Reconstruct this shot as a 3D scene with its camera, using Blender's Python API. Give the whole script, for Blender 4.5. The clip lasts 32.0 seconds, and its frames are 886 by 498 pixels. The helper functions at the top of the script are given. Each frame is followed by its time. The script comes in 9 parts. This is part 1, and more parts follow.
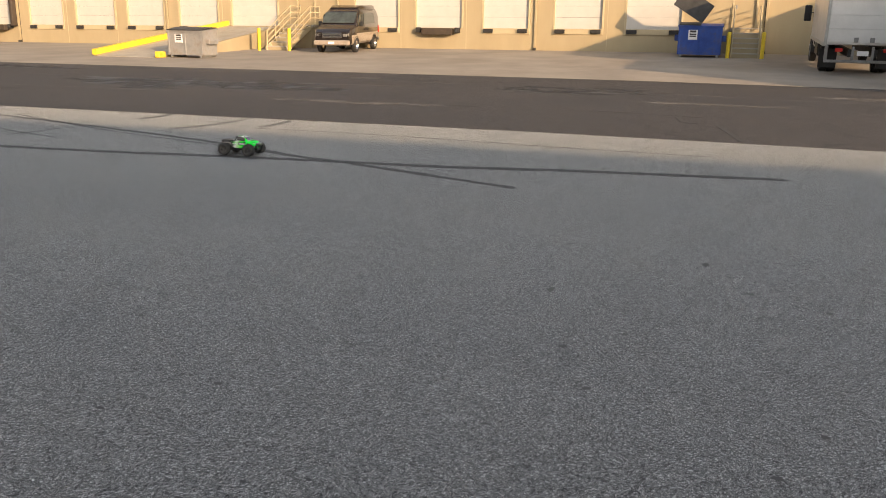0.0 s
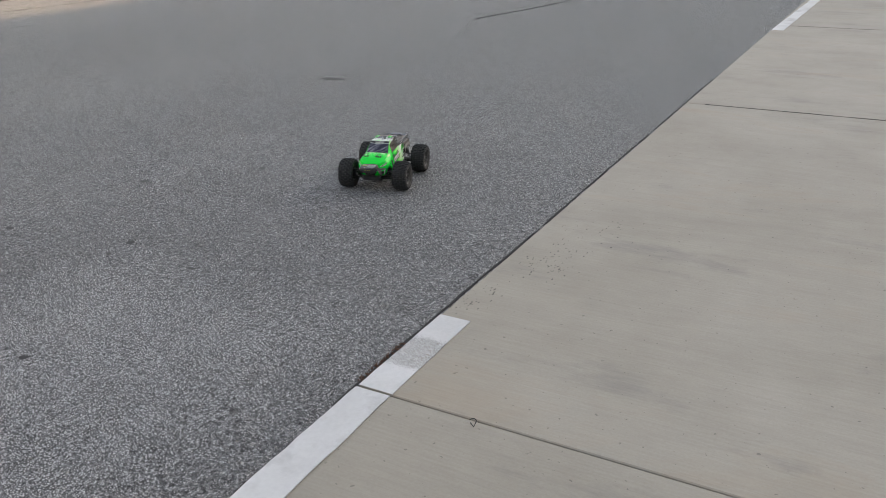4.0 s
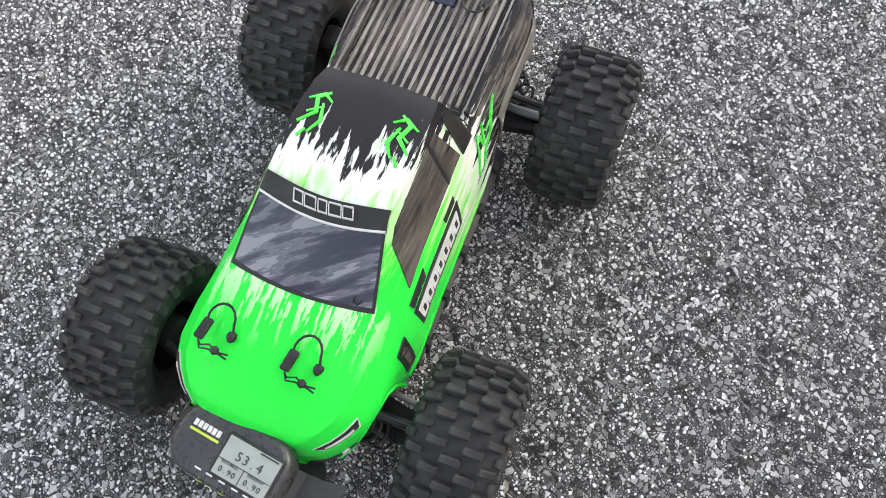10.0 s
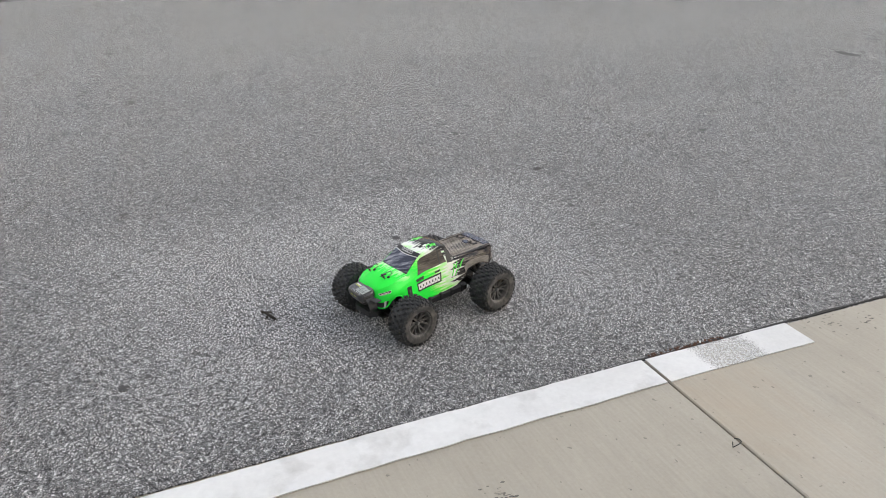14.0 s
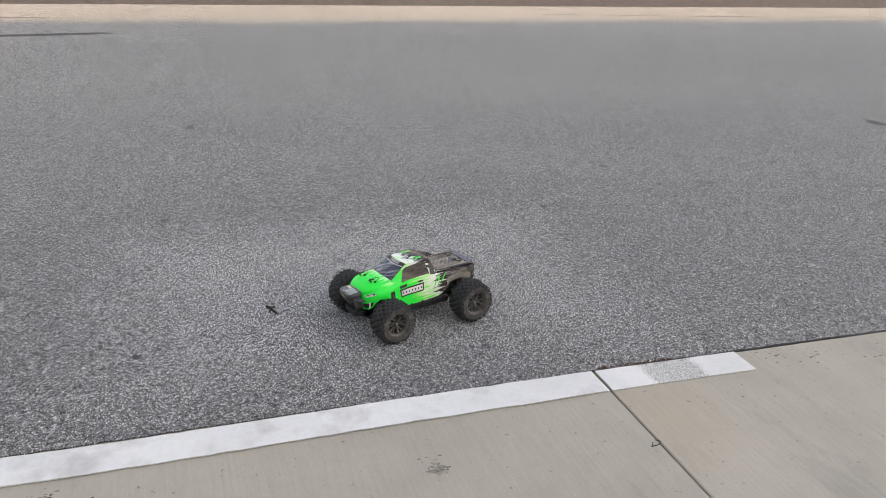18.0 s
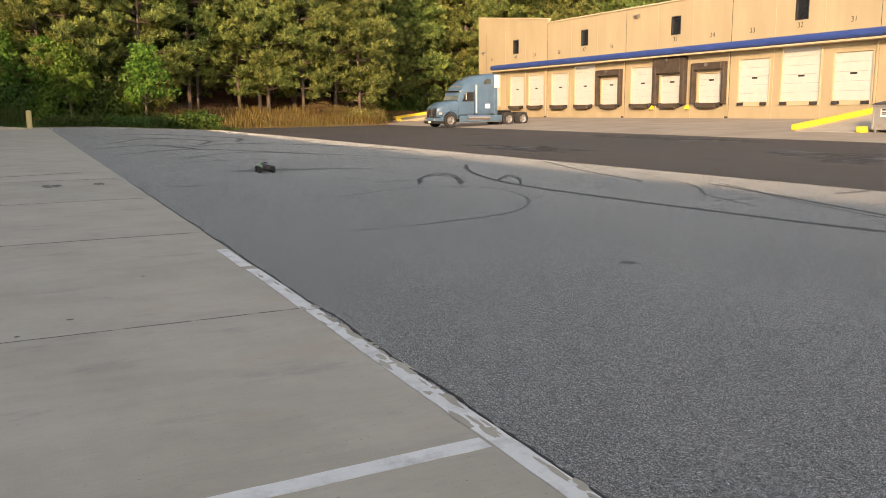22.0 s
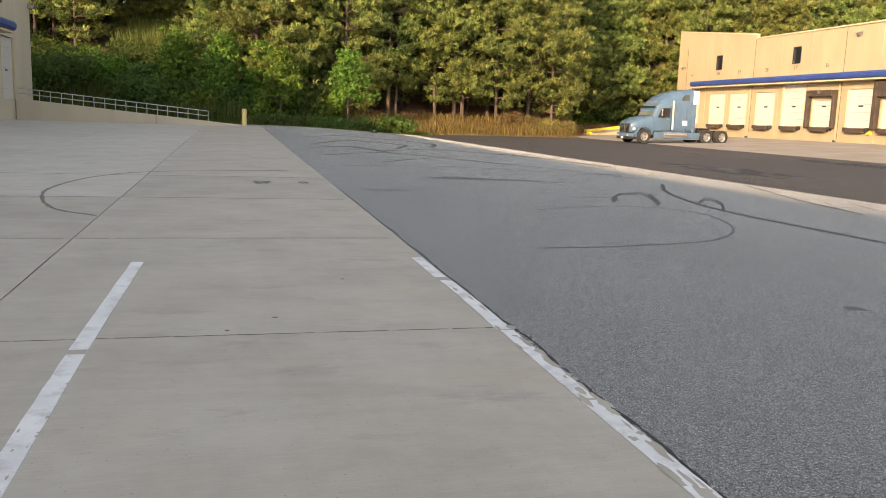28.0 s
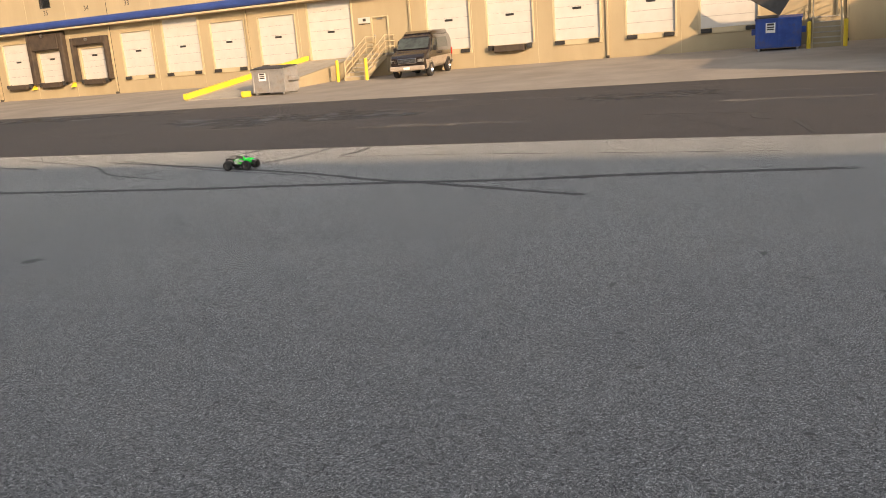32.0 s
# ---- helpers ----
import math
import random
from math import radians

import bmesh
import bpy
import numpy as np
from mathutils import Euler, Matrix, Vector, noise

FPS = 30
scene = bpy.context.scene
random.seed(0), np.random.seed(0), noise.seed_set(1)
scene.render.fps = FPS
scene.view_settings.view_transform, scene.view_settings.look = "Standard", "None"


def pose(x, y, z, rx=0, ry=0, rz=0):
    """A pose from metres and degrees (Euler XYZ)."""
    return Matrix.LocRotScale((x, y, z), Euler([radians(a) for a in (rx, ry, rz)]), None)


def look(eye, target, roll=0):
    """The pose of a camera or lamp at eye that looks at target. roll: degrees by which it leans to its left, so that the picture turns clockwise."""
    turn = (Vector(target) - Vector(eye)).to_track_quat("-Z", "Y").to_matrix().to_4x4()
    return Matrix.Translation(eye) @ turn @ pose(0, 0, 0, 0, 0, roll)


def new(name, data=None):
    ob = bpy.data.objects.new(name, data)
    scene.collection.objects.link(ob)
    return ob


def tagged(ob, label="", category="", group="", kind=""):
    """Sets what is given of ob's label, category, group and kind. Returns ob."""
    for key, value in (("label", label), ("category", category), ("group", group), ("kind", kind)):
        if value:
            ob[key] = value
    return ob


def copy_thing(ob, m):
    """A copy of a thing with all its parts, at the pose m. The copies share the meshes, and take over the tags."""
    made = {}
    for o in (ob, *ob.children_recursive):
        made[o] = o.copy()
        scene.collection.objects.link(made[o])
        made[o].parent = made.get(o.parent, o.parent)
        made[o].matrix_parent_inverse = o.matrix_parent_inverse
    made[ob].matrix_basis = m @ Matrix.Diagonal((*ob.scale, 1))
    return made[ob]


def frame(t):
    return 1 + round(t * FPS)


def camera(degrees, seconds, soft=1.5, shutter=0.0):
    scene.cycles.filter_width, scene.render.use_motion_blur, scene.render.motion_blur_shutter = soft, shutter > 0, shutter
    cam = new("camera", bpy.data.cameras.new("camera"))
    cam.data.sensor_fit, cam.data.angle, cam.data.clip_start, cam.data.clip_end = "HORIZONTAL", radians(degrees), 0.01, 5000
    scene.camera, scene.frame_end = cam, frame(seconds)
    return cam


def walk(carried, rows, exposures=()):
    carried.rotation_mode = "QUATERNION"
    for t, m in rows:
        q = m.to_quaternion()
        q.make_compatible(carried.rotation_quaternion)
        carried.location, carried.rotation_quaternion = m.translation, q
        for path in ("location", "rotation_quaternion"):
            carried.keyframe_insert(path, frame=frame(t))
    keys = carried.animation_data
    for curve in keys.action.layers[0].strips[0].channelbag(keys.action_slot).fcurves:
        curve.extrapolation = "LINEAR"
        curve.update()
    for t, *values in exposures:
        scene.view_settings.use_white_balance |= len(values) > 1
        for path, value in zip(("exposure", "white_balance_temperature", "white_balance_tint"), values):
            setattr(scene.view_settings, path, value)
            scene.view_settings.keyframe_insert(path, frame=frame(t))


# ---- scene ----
cam = camera(56.3, 32.0, soft=0.9)
PATH = [
    (0, (-1.285, 2.414, 1.331), (0.558, 3.007, 0.828), 1.2),
    (0.6, (-1.426, 2.142, 1.369), (0.487, 1.829, 0.875), 4.0),
    (1, (-1.351, 2.033, 1.331), (0.367, 1.132, 0.844), 3.9),
    (1.2, (-1.39, 2.058, 1.362), (0.219, 0.974, 0.877), 1.8),
    (1.5, (-1.391, 2.004, 1.324), (-0.001, 0.665, 0.8), 0.8),
    (2, (-1.427, 1.988, 1.307), (-0.399, 0.376, 0.72), -0.1),
    (2.5, (-1.509, 1.919, 1.307), (-0.751, 0.169, 0.706), 0.7),
    (3, (-1.554, 1.781, 1.294), (-0.878, 0.015, 0.644), 1.6),
    (3.5, (-1.442, 1.684, 1.247), (-0.756, -0.053, 0.531), 1.9),
    (4, (-1.162, 1.593, 1.229), (-0.268, -0.018, 0.452), -1.2),
    (4.5, (-0.935, 1.45, 1.198), (0.173, 0.018, 0.349), 0.5),
    (6.5, (0.225, 0.776, 0.721), (0.727, -0.301, -0.887), 2.3),
    (7, (0.295, 0.61, 0.528), (0.609, 0.155, -1.394), -9.4),
    (7.5, (0.324, 0.612, 0.474), (0.591, 0.219, -1.469), -11.7),
    (8, (0.327, 0.61, 0.476), (0.576, 0.199, -1.465), -8.3),
    (8.5, (0.326, 0.614, 0.481), (0.576, 0.196, -1.459), -7.8),
    (9, (0.321, 0.617, 0.488), (0.572, 0.168, -1.445), -5.3),
    (9.5, (0.31, 0.615, 0.509), (0.58, 0.131, -1.413), -4.8),
    (10, (0.26, 0.605, 0.666), (0.802, -0.032, -1.151), -1.6),
    (10.3, (0.191, 0.695, 0.777), (0.807, -0.213, -0.895), 10.3),
    (10.5, (0.073, 0.657, 0.796), (0.95, -0.163, -0.803), -6.0),
    (11, (-0.132, 0.823, 1.025), (0.88, -0.088, -0.441), -1.1),
    (11.5, (-0.361, 0.866, 1.067), (0.915, 0.04, -0.233), -1.2),
    (12, (-0.597, 1.041, 1.109), (0.753, 0.132, -0.054), 1.9),
    (12.5, (-0.765, 1.082, 1.216), (0.635, 0.211, 0.085), -1.9),
    (13, (-1.08, 1.056, 1.145), (0.504, 0.253, 0.225), 3.0),
    (13.5, (-1.276, 1.102, 1.149), (0.36, 0.39, 0.245), 1.7),
    (14, (-1.46, 1.192, 1.167), (0.204, 0.475, 0.319), -0.1),
    (14.5, (-1.617, 1.161, 1.186), (0.046, 0.403, 0.375), 2.3),
    (15, (-1.778, 1.083, 1.182), (-0.068, 0.417, 0.387), 4.0),
    (15.5, (-1.857, 1.099, 1.2), (-0.11, 0.504, 0.431), 3.2),
    (17.5, (-1.854, 1.092, 1.193), (-0.106, 0.47, 0.444), 1.6),
    (18, (-1.832, 1.078, 1.185), (-0.068, 0.49, 0.448), 2.1),
    (18.5, (-1.828, 1.074, 1.181), (-0.056, 0.512, 0.444), 2.3),
    (19, (-1.825, 1.087, 1.191), (-0.031, 0.623, 0.438), 2.7),
    (19.7, (-1.799, 1.319, 1.22), (0.074, 1.465, 0.535), 2.7),
    (20, (-1.756, 1.485, 1.227), (0.081, 1.956, 0.592), -0.6),
    (20.2, (-1.779, 1.599, 1.297), (0.016, 2.25, 0.701), 0.1),
    (20.5, (-1.728, 1.714, 1.323), (-0.07, 2.708, 0.81), 0.5),
    (21, (-1.551, 1.916, 1.328), (-0.327, 3.449, 0.94), 2.2),
    (21.5, (-1.609, 2.07, 1.337), (-0.537, 3.714, 0.95), 2.2),
    (22, (-1.707, 2.249, 1.352), (-0.812, 4.004, 1.006), -0.2),
    (22.5, (-1.658, 2.364, 1.359), (-0.922, 4.2, 1.064), 0.6),
    (23, (-1.693, 2.435, 1.375), (-1.024, 4.3, 1.1), 1.4),
    (23.5, (-1.787, 2.501, 1.39), (-1.17, 4.386, 1.13), 0.9),
    (24, (-1.841, 2.503, 1.395), (-1.273, 4.403, 1.135), 0.7),
    (24.5, (-1.867, 2.51, 1.395), (-1.336, 4.421, 1.136), 1.1),
    (25, (-1.886, 2.505, 1.396), (-1.386, 4.424, 1.139), 1.6),
    (25.5, (-1.86, 2.577, 1.373), (-1.391, 4.504, 1.115), 2.1),
    (27.5, (-1.85, 2.52, 1.389), (-1.401, 4.443, 1.077), 2.8),
    (28, (-1.772, 2.496, 1.387), (-1.278, 4.405, 1.058), 2.2),
    (28.5, (-1.721, 2.495, 1.384), (-1.197, 4.394, 1.039), 1.9),
    (29, (-1.709, 2.49, 1.381), (-1.151, 4.378, 1.03), 1.3),
    (29.5, (-1.71, 2.474, 1.377), (-1.123, 4.354, 1.027), 0.7),
    (30, (-1.691, 2.443, 1.38), (-1.054, 4.306, 1.029), 0.1),
    (30.5, (-1.661, 2.394, 1.373), (-0.938, 4.224, 1.009), -0.0),
    (31, (-1.589, 2.403, 1.358), (-0.677, 4.143, 0.978), -0.2),
    (31.5, (-1.566, 2.308, 1.376), (-0.282, 3.789, 0.976), -1.5),
    (32, (-1.643, 2.161, 1.371), (0.135, 2.956, 0.914), -4.0),
]
EXPOSURES = [(0.0, 1.1, 6900, 12), (1.2, 1.32, 6800, 9.5), (2.0, 1.44, 6750, 10.5), (2.5, 1.55, 6850, 12.5), (3.2, 1.58, 6900, 13), (4.0, 1.5, 6850, 13), (6.8, 2.15, 7000, 14), (8.0, 2.2, 7000, 13), (9.4, 2.32, 7020, 13), (10.5, 2.32, 7080, 13), (12.0, 2.2, 7150, 13), (14.0, 2.06, 7150, 13), (16.0, 1.92, 7100, 14), (19.0, 1.86, 6950, 15), (20.2, 1.92, 6900, 14), (20.6, 1.5, 7100, 15), (21.0, 1.1, 7200, 14), (22.0, 1.22, 6950, 13.5), (23.0, 1.45, 6850, 12.5), (25.0, 1.52, 6800, 12.5), (28.0, 1.52, 6800, 13), (30.0, 1.47, 6800, 13), (31.0, 1.25, 6900, 13), (32.0, 1.05, 6950, 13)]
walk(cam, [(t, look(eye, target, roll)) for t, eye, target, roll in PATH], exposures=EXPOSURES)

# ---- light ----
SUN_AZ, SUN_EL = 50.0, 15.0          # the light travels toward +x and +y
world = bpy.data.worlds.new("world")
scene.world = world
world.use_nodes = True
wn = world.node_tree.nodes
sky = wn.new("ShaderNodeTexSky")
sky.sky_type = "NISHITA"
sky.sun_disc = False
sky.sun_elevation = radians(SUN_EL)
sky.sun_rotation = radians(270 - SUN_AZ)
sky.air_density, sky.dust_density = 1.0, 2.0
soft = wn.new("ShaderNodeHueSaturation")
soft.inputs["Saturation"].default_value = 0.5
world.node_tree.links.new(sky.outputs[0], soft.inputs["Color"])
world.node_tree.links.new(soft.outputs[0], wn["Background"].inputs[0])
wn["Background"].inputs[1].default_value = 0.15
sun_data = bpy.data.lights.new("sun", "SUN")
sun_data.energy, sun_data.angle, sun_data.color = 3.2, radians(0.6), (1.0, 0.685, 0.4)
sun = new("sun", sun_data)
d = Vector((math.cos(radians(SUN_AZ)) * math.cos(radians(SUN_EL)), math.sin(radians(SUN_AZ)) * math.cos(radians(SUN_EL)), -math.sin(radians(SUN_EL))))
sun.matrix_world = look((-30, -10, 40), Vector((-30, -10, 40)) + d)

# ---- materials ----
def tree_of(name):
    m = bpy.data.materials.new(name)
    m.use_nodes = True
    nt = m.node_tree
    return m, nt, nt.nodes["Principled BSDF"]


def node(nt, kind, **values):
    n = nt.nodes.new("ShaderNode" + kind)
    for key, v in values.items():
        if key in n.inputs:
            n.inputs[key].default_value = v
    return n


def ramp(nt, fac, stops):
    r = nt.nodes.new("ShaderNodeValToRGB")
    els = r.color_ramp.elements
    while len(els) < len(stops):
        els.new(0.5)
    for e, (p, c) in zip(els, stops):
        e.position, e.color = p, (*c, 1) if len(c) == 3 else c
    nt.links.new(fac, r.inputs[0])
    return r.outputs[0]


def mix(nt, fac, a, b, how="MIX"):
    m = nt.nodes.new("ShaderNodeMix")
    m.data_type, m.blend_type = "RGBA", how
    for sock, v in ((m.inputs[0], fac), (m.inputs[6], a), (m.inputs[7], b)):
        if isinstance(v, (int, float)):
            sock.default_value = v
        elif isinstance(v, tuple):
            sock.default_value = (*v, 1) if len(v) == 3 else v
        else:
            nt.links.new(v, sock)
    return m.outputs[2]


def calc(nt, how, a, b=0.0, clamp=False):
    m = nt.nodes.new("ShaderNodeMath")
    m.operation, m.use_clamp = how, clamp
    for sock, v in ((m.inputs[0], a), (m.inputs[1], b)):
        if isinstance(v, (int, float)):
            sock.default_value = v
        else:
            nt.links.new(v, sock)
    return m.outputs[0]


def noise_of(nt, scale, detail=4.0, rough=0.55, stretch=(1, 1, 1), space="Object"):
    tc = nt.nodes.new("ShaderNodeTexCoord")
    mp = nt.nodes.new("ShaderNodeMapping")
    mp.inputs["Scale"].default_value = stretch
    nt.links.new(tc.outputs[space], mp.inputs[0])
    n = node(nt, "TexNoise", Scale=scale, Detail=detail, Roughness=rough)
    nt.links.new(mp.outputs[0], n.inputs["Vector"])
    return n.outputs["Fac"]


def bump(nt, bsdf, height, strength=0.3, distance=0.01):
    b = node(nt, "Bump", Strength=strength, Distance=distance)
    nt.links.new(height, b.inputs["Height"])
    nt.links.new(b.outputs[0], bsdf.inputs["Normal"])


def surface(name, c1, c2, scale=4.0, rough=0.6, metal=0.0, grain=60.0, relief=0.15, depth=0.004, stretch=(1, 1, 1), dirt=None, dirt_scale=0.8, dirt_amount=0.5, spread=0.0, coat=0.0):
    """Paint, metal, wood, plastic and stone: two colours mottled at two scales, fine relief, patches of dirt, a spread from object to object."""
    m, nt, b = tree_of(name)
    big, fine = noise_of(nt, scale, 5, 0.6, stretch), noise_of(nt, grain, 3, 0.6, stretch)
    both = calc(nt, "ADD", calc(nt, "MULTIPLY", big, 0.7), calc(nt, "MULTIPLY", fine, 0.3))
    col = ramp(nt, both, [(0.36, c1), (0.64, c2)])
    if dirt:
        mask = ramp(nt, noise_of(nt, dirt_scale, 6, 0.65, stretch), [(0.5, (0, 0, 0)), (0.72, (dirt_amount,) * 3)])
        col = mix(nt, mask, col, dirt)
    if spread:
        info = nt.nodes.new("ShaderNodeObjectInfo")
        value = calc(nt, "ADD", calc(nt, "MULTIPLY", info.outputs["Random"], 2 * spread), 1 - spread)
        hsv = node(nt, "HueSaturation")
        nt.links.new(col, hsv.inputs["Color"])
        nt.links.new(value, hsv.inputs["Value"])
        col = hsv.outputs[0]
    nt.links.new(col, b.inputs["Base Color"])
    b.inputs["Metallic"].default_value = metal
    b.inputs["Coat Weight"].default_value = coat
    nt.links.new(ramp(nt, fine, [(0.3, (max(rough - 0.08, 0.02),) * 3), (0.7, (min(rough + 0.08, 1),) * 3)]), b.inputs["Roughness"])
    if relief:
        bump(nt, b, both, relief, depth)
    return m


def chip_asphalt(name, dark, mid, light, cell, warm=(0.3, 0.27, 0.22), crackle=0.0, sheen=0.0):
    """Asphalt with its stones: angular chips of two sizes and every grey in a dark binder, with broad lighter and darker swathes."""
    m, nt, b = tree_of(name)
    tc = nt.nodes.new("ShaderNodeTexCoord")
    wob = node(nt, "TexNoise", Scale=0.55 / cell, Detail=1.0)
    nt.links.new(tc.outputs["Object"], wob.inputs["Vector"])
    add = nt.nodes.new("ShaderNodeVectorMath")
    add.operation = "MULTIPLY_ADD"
    add.inputs[1].default_value = (cell, cell, 0.0)
    nt.links.new(wob.outputs["Color"], add.inputs[0])
    nt.links.new(tc.outputs["Object"], add.inputs[2])
    layers = []
    for scale, spread in ((0.95 / cell, 0.34), (2.3 / cell, 0.2)):
        found = []
        for feature in ("F1", "DISTANCE_TO_EDGE"):
            vor = node(nt, "TexVoronoi", Scale=scale, Randomness=1.0)
            vor.voronoi_dimensions, vor.feature = "2D", feature
            nt.links.new(add.outputs[0], vor.inputs["Vector"])
            found.append(vor)
        sep = nt.nodes.new("ShaderNodeSeparateColor")
        nt.links.new(found[0].outputs["Color"], sep.inputs[0])
        gap = calc(nt, "ADD", calc(nt, "MULTIPLY", sep.outputs[1], spread), 0.04)
        inside = calc(nt, "MULTIPLY", calc(nt, "SUBTRACT", found[1].outputs["Distance"], gap), 14.0, True)
        grey = ramp(nt, sep.outputs[0], [(0.0, tuple(1.3 * c for c in dark)), (0.42, tuple(0.82 * c for c in mid)), (0.8, tuple(1.08 * c for c in light)), (0.95, tuple(min(1, 1.55 * c) for c in light)), (1.0, warm)])
        layers.append((inside, grey))
    col = mix(nt, layers[1][0], dark, layers[1][1])
    col = mix(nt, layers[0][0], col, layers[0][1])
    swath = ramp(nt, noise_of(nt, 0.35, 6, 0.62, (1, 0.35, 1)), [(0.3, (0.87, 0.87, 0.88)), (0.7, (1.13, 1.12, 1.11))])
    col = mix(nt, 1.0, col, swath, "MULTIPLY")
    clump = ramp(nt, noise_of(nt, 0.6 / cell, 2, 0.6), [(0.34, (0.74, 0.74, 0.74)), (0.66, (1.26, 1.26, 1.26))])
    col = mix(nt, 1.0, col, clump, "MULTIPLY")
    lumps = ramp(nt, noise_of(nt, 62.0, 3, 0.7), [(0.36, (0.86, 0.86, 0.86)), (0.64, (1.14, 1.14, 1.14))])
    col = mix(nt, 1.0, col, lumps, "MULTIPLY")
    pits = ramp(nt, noise_of(nt, 75.0, 2, 0.5), [(0.58, (1, 1, 1)), (0.65, (0.28, 0.28, 0.28))])
    col = mix(nt, 1.0, col, pits, "MULTIPLY")
    spots = ramp(nt, noise_of(nt, 5.0, 3, 0.5), [(0.7, (1, 1, 1)), (0.78, (0.6, 0.6, 0.61))])
    col = mix(nt, 1.0, col, spots, "MULTIPLY")
    if crackle:
        cr = node(nt, "TexVoronoi", Scale=crackle)
        cr.feature = "DISTANCE_TO_EDGE"
        wide = node(nt, "TexNoise", Scale=1.2, Detail=5.0)
        nt.links.new(tc.outputs["Object"], wide.inputs["Vector"])
        va = nt.nodes.new("ShaderNodeVectorMath")
        va.operation = "MULTIPLY_ADD"
        va.inputs[1].default_value = (1.4, 1.4, 0)
        nt.links.new(wide.outputs["Color"], va.inputs[0])
        nt.links.new(tc.outputs["Object"], va.inputs[2])
        nt.links.new(va.outputs[0], cr.inputs["Vector"])
        line = ramp(nt, cr.outputs["Distance"], [(0.0, (0.35, 0.35, 0.35)), (0.006, (1, 1, 1))])
        col = mix(nt, 1.0, col, line, "MULTIPLY")
        warmth = ramp(nt, noise_of(nt, 0.12, 5, 0.6), [(0.35, (0.85, 0.84, 0.84)), (0.65, (1.25, 1.16, 1.06))])
        col = mix(nt, 1.0, col, warmth, "MULTIPLY")
    nt.links.new(col, b.inputs["Base Color"])
    b.inputs["Roughness"].default_value = 0.82
    if sheen:
        nt.links.new(calc(nt, "MULTIPLY", calc(nt, "MULTIPLY", layers[0][0], lumps), 2.1 * sheen), b.inputs["Sheen Weight"])
    b.inputs["Sheen Roughness"].default_value = 0.4
    b.inputs["Sheen Tint"].default_value = (0.91, 0.98, 1.0, 1)
    b.inputs["Specular IOR Level"].default_value = 0.5
    height = calc(nt, "ADD", layers[0][0], calc(nt, "MULTIPLY", layers[1][0], 0.5))
    bump(nt, b, height, 0.6, cell * 0.25)
    return m


def mottled(name, c1, c2):
    """Trowelled concrete: cloudy patches, tan stains, smears along the wheel tracks, fine pores."""
    m, nt, b = tree_of(name)
    info = nt.nodes.new("ShaderNodeObjectInfo")
    cloud, fine = noise_of(nt, 1.3, 7, 0.66, (1, 0.6, 1)), noise_of(nt, 120, 3, 0.6)
    tc = nt.nodes.new("ShaderNodeTexCoord")
    off = nt.nodes.new("ShaderNodeVectorMath")
    off.operation = "ADD"
    nt.links.new(tc.outputs["Object"], off.inputs[0])
    nt.links.new(calc(nt, "MULTIPLY", info.outputs["Random"], 90.0), off.inputs[1])
    mp = nt.nodes.new("ShaderNodeMapping")
    mp.inputs["Scale"].default_value = (0.5, 1.6, 1)
    nt.links.new(off.outputs[0], mp.inputs[0])
    sm = node(nt, "TexNoise", Scale=1.1, Detail=7.0, Roughness=0.68, Distortion=0.6)
    nt.links.new(mp.outputs[0], sm.inputs["Vector"])
    col = ramp(nt, calc(nt, "ADD", calc(nt, "MULTIPLY", cloud, 0.45), calc(nt, "ADD", calc(nt, "MULTIPLY", sm.outputs["Fac"], 0.4), calc(nt, "MULTIPLY", fine, 0.15))), [(0.36, c1), (0.62, c2)])
    tan = ramp(nt, sm.outputs["Fac"], [(0.56, (0, 0, 0)), (0.7, (0.55, 0.55, 0.55))])
    col = mix(nt, tan, col, (0.34, 0.265, 0.185))
    grey = ramp(nt, noise_of(nt, 2.1, 6, 0.7, (0.5, 1.3, 1)), [(0.57, (0, 0, 0)), (0.68, (0.5, 0.5, 0.5))])
    col = mix(nt, grey, col, (0.22, 0.205, 0.185))
    pores = ramp(nt, noise_of(nt, 55.0, 2, 0.5), [(0.69, (1, 1, 1)), (0.74, (0.6, 0.6, 0.6))])
    col = mix(nt, 1.0, col, pores, "MULTIPLY")
    comb = ramp(nt, noise_of(nt, 9.0, 4, 0.6, (0.6, 14.0, 1)), [(0.35, (0.95, 0.95, 0.95)), (0.65, (1.03, 1.03, 1.03))])
    col = mix(nt, 1.0, col, comb, "MULTIPLY")
    hsv = node(nt, "HueSaturation")
    nt.links.new(col, hsv.inputs["Color"])
    nt.links.new(calc(nt, "ADD", calc(nt, "MULTIPLY", info.outputs["Random"], 0.09), 0.955), hsv.inputs["Value"])
    nt.links.new(hsv.outputs[0], b.inputs["Base Color"])
    b.inputs["Roughness"].default_value = 0.75
    bump(nt, b, calc(nt, "ADD", fine, cloud), 0.2, 0.002)
    return m


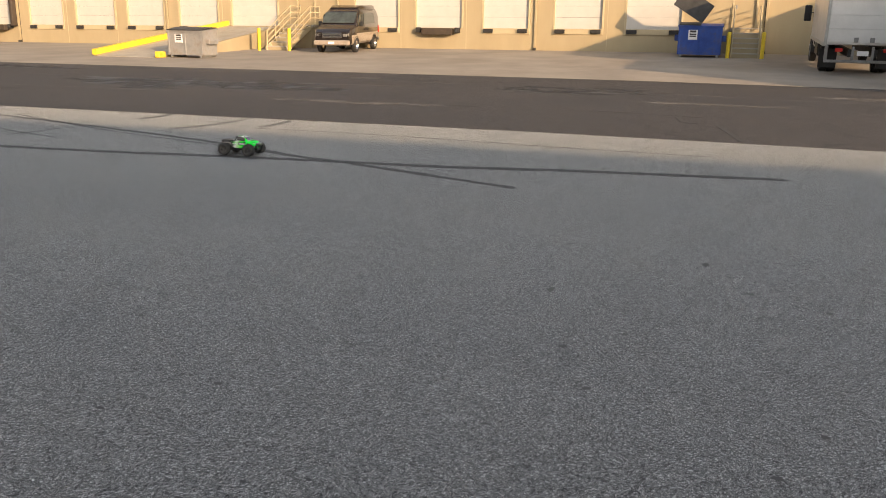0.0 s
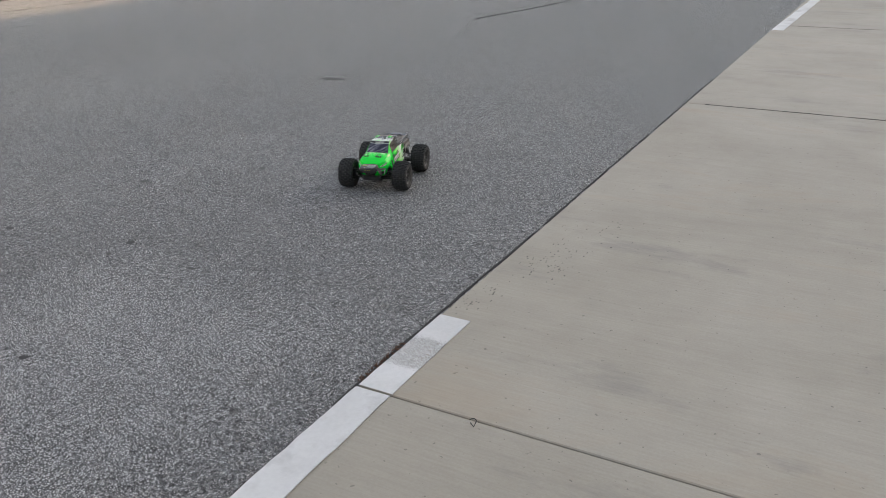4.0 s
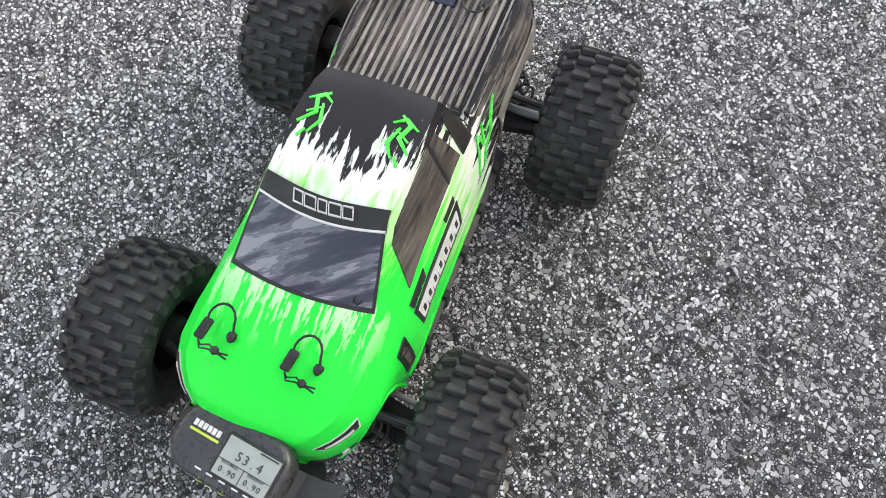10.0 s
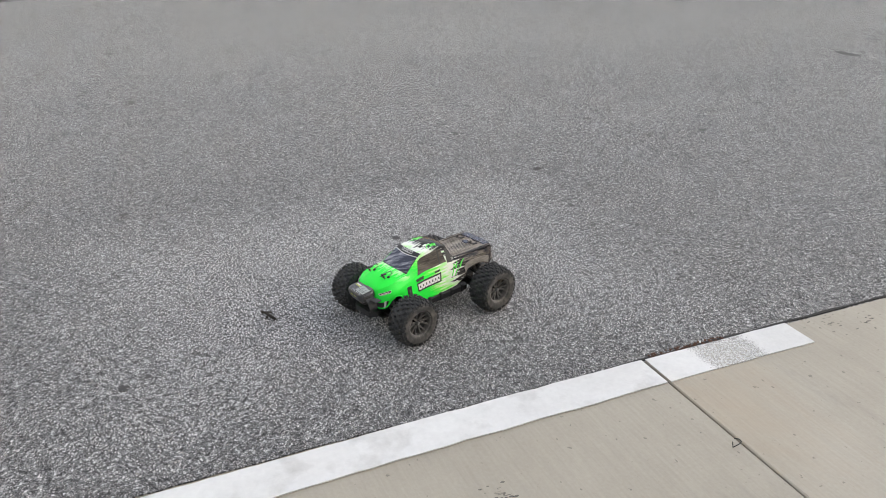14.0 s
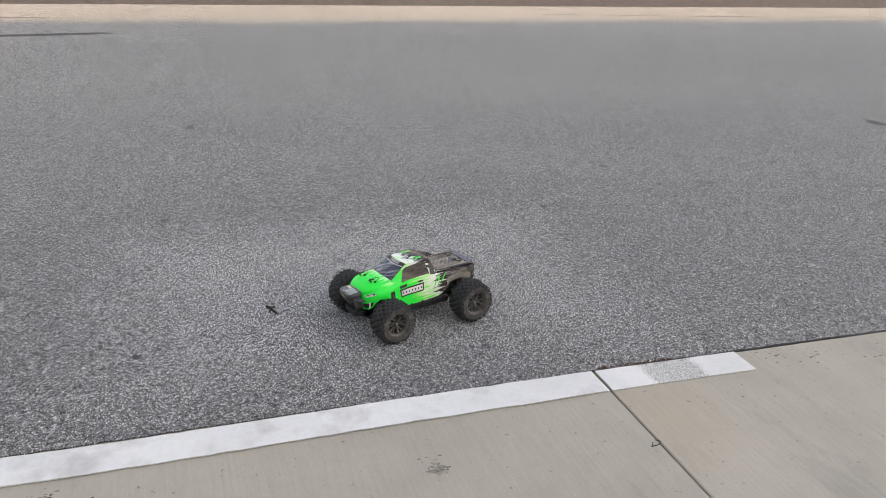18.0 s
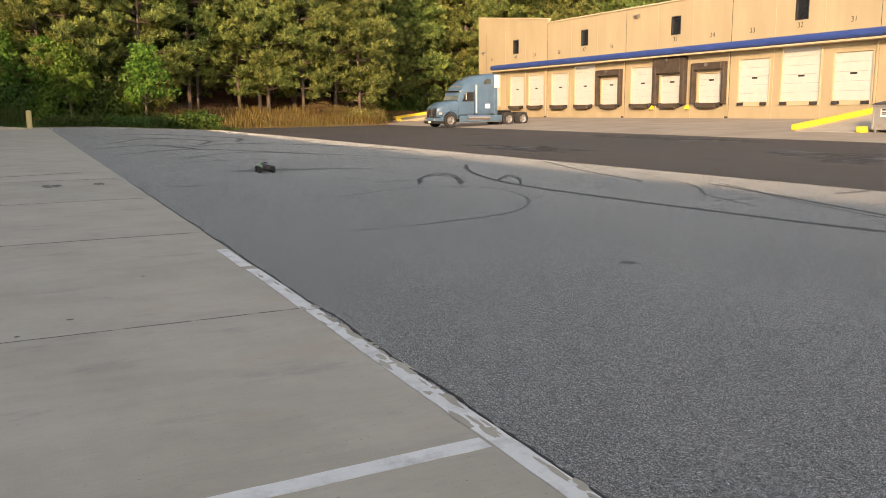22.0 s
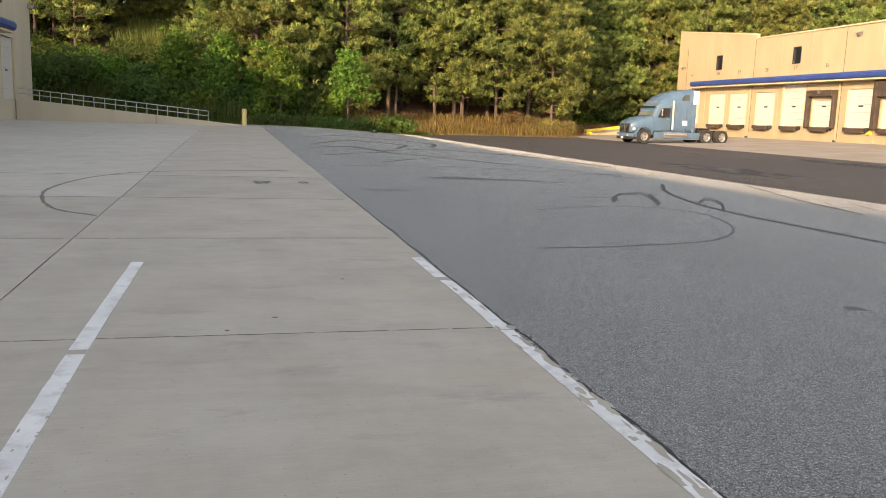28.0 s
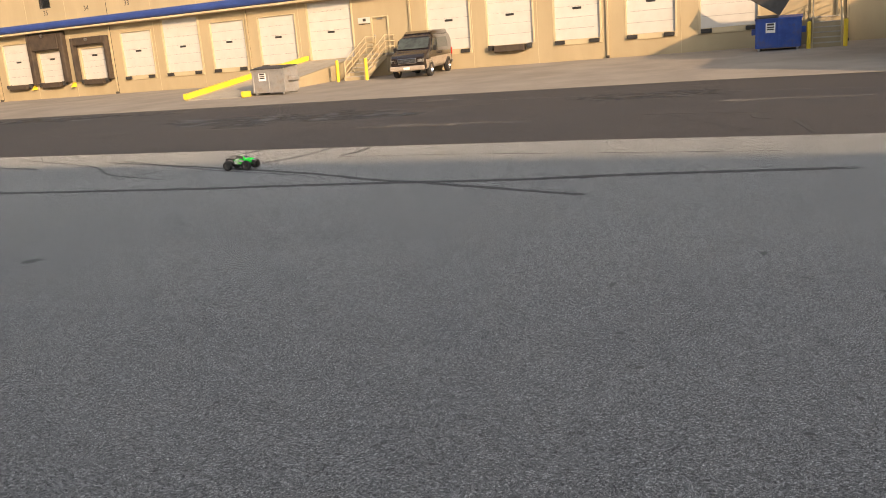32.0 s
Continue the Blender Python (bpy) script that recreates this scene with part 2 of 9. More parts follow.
ASPHALT = chip_asphalt("chip_seal_asphalt", (0.021, 0.021, 0.0215), (0.195, 0.193, 0.19), (0.431, 0.425, 0.415), 0.0054, sheen=0.23)
DARK_ASPHALT = chip_asphalt("dark_asphalt", (0.018, 0.0165, 0.016), (0.044, 0.040, 0.0385), (0.094, 0.085, 0.081), 0.008, (0.085, 0.072, 0.06), 0.16)
CONCRETE = mottled("pad_concrete", (0.298, 0.267, 0.216), (0.418, 0.387, 0.323))
CONCRETE_PALE = mottled("newer_pad_concrete", (0.345, 0.318, 0.268), (0.455, 0.43, 0.372))
APRON = surface("apron_concrete", (0.23, 0.2, 0.165), (0.32, 0.28, 0.23), 0.4, 0.85, 0, 40, 0.2, 0.004, (1, 1, 1), (0.17, 0.14, 0.11), 0.25, 0.5, 0.04)
JOINT = surface("joint_filler", (0.02, 0.019, 0.018), (0.05, 0.047, 0.043), 6, 0.9)
STRIPE = surface("white_road_paint", (0.57, 0.57, 0.555), (0.7, 0.7, 0.685), 3, 0.7, 0, 70, 0.3, 0.002, dirt=(0.36, 0.35, 0.33), dirt_scale=5.0, dirt_amount=0.8)
STRIPE_WORN = surface("scuffed_road_paint", (0.56, 0.56, 0.545), (0.69, 0.69, 0.675), 3, 0.75, 0, 90, 0.3, 0.002)
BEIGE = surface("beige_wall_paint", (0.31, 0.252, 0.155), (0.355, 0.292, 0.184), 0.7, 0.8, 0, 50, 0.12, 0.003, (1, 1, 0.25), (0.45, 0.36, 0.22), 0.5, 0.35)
# BEIGE for walls in shade: the paler, greyer look is put into the colour
SHADE_BEIGE = surface("shade_beige_wall_paint", (0.40, 0.355, 0.265), (0.46, 0.41, 0.31), 0.7, 0.8, 0, 50, 0.12, 0.003, (1, 1, 0.25), (0.34, 0.3, 0.23), 0.5, 0.35)
TRIM = surface("cream_trim_paint", (0.40, 0.335, 0.21), (0.46, 0.38, 0.245), 1.0, 0.7)
WHITE_DOOR = surface("white_door_steel", (0.44, 0.43, 0.40), (0.50, 0.49, 0.46), 1.5, 0.5, 0, 30, 0.05, 0.002, dirt=(0.5, 0.46, 0.38), dirt_scale=0.9, dirt_amount=0.3)
AWNING = surface("blue_awning_steel", (0.021, 0.045, 0.18), (0.033, 0.066, 0.24), 1.2, 0.45, 0, 30, 0.05)
GLASS_DARK = surface("dark_window_glass", (0.012, 0.014, 0.018), (0.02, 0.022, 0.026), 1, 0.08, 0, 5, 0.0)
RUBBER = surface("black_rubber", (0.014, 0.014, 0.014), (0.035, 0.034, 0.033), 6, 0.85, 0, 90, 0.3, 0.003)
SEAL = surface("worn_dock_seal", (0.03, 0.022, 0.017), (0.066, 0.048, 0.033), 2, 0.85, 0, 30, 0.3, 0.01)
YELLOW = surface("yellow_safety_paint", (0.72, 0.5, 0.02), (0.82, 0.6, 0.05), 2, 0.55, 0, 40, 0.1, 0.003, dirt=(0.35, 0.26, 0.08), dirt_scale=2.5, dirt_amount=0.5)
CREAM_YELLOW = surface("faded_yellow_paint", (0.60, 0.47, 0.2), (0.68, 0.54, 0.25), 2, 0.6, 0, 40, 0.1, 0.003, dirt=(0.35, 0.27, 0.13), dirt_scale=2.5, dirt_amount=0.5)
DARK_GREEN = surface("dark_green_cabinet", (0.012, 0.035, 0.025), (0.02, 0.05, 0.036), 1.5, 0.5)
STEEL = surface("grey_steel", (0.2, 0.2, 0.2), (0.32, 0.32, 0.31), 3, 0.45, 0.7)
GALV = surface("galvanised_rail", (0.34, 0.35, 0.33), (0.45, 0.46, 0.43), 4, 0.5, 0.5)
CHROME = surface("chrome", (0.65, 0.65, 0.65), (0.75, 0.75, 0.75), 4, 0.15, 1.0, 20, 0.0)
BLACK = surface("black_paint", (0.01, 0.01, 0.01), (0.022, 0.022, 0.022), 3, 0.4)
def worn(m, cover, scale=30.0, stretch=(1, 1, 1), band=None):
    """Lets the ground show through a film of rubber or dirt where it has worn away."""
    nt = m.node_tree
    wear = noise_of(nt, scale, 6, 0.72, stretch)
    if band:                 # worn only within a stretch of y
        sep = nt.nodes.new("ShaderNodeSeparateXYZ")
        nt.links.new(nt.nodes.new("ShaderNodeTexCoord").outputs["Object"], sep.inputs[0])
        away = calc(nt, "SUBTRACT", calc(nt, "ABSOLUTE", calc(nt, "SUBTRACT", sep.outputs["Y"], band[0])), band[1])
        wear = calc(nt, "SUBTRACT", wear, calc(nt, "MULTIPLY", calc(nt, "MAXIMUM", away, 0.0), 6.0))
    hole = ramp(nt, wear, [(cover - 0.1, (1, 1, 1)), (cover + 0.1, (0, 0, 0))])
    mx = nt.nodes.new("ShaderNodeMixShader")
    nt.links.new(hole, mx.inputs[0])
    nt.links.new(nt.nodes.new("ShaderNodeBsdfTransparent").outputs[0], mx.inputs[1])
    nt.links.new(nt.nodes["Principled BSDF"].outputs[0], mx.inputs[2])
    nt.links.new(mx.outputs[0], nt.nodes["Material Output"].inputs[0])
    return m


SKID = worn(surface("tyre_mark_rubber", (0.013, 0.013, 0.014), (0.05, 0.05, 0.051), 9, 0.7, 0, 60, 0.2, 0.002), 0.585)
SKID_FAINT = worn(surface("faint_tyre_mark", (0.05, 0.05, 0.051), (0.13, 0.13, 0.13), 9, 0.75, 0, 60, 0.2, 0.002), 0.5)
ROAD_STAIN_SHADE = worn(surface("road_stain_and_shade", (0.012, 0.011, 0.0105), (0.026, 0.024, 0.022), 2, 0.6, 0, 40, 0.2, 0.002), 0.5, 0.7)
ROAD_DUST = worn(surface("pale_road_dust", (0.13, 0.114, 0.098), (0.23, 0.205, 0.18), 2, 0.9, 0, 40, 0.1, 0.002), 0.44, 0.9, (1, 0.4, 1))
OIL = surface("oil_stain", (0.017, 0.017, 0.017), (0.05, 0.049, 0.048), 6, 0.6)
PALE_SCRATCH = surface("pale_scrape", (0.07, 0.063, 0.056), (0.16, 0.145, 0.13), 5, 0.85)
worn(STRIPE_WORN, 0.53, 300.0, band=(-0.225, 0.075))
SCUFF = worn(surface("faint_scuff", (0.13, 0.117, 0.1), (0.21, 0.19, 0.163), 8, 0.8), 0.52, 20.0)
SCUFF_DARK = worn(surface("dirty_joint", (0.08, 0.072, 0.062), (0.17, 0.154, 0.133), 8, 0.85), 0.52, 9.0)
LETTER = surface("dark_lettering", (0.02, 0.018, 0.015), (0.04, 0.035, 0.03), 3, 0.6)


# ---- mesh helpers ----
class Mesh:
    """Collects vertices and faces of one part."""

    def __init__(self):
        self.v, self.f, self.smooth = [], [], []

    def add(self, verts, faces, m=None, smooth=False):
        n = len(self.v)
        self.v += [tuple(m @ Vector(p)) for p in verts] if m else [tuple(p) for p in verts]
        self.f += [tuple(i + n for i in q) for q in faces]
        self.smooth += [smooth] * len(faces)
        return self

    def box(self, x0, x1, y0, y1, z0, z1, m=None, c=0.0):
        """A box, its edges cut off by c."""
        if not c:
            v = [(x, y, z) for z in (z0, z1) for y in (y0, y1) for x in (x0, x1)]
            return self.add(v, [(0, 2, 3, 1), (4, 5, 7, 6), (0, 1, 5, 4), (2, 6, 7, 3), (0, 4, 6, 2), (1, 3, 7, 5)], m)
        c = min(c, 0.45 * abs(x1 - x0), 0.45 * abs(y1 - y0), 0.45 * abs(z1 - z0))
        v, at = [], {}
        for sx in (0, 1):
            for sy in (0, 1):
                for sz in (0, 1):
                    for a in range(3):
                        p = [(x0, x1)[sx], (y0, y1)[sy], (z0, z1)[sz]]
                        for k, s in enumerate((sx, sy, sz)):
                            if k != a:
                                p[k] += -c if s else c
                        at[sx, sy, sz, a] = len(v)
                        v.append(p)
        f = []
        for a in range(3):
            b1, b2 = [k for k in range(3) if k != a]
            for s in (0, 1):
                q = []
                for u, w in ((0, 0), (1, 0), (1, 1), (0, 1)):
                    k = [0, 0, 0]
                    k[a], k[b1], k[b2] = s, u, w
                    q.append(at[(*k, a)])
                f.append(tuple(q) if (s == 1) == (a != 1) else tuple(q[::-1]))
            for u in (0, 1):
                for w in (0, 1):
                    q = []
                    for s, ax in ((0, b1), (1, b1), (1, b2), (0, b2)):
                        k = [0, 0, 0]
                        k[a], k[b1], k[b2] = s, u, w
                        q.append(at[(*k, ax)])
                    f.append(tuple(q) if (u == w) == (a == 1) else tuple(q[::-1]))
        for sx in (0, 1):
            for sy in (0, 1):
                for sz in (0, 1):
                    q = [at[sx, sy, sz, a] for a in range(3)]
                    f.append(tuple(q) if (sx + sy + sz) % 2 else tuple(q[::-1]))
        return self.add(v, f, m)

    def cyl(self, p, q, r0, r1=None, n=12, caps=True, smooth=True):
        """A round bar from p to q."""
        p, q = Vector(p), Vector(q)
        r1 = r0 if r1 is None else r1
        ax = (q - p).normalized()
        s = ax.orthogonal().normalized()
        t = ax.cross(s)
        v = []
        for c, r in ((p, r0), (q, r1)):
            v += [c + r * (math.cos(2 * math.pi * k / n) * s + math.sin(2 * math.pi * k / n) * t) for k in range(n)]
        self.add(v, [(k, (k + 1) % n, n + (k + 1) % n, n + k) for k in range(n)], None, smooth)
        if caps:
            self.add(v, [tuple(range(n))[::-1], tuple(range(n, 2 * n))])
        return self

    def tube(self, pts, r, n=8, close=False):
        """A bent round bar along points."""
        pts = [Vector(p) for p in pts]
        rings, s = [], None
        for i, p in enumerate(pts):
            a = pts[i - 1] if i or close else p
            b = pts[(i + 1) % len(pts)] if i < len(pts) - 1 or close else p
            ax = (b - a).normalized()
            s = ax.orthogonal().normalized() if s is None else (s - ax * s.dot(ax)).normalized()
            t = ax.cross(s)
            rings.append([p + r * (math.cos(2 * math.pi * k / n) * s + math.sin(2 * math.pi * k / n) * t) for k in range(n)])
        v = [p for ring in rings for p in ring]
        f = []
        for i in range(len(rings) - (0 if close else 1)):
            j = (i + 1) % len(rings)
            f += [(i * n + k, i * n + (k + 1) % n, j * n + (k + 1) % n, j * n + k) for k in range(n)]
        self.add(v, f, None, True)
        if not close:
            self.add(v, [tuple(range(n))[::-1], tuple(range(len(v) - n, len(v)))])
        return self

    def prism(self, outline, a, b, axis="y", m=None):
        """An outline in the plane across axis, drawn out from a to b. For y: (x, z); for x: (y, z); for z: (x, y)."""
        put = {"y": lambda u, w, d: (u, d, w), "x": lambda u, w, d: (d, u, w), "z": lambda u, w, d: (u, w, d)}[axis]
        n = len(outline)
        v = [put(u, w, d) for d in (a, b) for u, w in outline]
        f = [tuple(range(n)), tuple(range(n, 2 * n))[::-1]] + [(k, n + k, n + (k + 1) % n, (k + 1) % n) for k in range(n)]
        return self.add(v, f, m)

    def lathe(self, rings, n=24, m=None, smooth=True):
        """Turned about the y axis: rings of (radius, y)."""
        v = [(r * math.cos(2 * math.pi * k / n), y, r * math.sin(2 * math.pi * k / n)) for r, y in rings for k in range(n)]
        f = [(i * n + k, i * n + (k + 1) % n, (i + 1) * n + (k + 1) % n, (i + 1) * n + k) for i in range(len(rings) - 1) for k in range(n)]
        return self.add(v, f, m, smooth)

    def loft(self, rings, close=True, caps=True, smooth=True, m=None):
        n = len(rings[0])
        v = [p for ring in rings for p in ring]
        e = n if close else n - 1
        f = [(i * n + k, i * n + (k + 1) % n, (i + 1) * n + (k + 1) % n, (i + 1) * n + k) for i in range(len(rings) - 1) for k in range(e)]
        self.add(v, f, m, smooth)
        if caps:
            self.add(v, [tuple(range(n))[::-1], tuple(range(len(v) - n, len(v)))], m)
        return self

    def data(self, name, material):
        me = bpy.data.meshes.new(name)
        me.from_pydata(self.v, [], self.f)
        me.polygons.foreach_set("use_smooth", self.smooth)
        bm = bmesh.new()
        bm.from_mesh(me)
        bmesh.ops.recalc_face_normals(bm, faces=bm.faces)
        bm.to_mesh(me)
        bm.free()
        if any(self.smooth):
            me.set_sharp_from_angle(angle=radians(38))
        me.materials.append(material)
        return me


def part(name, bm, material, parent=None, label="", at=None):
    """Links a mesh as one object under a thing or under a part."""
    ob = new(name, bm if isinstance(bm, bpy.types.Mesh) else bm.data(name, material))
    if parent:
        ob.parent = parent
    if at is not None:
        ob.matrix_basis = at
    return tagged(ob, label) if label else ob


def thing(name, label, category, m=None, group="", kind=""):
    """The Empty at a thing's base."""
    ob = new(name)
    ob.empty_display_size = 0.1
    if m is not None:
        ob.matrix_basis = m
    return tagged(ob, label, category, group, kind)


def rounded(w, h, r, n=4, cx=0.0, cy=0.0):
    """The outline of a rectangle with round corners."""
    out = []
    for sx, sy, a0 in ((1, 1, 0), (-1, 1, 90), (-1, -1, 180), (1, -1, 270)):
        out += [(cx + sx * (w / 2 - r) + r * math.cos(radians(a0 + 90 * k / n)), cy + sy * (h / 2 - r) + r * math.sin(radians(a0 + 90 * k / n))) for k in range(n + 1)]
    return out


def words(text, size, material, parent, m, name="lettering", label="", align="CENTER"):
    """Lettering as a mesh, made from the built-in font."""
    cu = bpy.data.curves.new(name, "FONT")
    cu.body, cu.size, cu.align_x, cu.align_y, cu.extrude, cu.resolution_u = text, size, align, "CENTER", 0.002, 2
    tmp = new(name, cu)
    me = bpy.data.meshes.new_from_object(tmp.evaluated_get(bpy.context.evaluated_depsgraph_get()))
    bpy.data.objects.remove(tmp)
    me.materials.clear()
    me.materials.append(material)
    return part(name, me, material, parent, label, m)


GLYPHS = {}
for ch in "53.409DISTANCEOLlapstro/":
    if ch not in GLYPHS:
        GLYPHS[ch] = words(ch, 1.0, LETTER, None, None, "glyph")


def glyph(ch, size, material, parent, m, name):
    """One character of a readout."""
    me = GLYPHS[ch].data.copy()
    me.materials[0] = material
    return part(name, me, material, parent, "", m @ Matrix.Diagonal((size, size, 0.15, 1)))


# ---- ground and paving ----
def fall(x, y):
    """How far the yard falls away towards the wood."""
    return 0.0065 * max(0.0, min(y, 75.0) - 5.0) * max(0.0, min(1.0, (x - 3.0) / 7.0))


def slope_z(x, y):
    """Height of the paving: the yard, then the apron that rises to the warehouse."""
    u = max(0.0, (min(x, 43.0) - 26.5) / 16.0)
    return u * (0.37 + 0.0095 * (35 - max(min(y, 95), -90))) - fall(x, y) * (1 - min(1.0, u))


def wood_edge(x):
    """Where the yard ends and the wooded bank begins."""
    return 59.0 + max(0.0, min(x, 40.0)) * 0.3 + max(0.0, min(x - 25.0, 7.0)) * 1.35


def earth_z(x, y):
    """The bare ground round the yard, with the wooded hillside beyond it."""
    edge = wood_edge(x)
    up = max(0.0, y - edge)
    z = -0.09 + 0.16 * min(up, 10) + (0.22 * (up - 10) if up > 10 else 0)
    z = min(z, 11.0 + 0.02 * up)
    z += max(0.0, min(1.0, up / 3)) * 0.35 * noise.noise(Vector((x * 0.15, y * 0.15, 3)))
    west = max(0.0, -x - 40)
    return z + 0.1 * min(west, 60) - fall(x, y) - (0.25 if -75 < y < 57 and -14 < x < 60 else 0.0)


EARTH = surface("leaf_litter_earth", (0.13, 0.05, 0.025), (0.26, 0.12, 0.055), 0.5, 0.95, 0, 14, 0.6, 0.05, (1, 1, 1), (0.07, 0.085, 0.025), 0.22, 0.9)
me_ground = Mesh()
gx = [-700, -400, -250, -160, -110, -80] + list(range(-64, 72, 4)) + [80, 100, 130, 180, 260, 400, 700]
gy = [-700, -400, -250, -160, -110] + list(range(-90, 50, 10)) + list(range(50, 120, 3)) + [125, 140, 170, 220, 300, 420, 700]
me_ground.add([(x, y, earth_z(x, y)) for y in gy for x in gx], [(j * len(gx) + i, j * len(gx) + i + 1, (j + 1) * len(gx) + i + 1, (j + 1) * len(gx) + i) for j in range(len(gy) - 1) for i in range(len(gx) - 1)], None, True)
ground = part("ground", me_ground, EARTH)
tagged(ground, "reddish earth with leaf litter rising into a wooded bank", "ground", kind="structure")


def sheet(name, x0, x1, y0, y1, step, material, label, category, drop=0.0, wavy=0.0, thick=0.2):
    """A paved surface with thickness that follows the fall of the yard; its first long edge may be ragged."""
    m = Mesh()
    nx, ny = max(1, round(abs(x1 - x0) / step)), max(1, round((y1 - y0) / step))
    for j in range(ny + 1):
        y = y0 + (y1 - y0) * j / ny
        for i in range(nx + 1):
            x = x0 + (x1 - x0) * i / nx
            if i == 0 and wavy:
                x += wavy * (noise.noise(Vector((0.3, y * 2.2, 1))) + 0.6 * noise.noise(Vector((7.1, y * 9.0, 1))))
            m.v.append((x, y, slope_z(x, y) - drop))
    w = nx + 1
    m.f = [(j * w + i, j * w + i + 1, (j + 1) * w + i + 1, (j + 1) * w + i) for j in range(ny) for i in range(nx)]
    n = len(m.v)
    rim = [i for i in range(w)] + [j * w + nx for j in range(1, ny + 1)] + [ny * w + i for i in range(nx - 1, -1, -1)] + [j * w for j in range(ny - 1, 0, -1)]
    m.v += [(m.v[k][0], m.v[k][1], m.v[k][2] - thick) for k in rim]
    m.f += [(rim[k], n + k, n + (k + 1) % len(rim), rim[(k + 1) % len(rim)]) for k in range(len(rim))]
    m.smooth = [False] * len(m.f)
    return tagged(part(name, m, material), label, category, kind="structure")


lane = sheet("asphalt_lane", 0.0, 10.47, -70, 57.4, 0.35, ASPHALT, "grey chip-seal asphalt lane with curved tyre marks", "asphalt", 0.006, 0.007)
road = sheet("dark_asphalt_road", 10.475, 26.5, -95, 67, 1.6, DARK_ASPHALT, "dark brown-grey asphalt road with cracks and scuffs", "road", 0.004)
apron = sheet("apron", 26.51, 42.9, -105, 81, 1.2, APRON, "sunlit tan concrete apron before the loading docks", "pavement", 0.0)
sheet("joint_bed", -13.6, 0.2, -48, 56.5, 4.0, JOINT, "dark joint filler between concrete slabs", "joint", 0.05)
gutter = sheet("far_kerb_strip", -13.5, 10.4, 57.45, 58.0, 2.0, APRON, "pale concrete gutter at the end of the yard", "kerb", -0.03)

# concrete pad, slab by slab
pad = thing("concrete_pad", "pale grey concrete pad of saw-cut slabs beside the asphalt", "pavement", kind="structure")
pad_x = [0.0, -3.3, -6.75, -10.2, -13.5]
slab_meshes, pale_meshes = {}, {}
for i in range(4):
    w = pad_x[i] - pad_x[i + 1]
    slab_meshes[i] = Mesh().box(-w + 0.003, -0.002, 0.002, 3.748, -0.15, 0.0, None, 0.003).data("slab", CONCRETE)
    pale_meshes[i] = Mesh().box(-w + 0.003, -0.002, 0.002, 3.748, -0.15, 0.0, None, 0.003).data("slab", CONCRETE_PALE)
for j in range(-13, 16):
    for i in range(4):
        part("slab", pale_meshes[i] if i and j > 3 else slab_meshes[i], CONCRETE, pad, "", pose(pad_x[i], 3.75 * j, 0.0006 * ((i * 7 + j * 3) % 5)))


def ribbon(points, width, z=0.004, ragged=0.0, seed=0, taper=0.25):
    """A flat band along points, smoothed by a spline, its edges ragged."""
    rnd = random.Random(seed)
    p = [Vector((x, y, 0)) for x, y in points]
    if len(p) == 2:
        fine = [p[0].lerp(p[1], k / 12) for k in range(13)]
    else:
        q = [2 * p[0] - p[1]] + p + [2 * p[-1] - p[-2]]
        fine = []
        for i in range(1, len(q) - 2):
            for k in range(12):
                t = k / 12
                fine.append(0.5 * (2 * q[i] + t * (q[i + 1] - q[i - 1]) + t * t * (2 * q[i - 1] - 5 * q[i] + 4 * q[i + 1] - q[i + 2]) + t**3 * (3 * q[i] - q[i - 1] - 3 * q[i + 1] + q[i + 2])))
        fine.append(p[-1])
    m, n = Mesh(), len(fine)
    rows = []
    for i, c in enumerate(fine):
        ax = (fine[min(i + 1, n - 1)] - fine[max(i - 1, 0)]).normalized()
        side = Vector((-ax.y, ax.x, 0))
        end = taper if ragged and i in (0, n - 1) else 1.0
        wl, wr = [width * 0.5 * end + ragged * rnd.uniform(-1, 1) for _ in (0, 1)]
        for off in (side * wl, -side * wr):
            a = c + off
            rows.append((a.x, a.y, slope_z(a.x, a.y) + z))
    top = len(rows)
    rows += [(x, y, h - 0.003) for x, y, h in rows]
    m.add(rows, [(2 * i, 2 * i + 1, 2 * i + 3, 2 * i + 2) for i in range(n - 1)] + [(2 * i, 2 * i + 2, top + 2 * i + 2, top + 2 * i) for i in range(n - 1)] + [(2 * i + 1, top + 2 * i + 1, top + 2 * i + 3, 2 * i + 3) for i in range(n - 1)])
    return m


def blot(x, y, rx, ry, z=0.002, seed=0, n=22):
    """A flat stain with an uneven rim."""
    rnd = random.Random(seed)
    rim = [(x + rx * f * math.cos(2 * math.pi * k / n), y + ry * f * math.sin(2 * math.pi * k / n)) for k, f in ((k, rnd.uniform(0.6, 1.15)) for k in range(n))]
    steps = 5 if rx > 0.2 else 1
    v = [(x + (a - x) * s / steps, y + (b - y) * s / steps) for s in range(steps, 0, -1) for a, b in rim]
    f = [(s * n + k, s * n + (k + 1) % n, (s + 1) * n + (k + 1) % n, (s + 1) * n + k) for s in range(steps - 1) for k in range(n)]
    return Mesh().add([(a, b, z + slope_z(a, b)) for a, b in v] + [(x, y, z + slope_z(x, y))], f + [((steps - 1) * n + k, (steps - 1) * n + (k + 1) % n, steps * n) for k in range(n)])


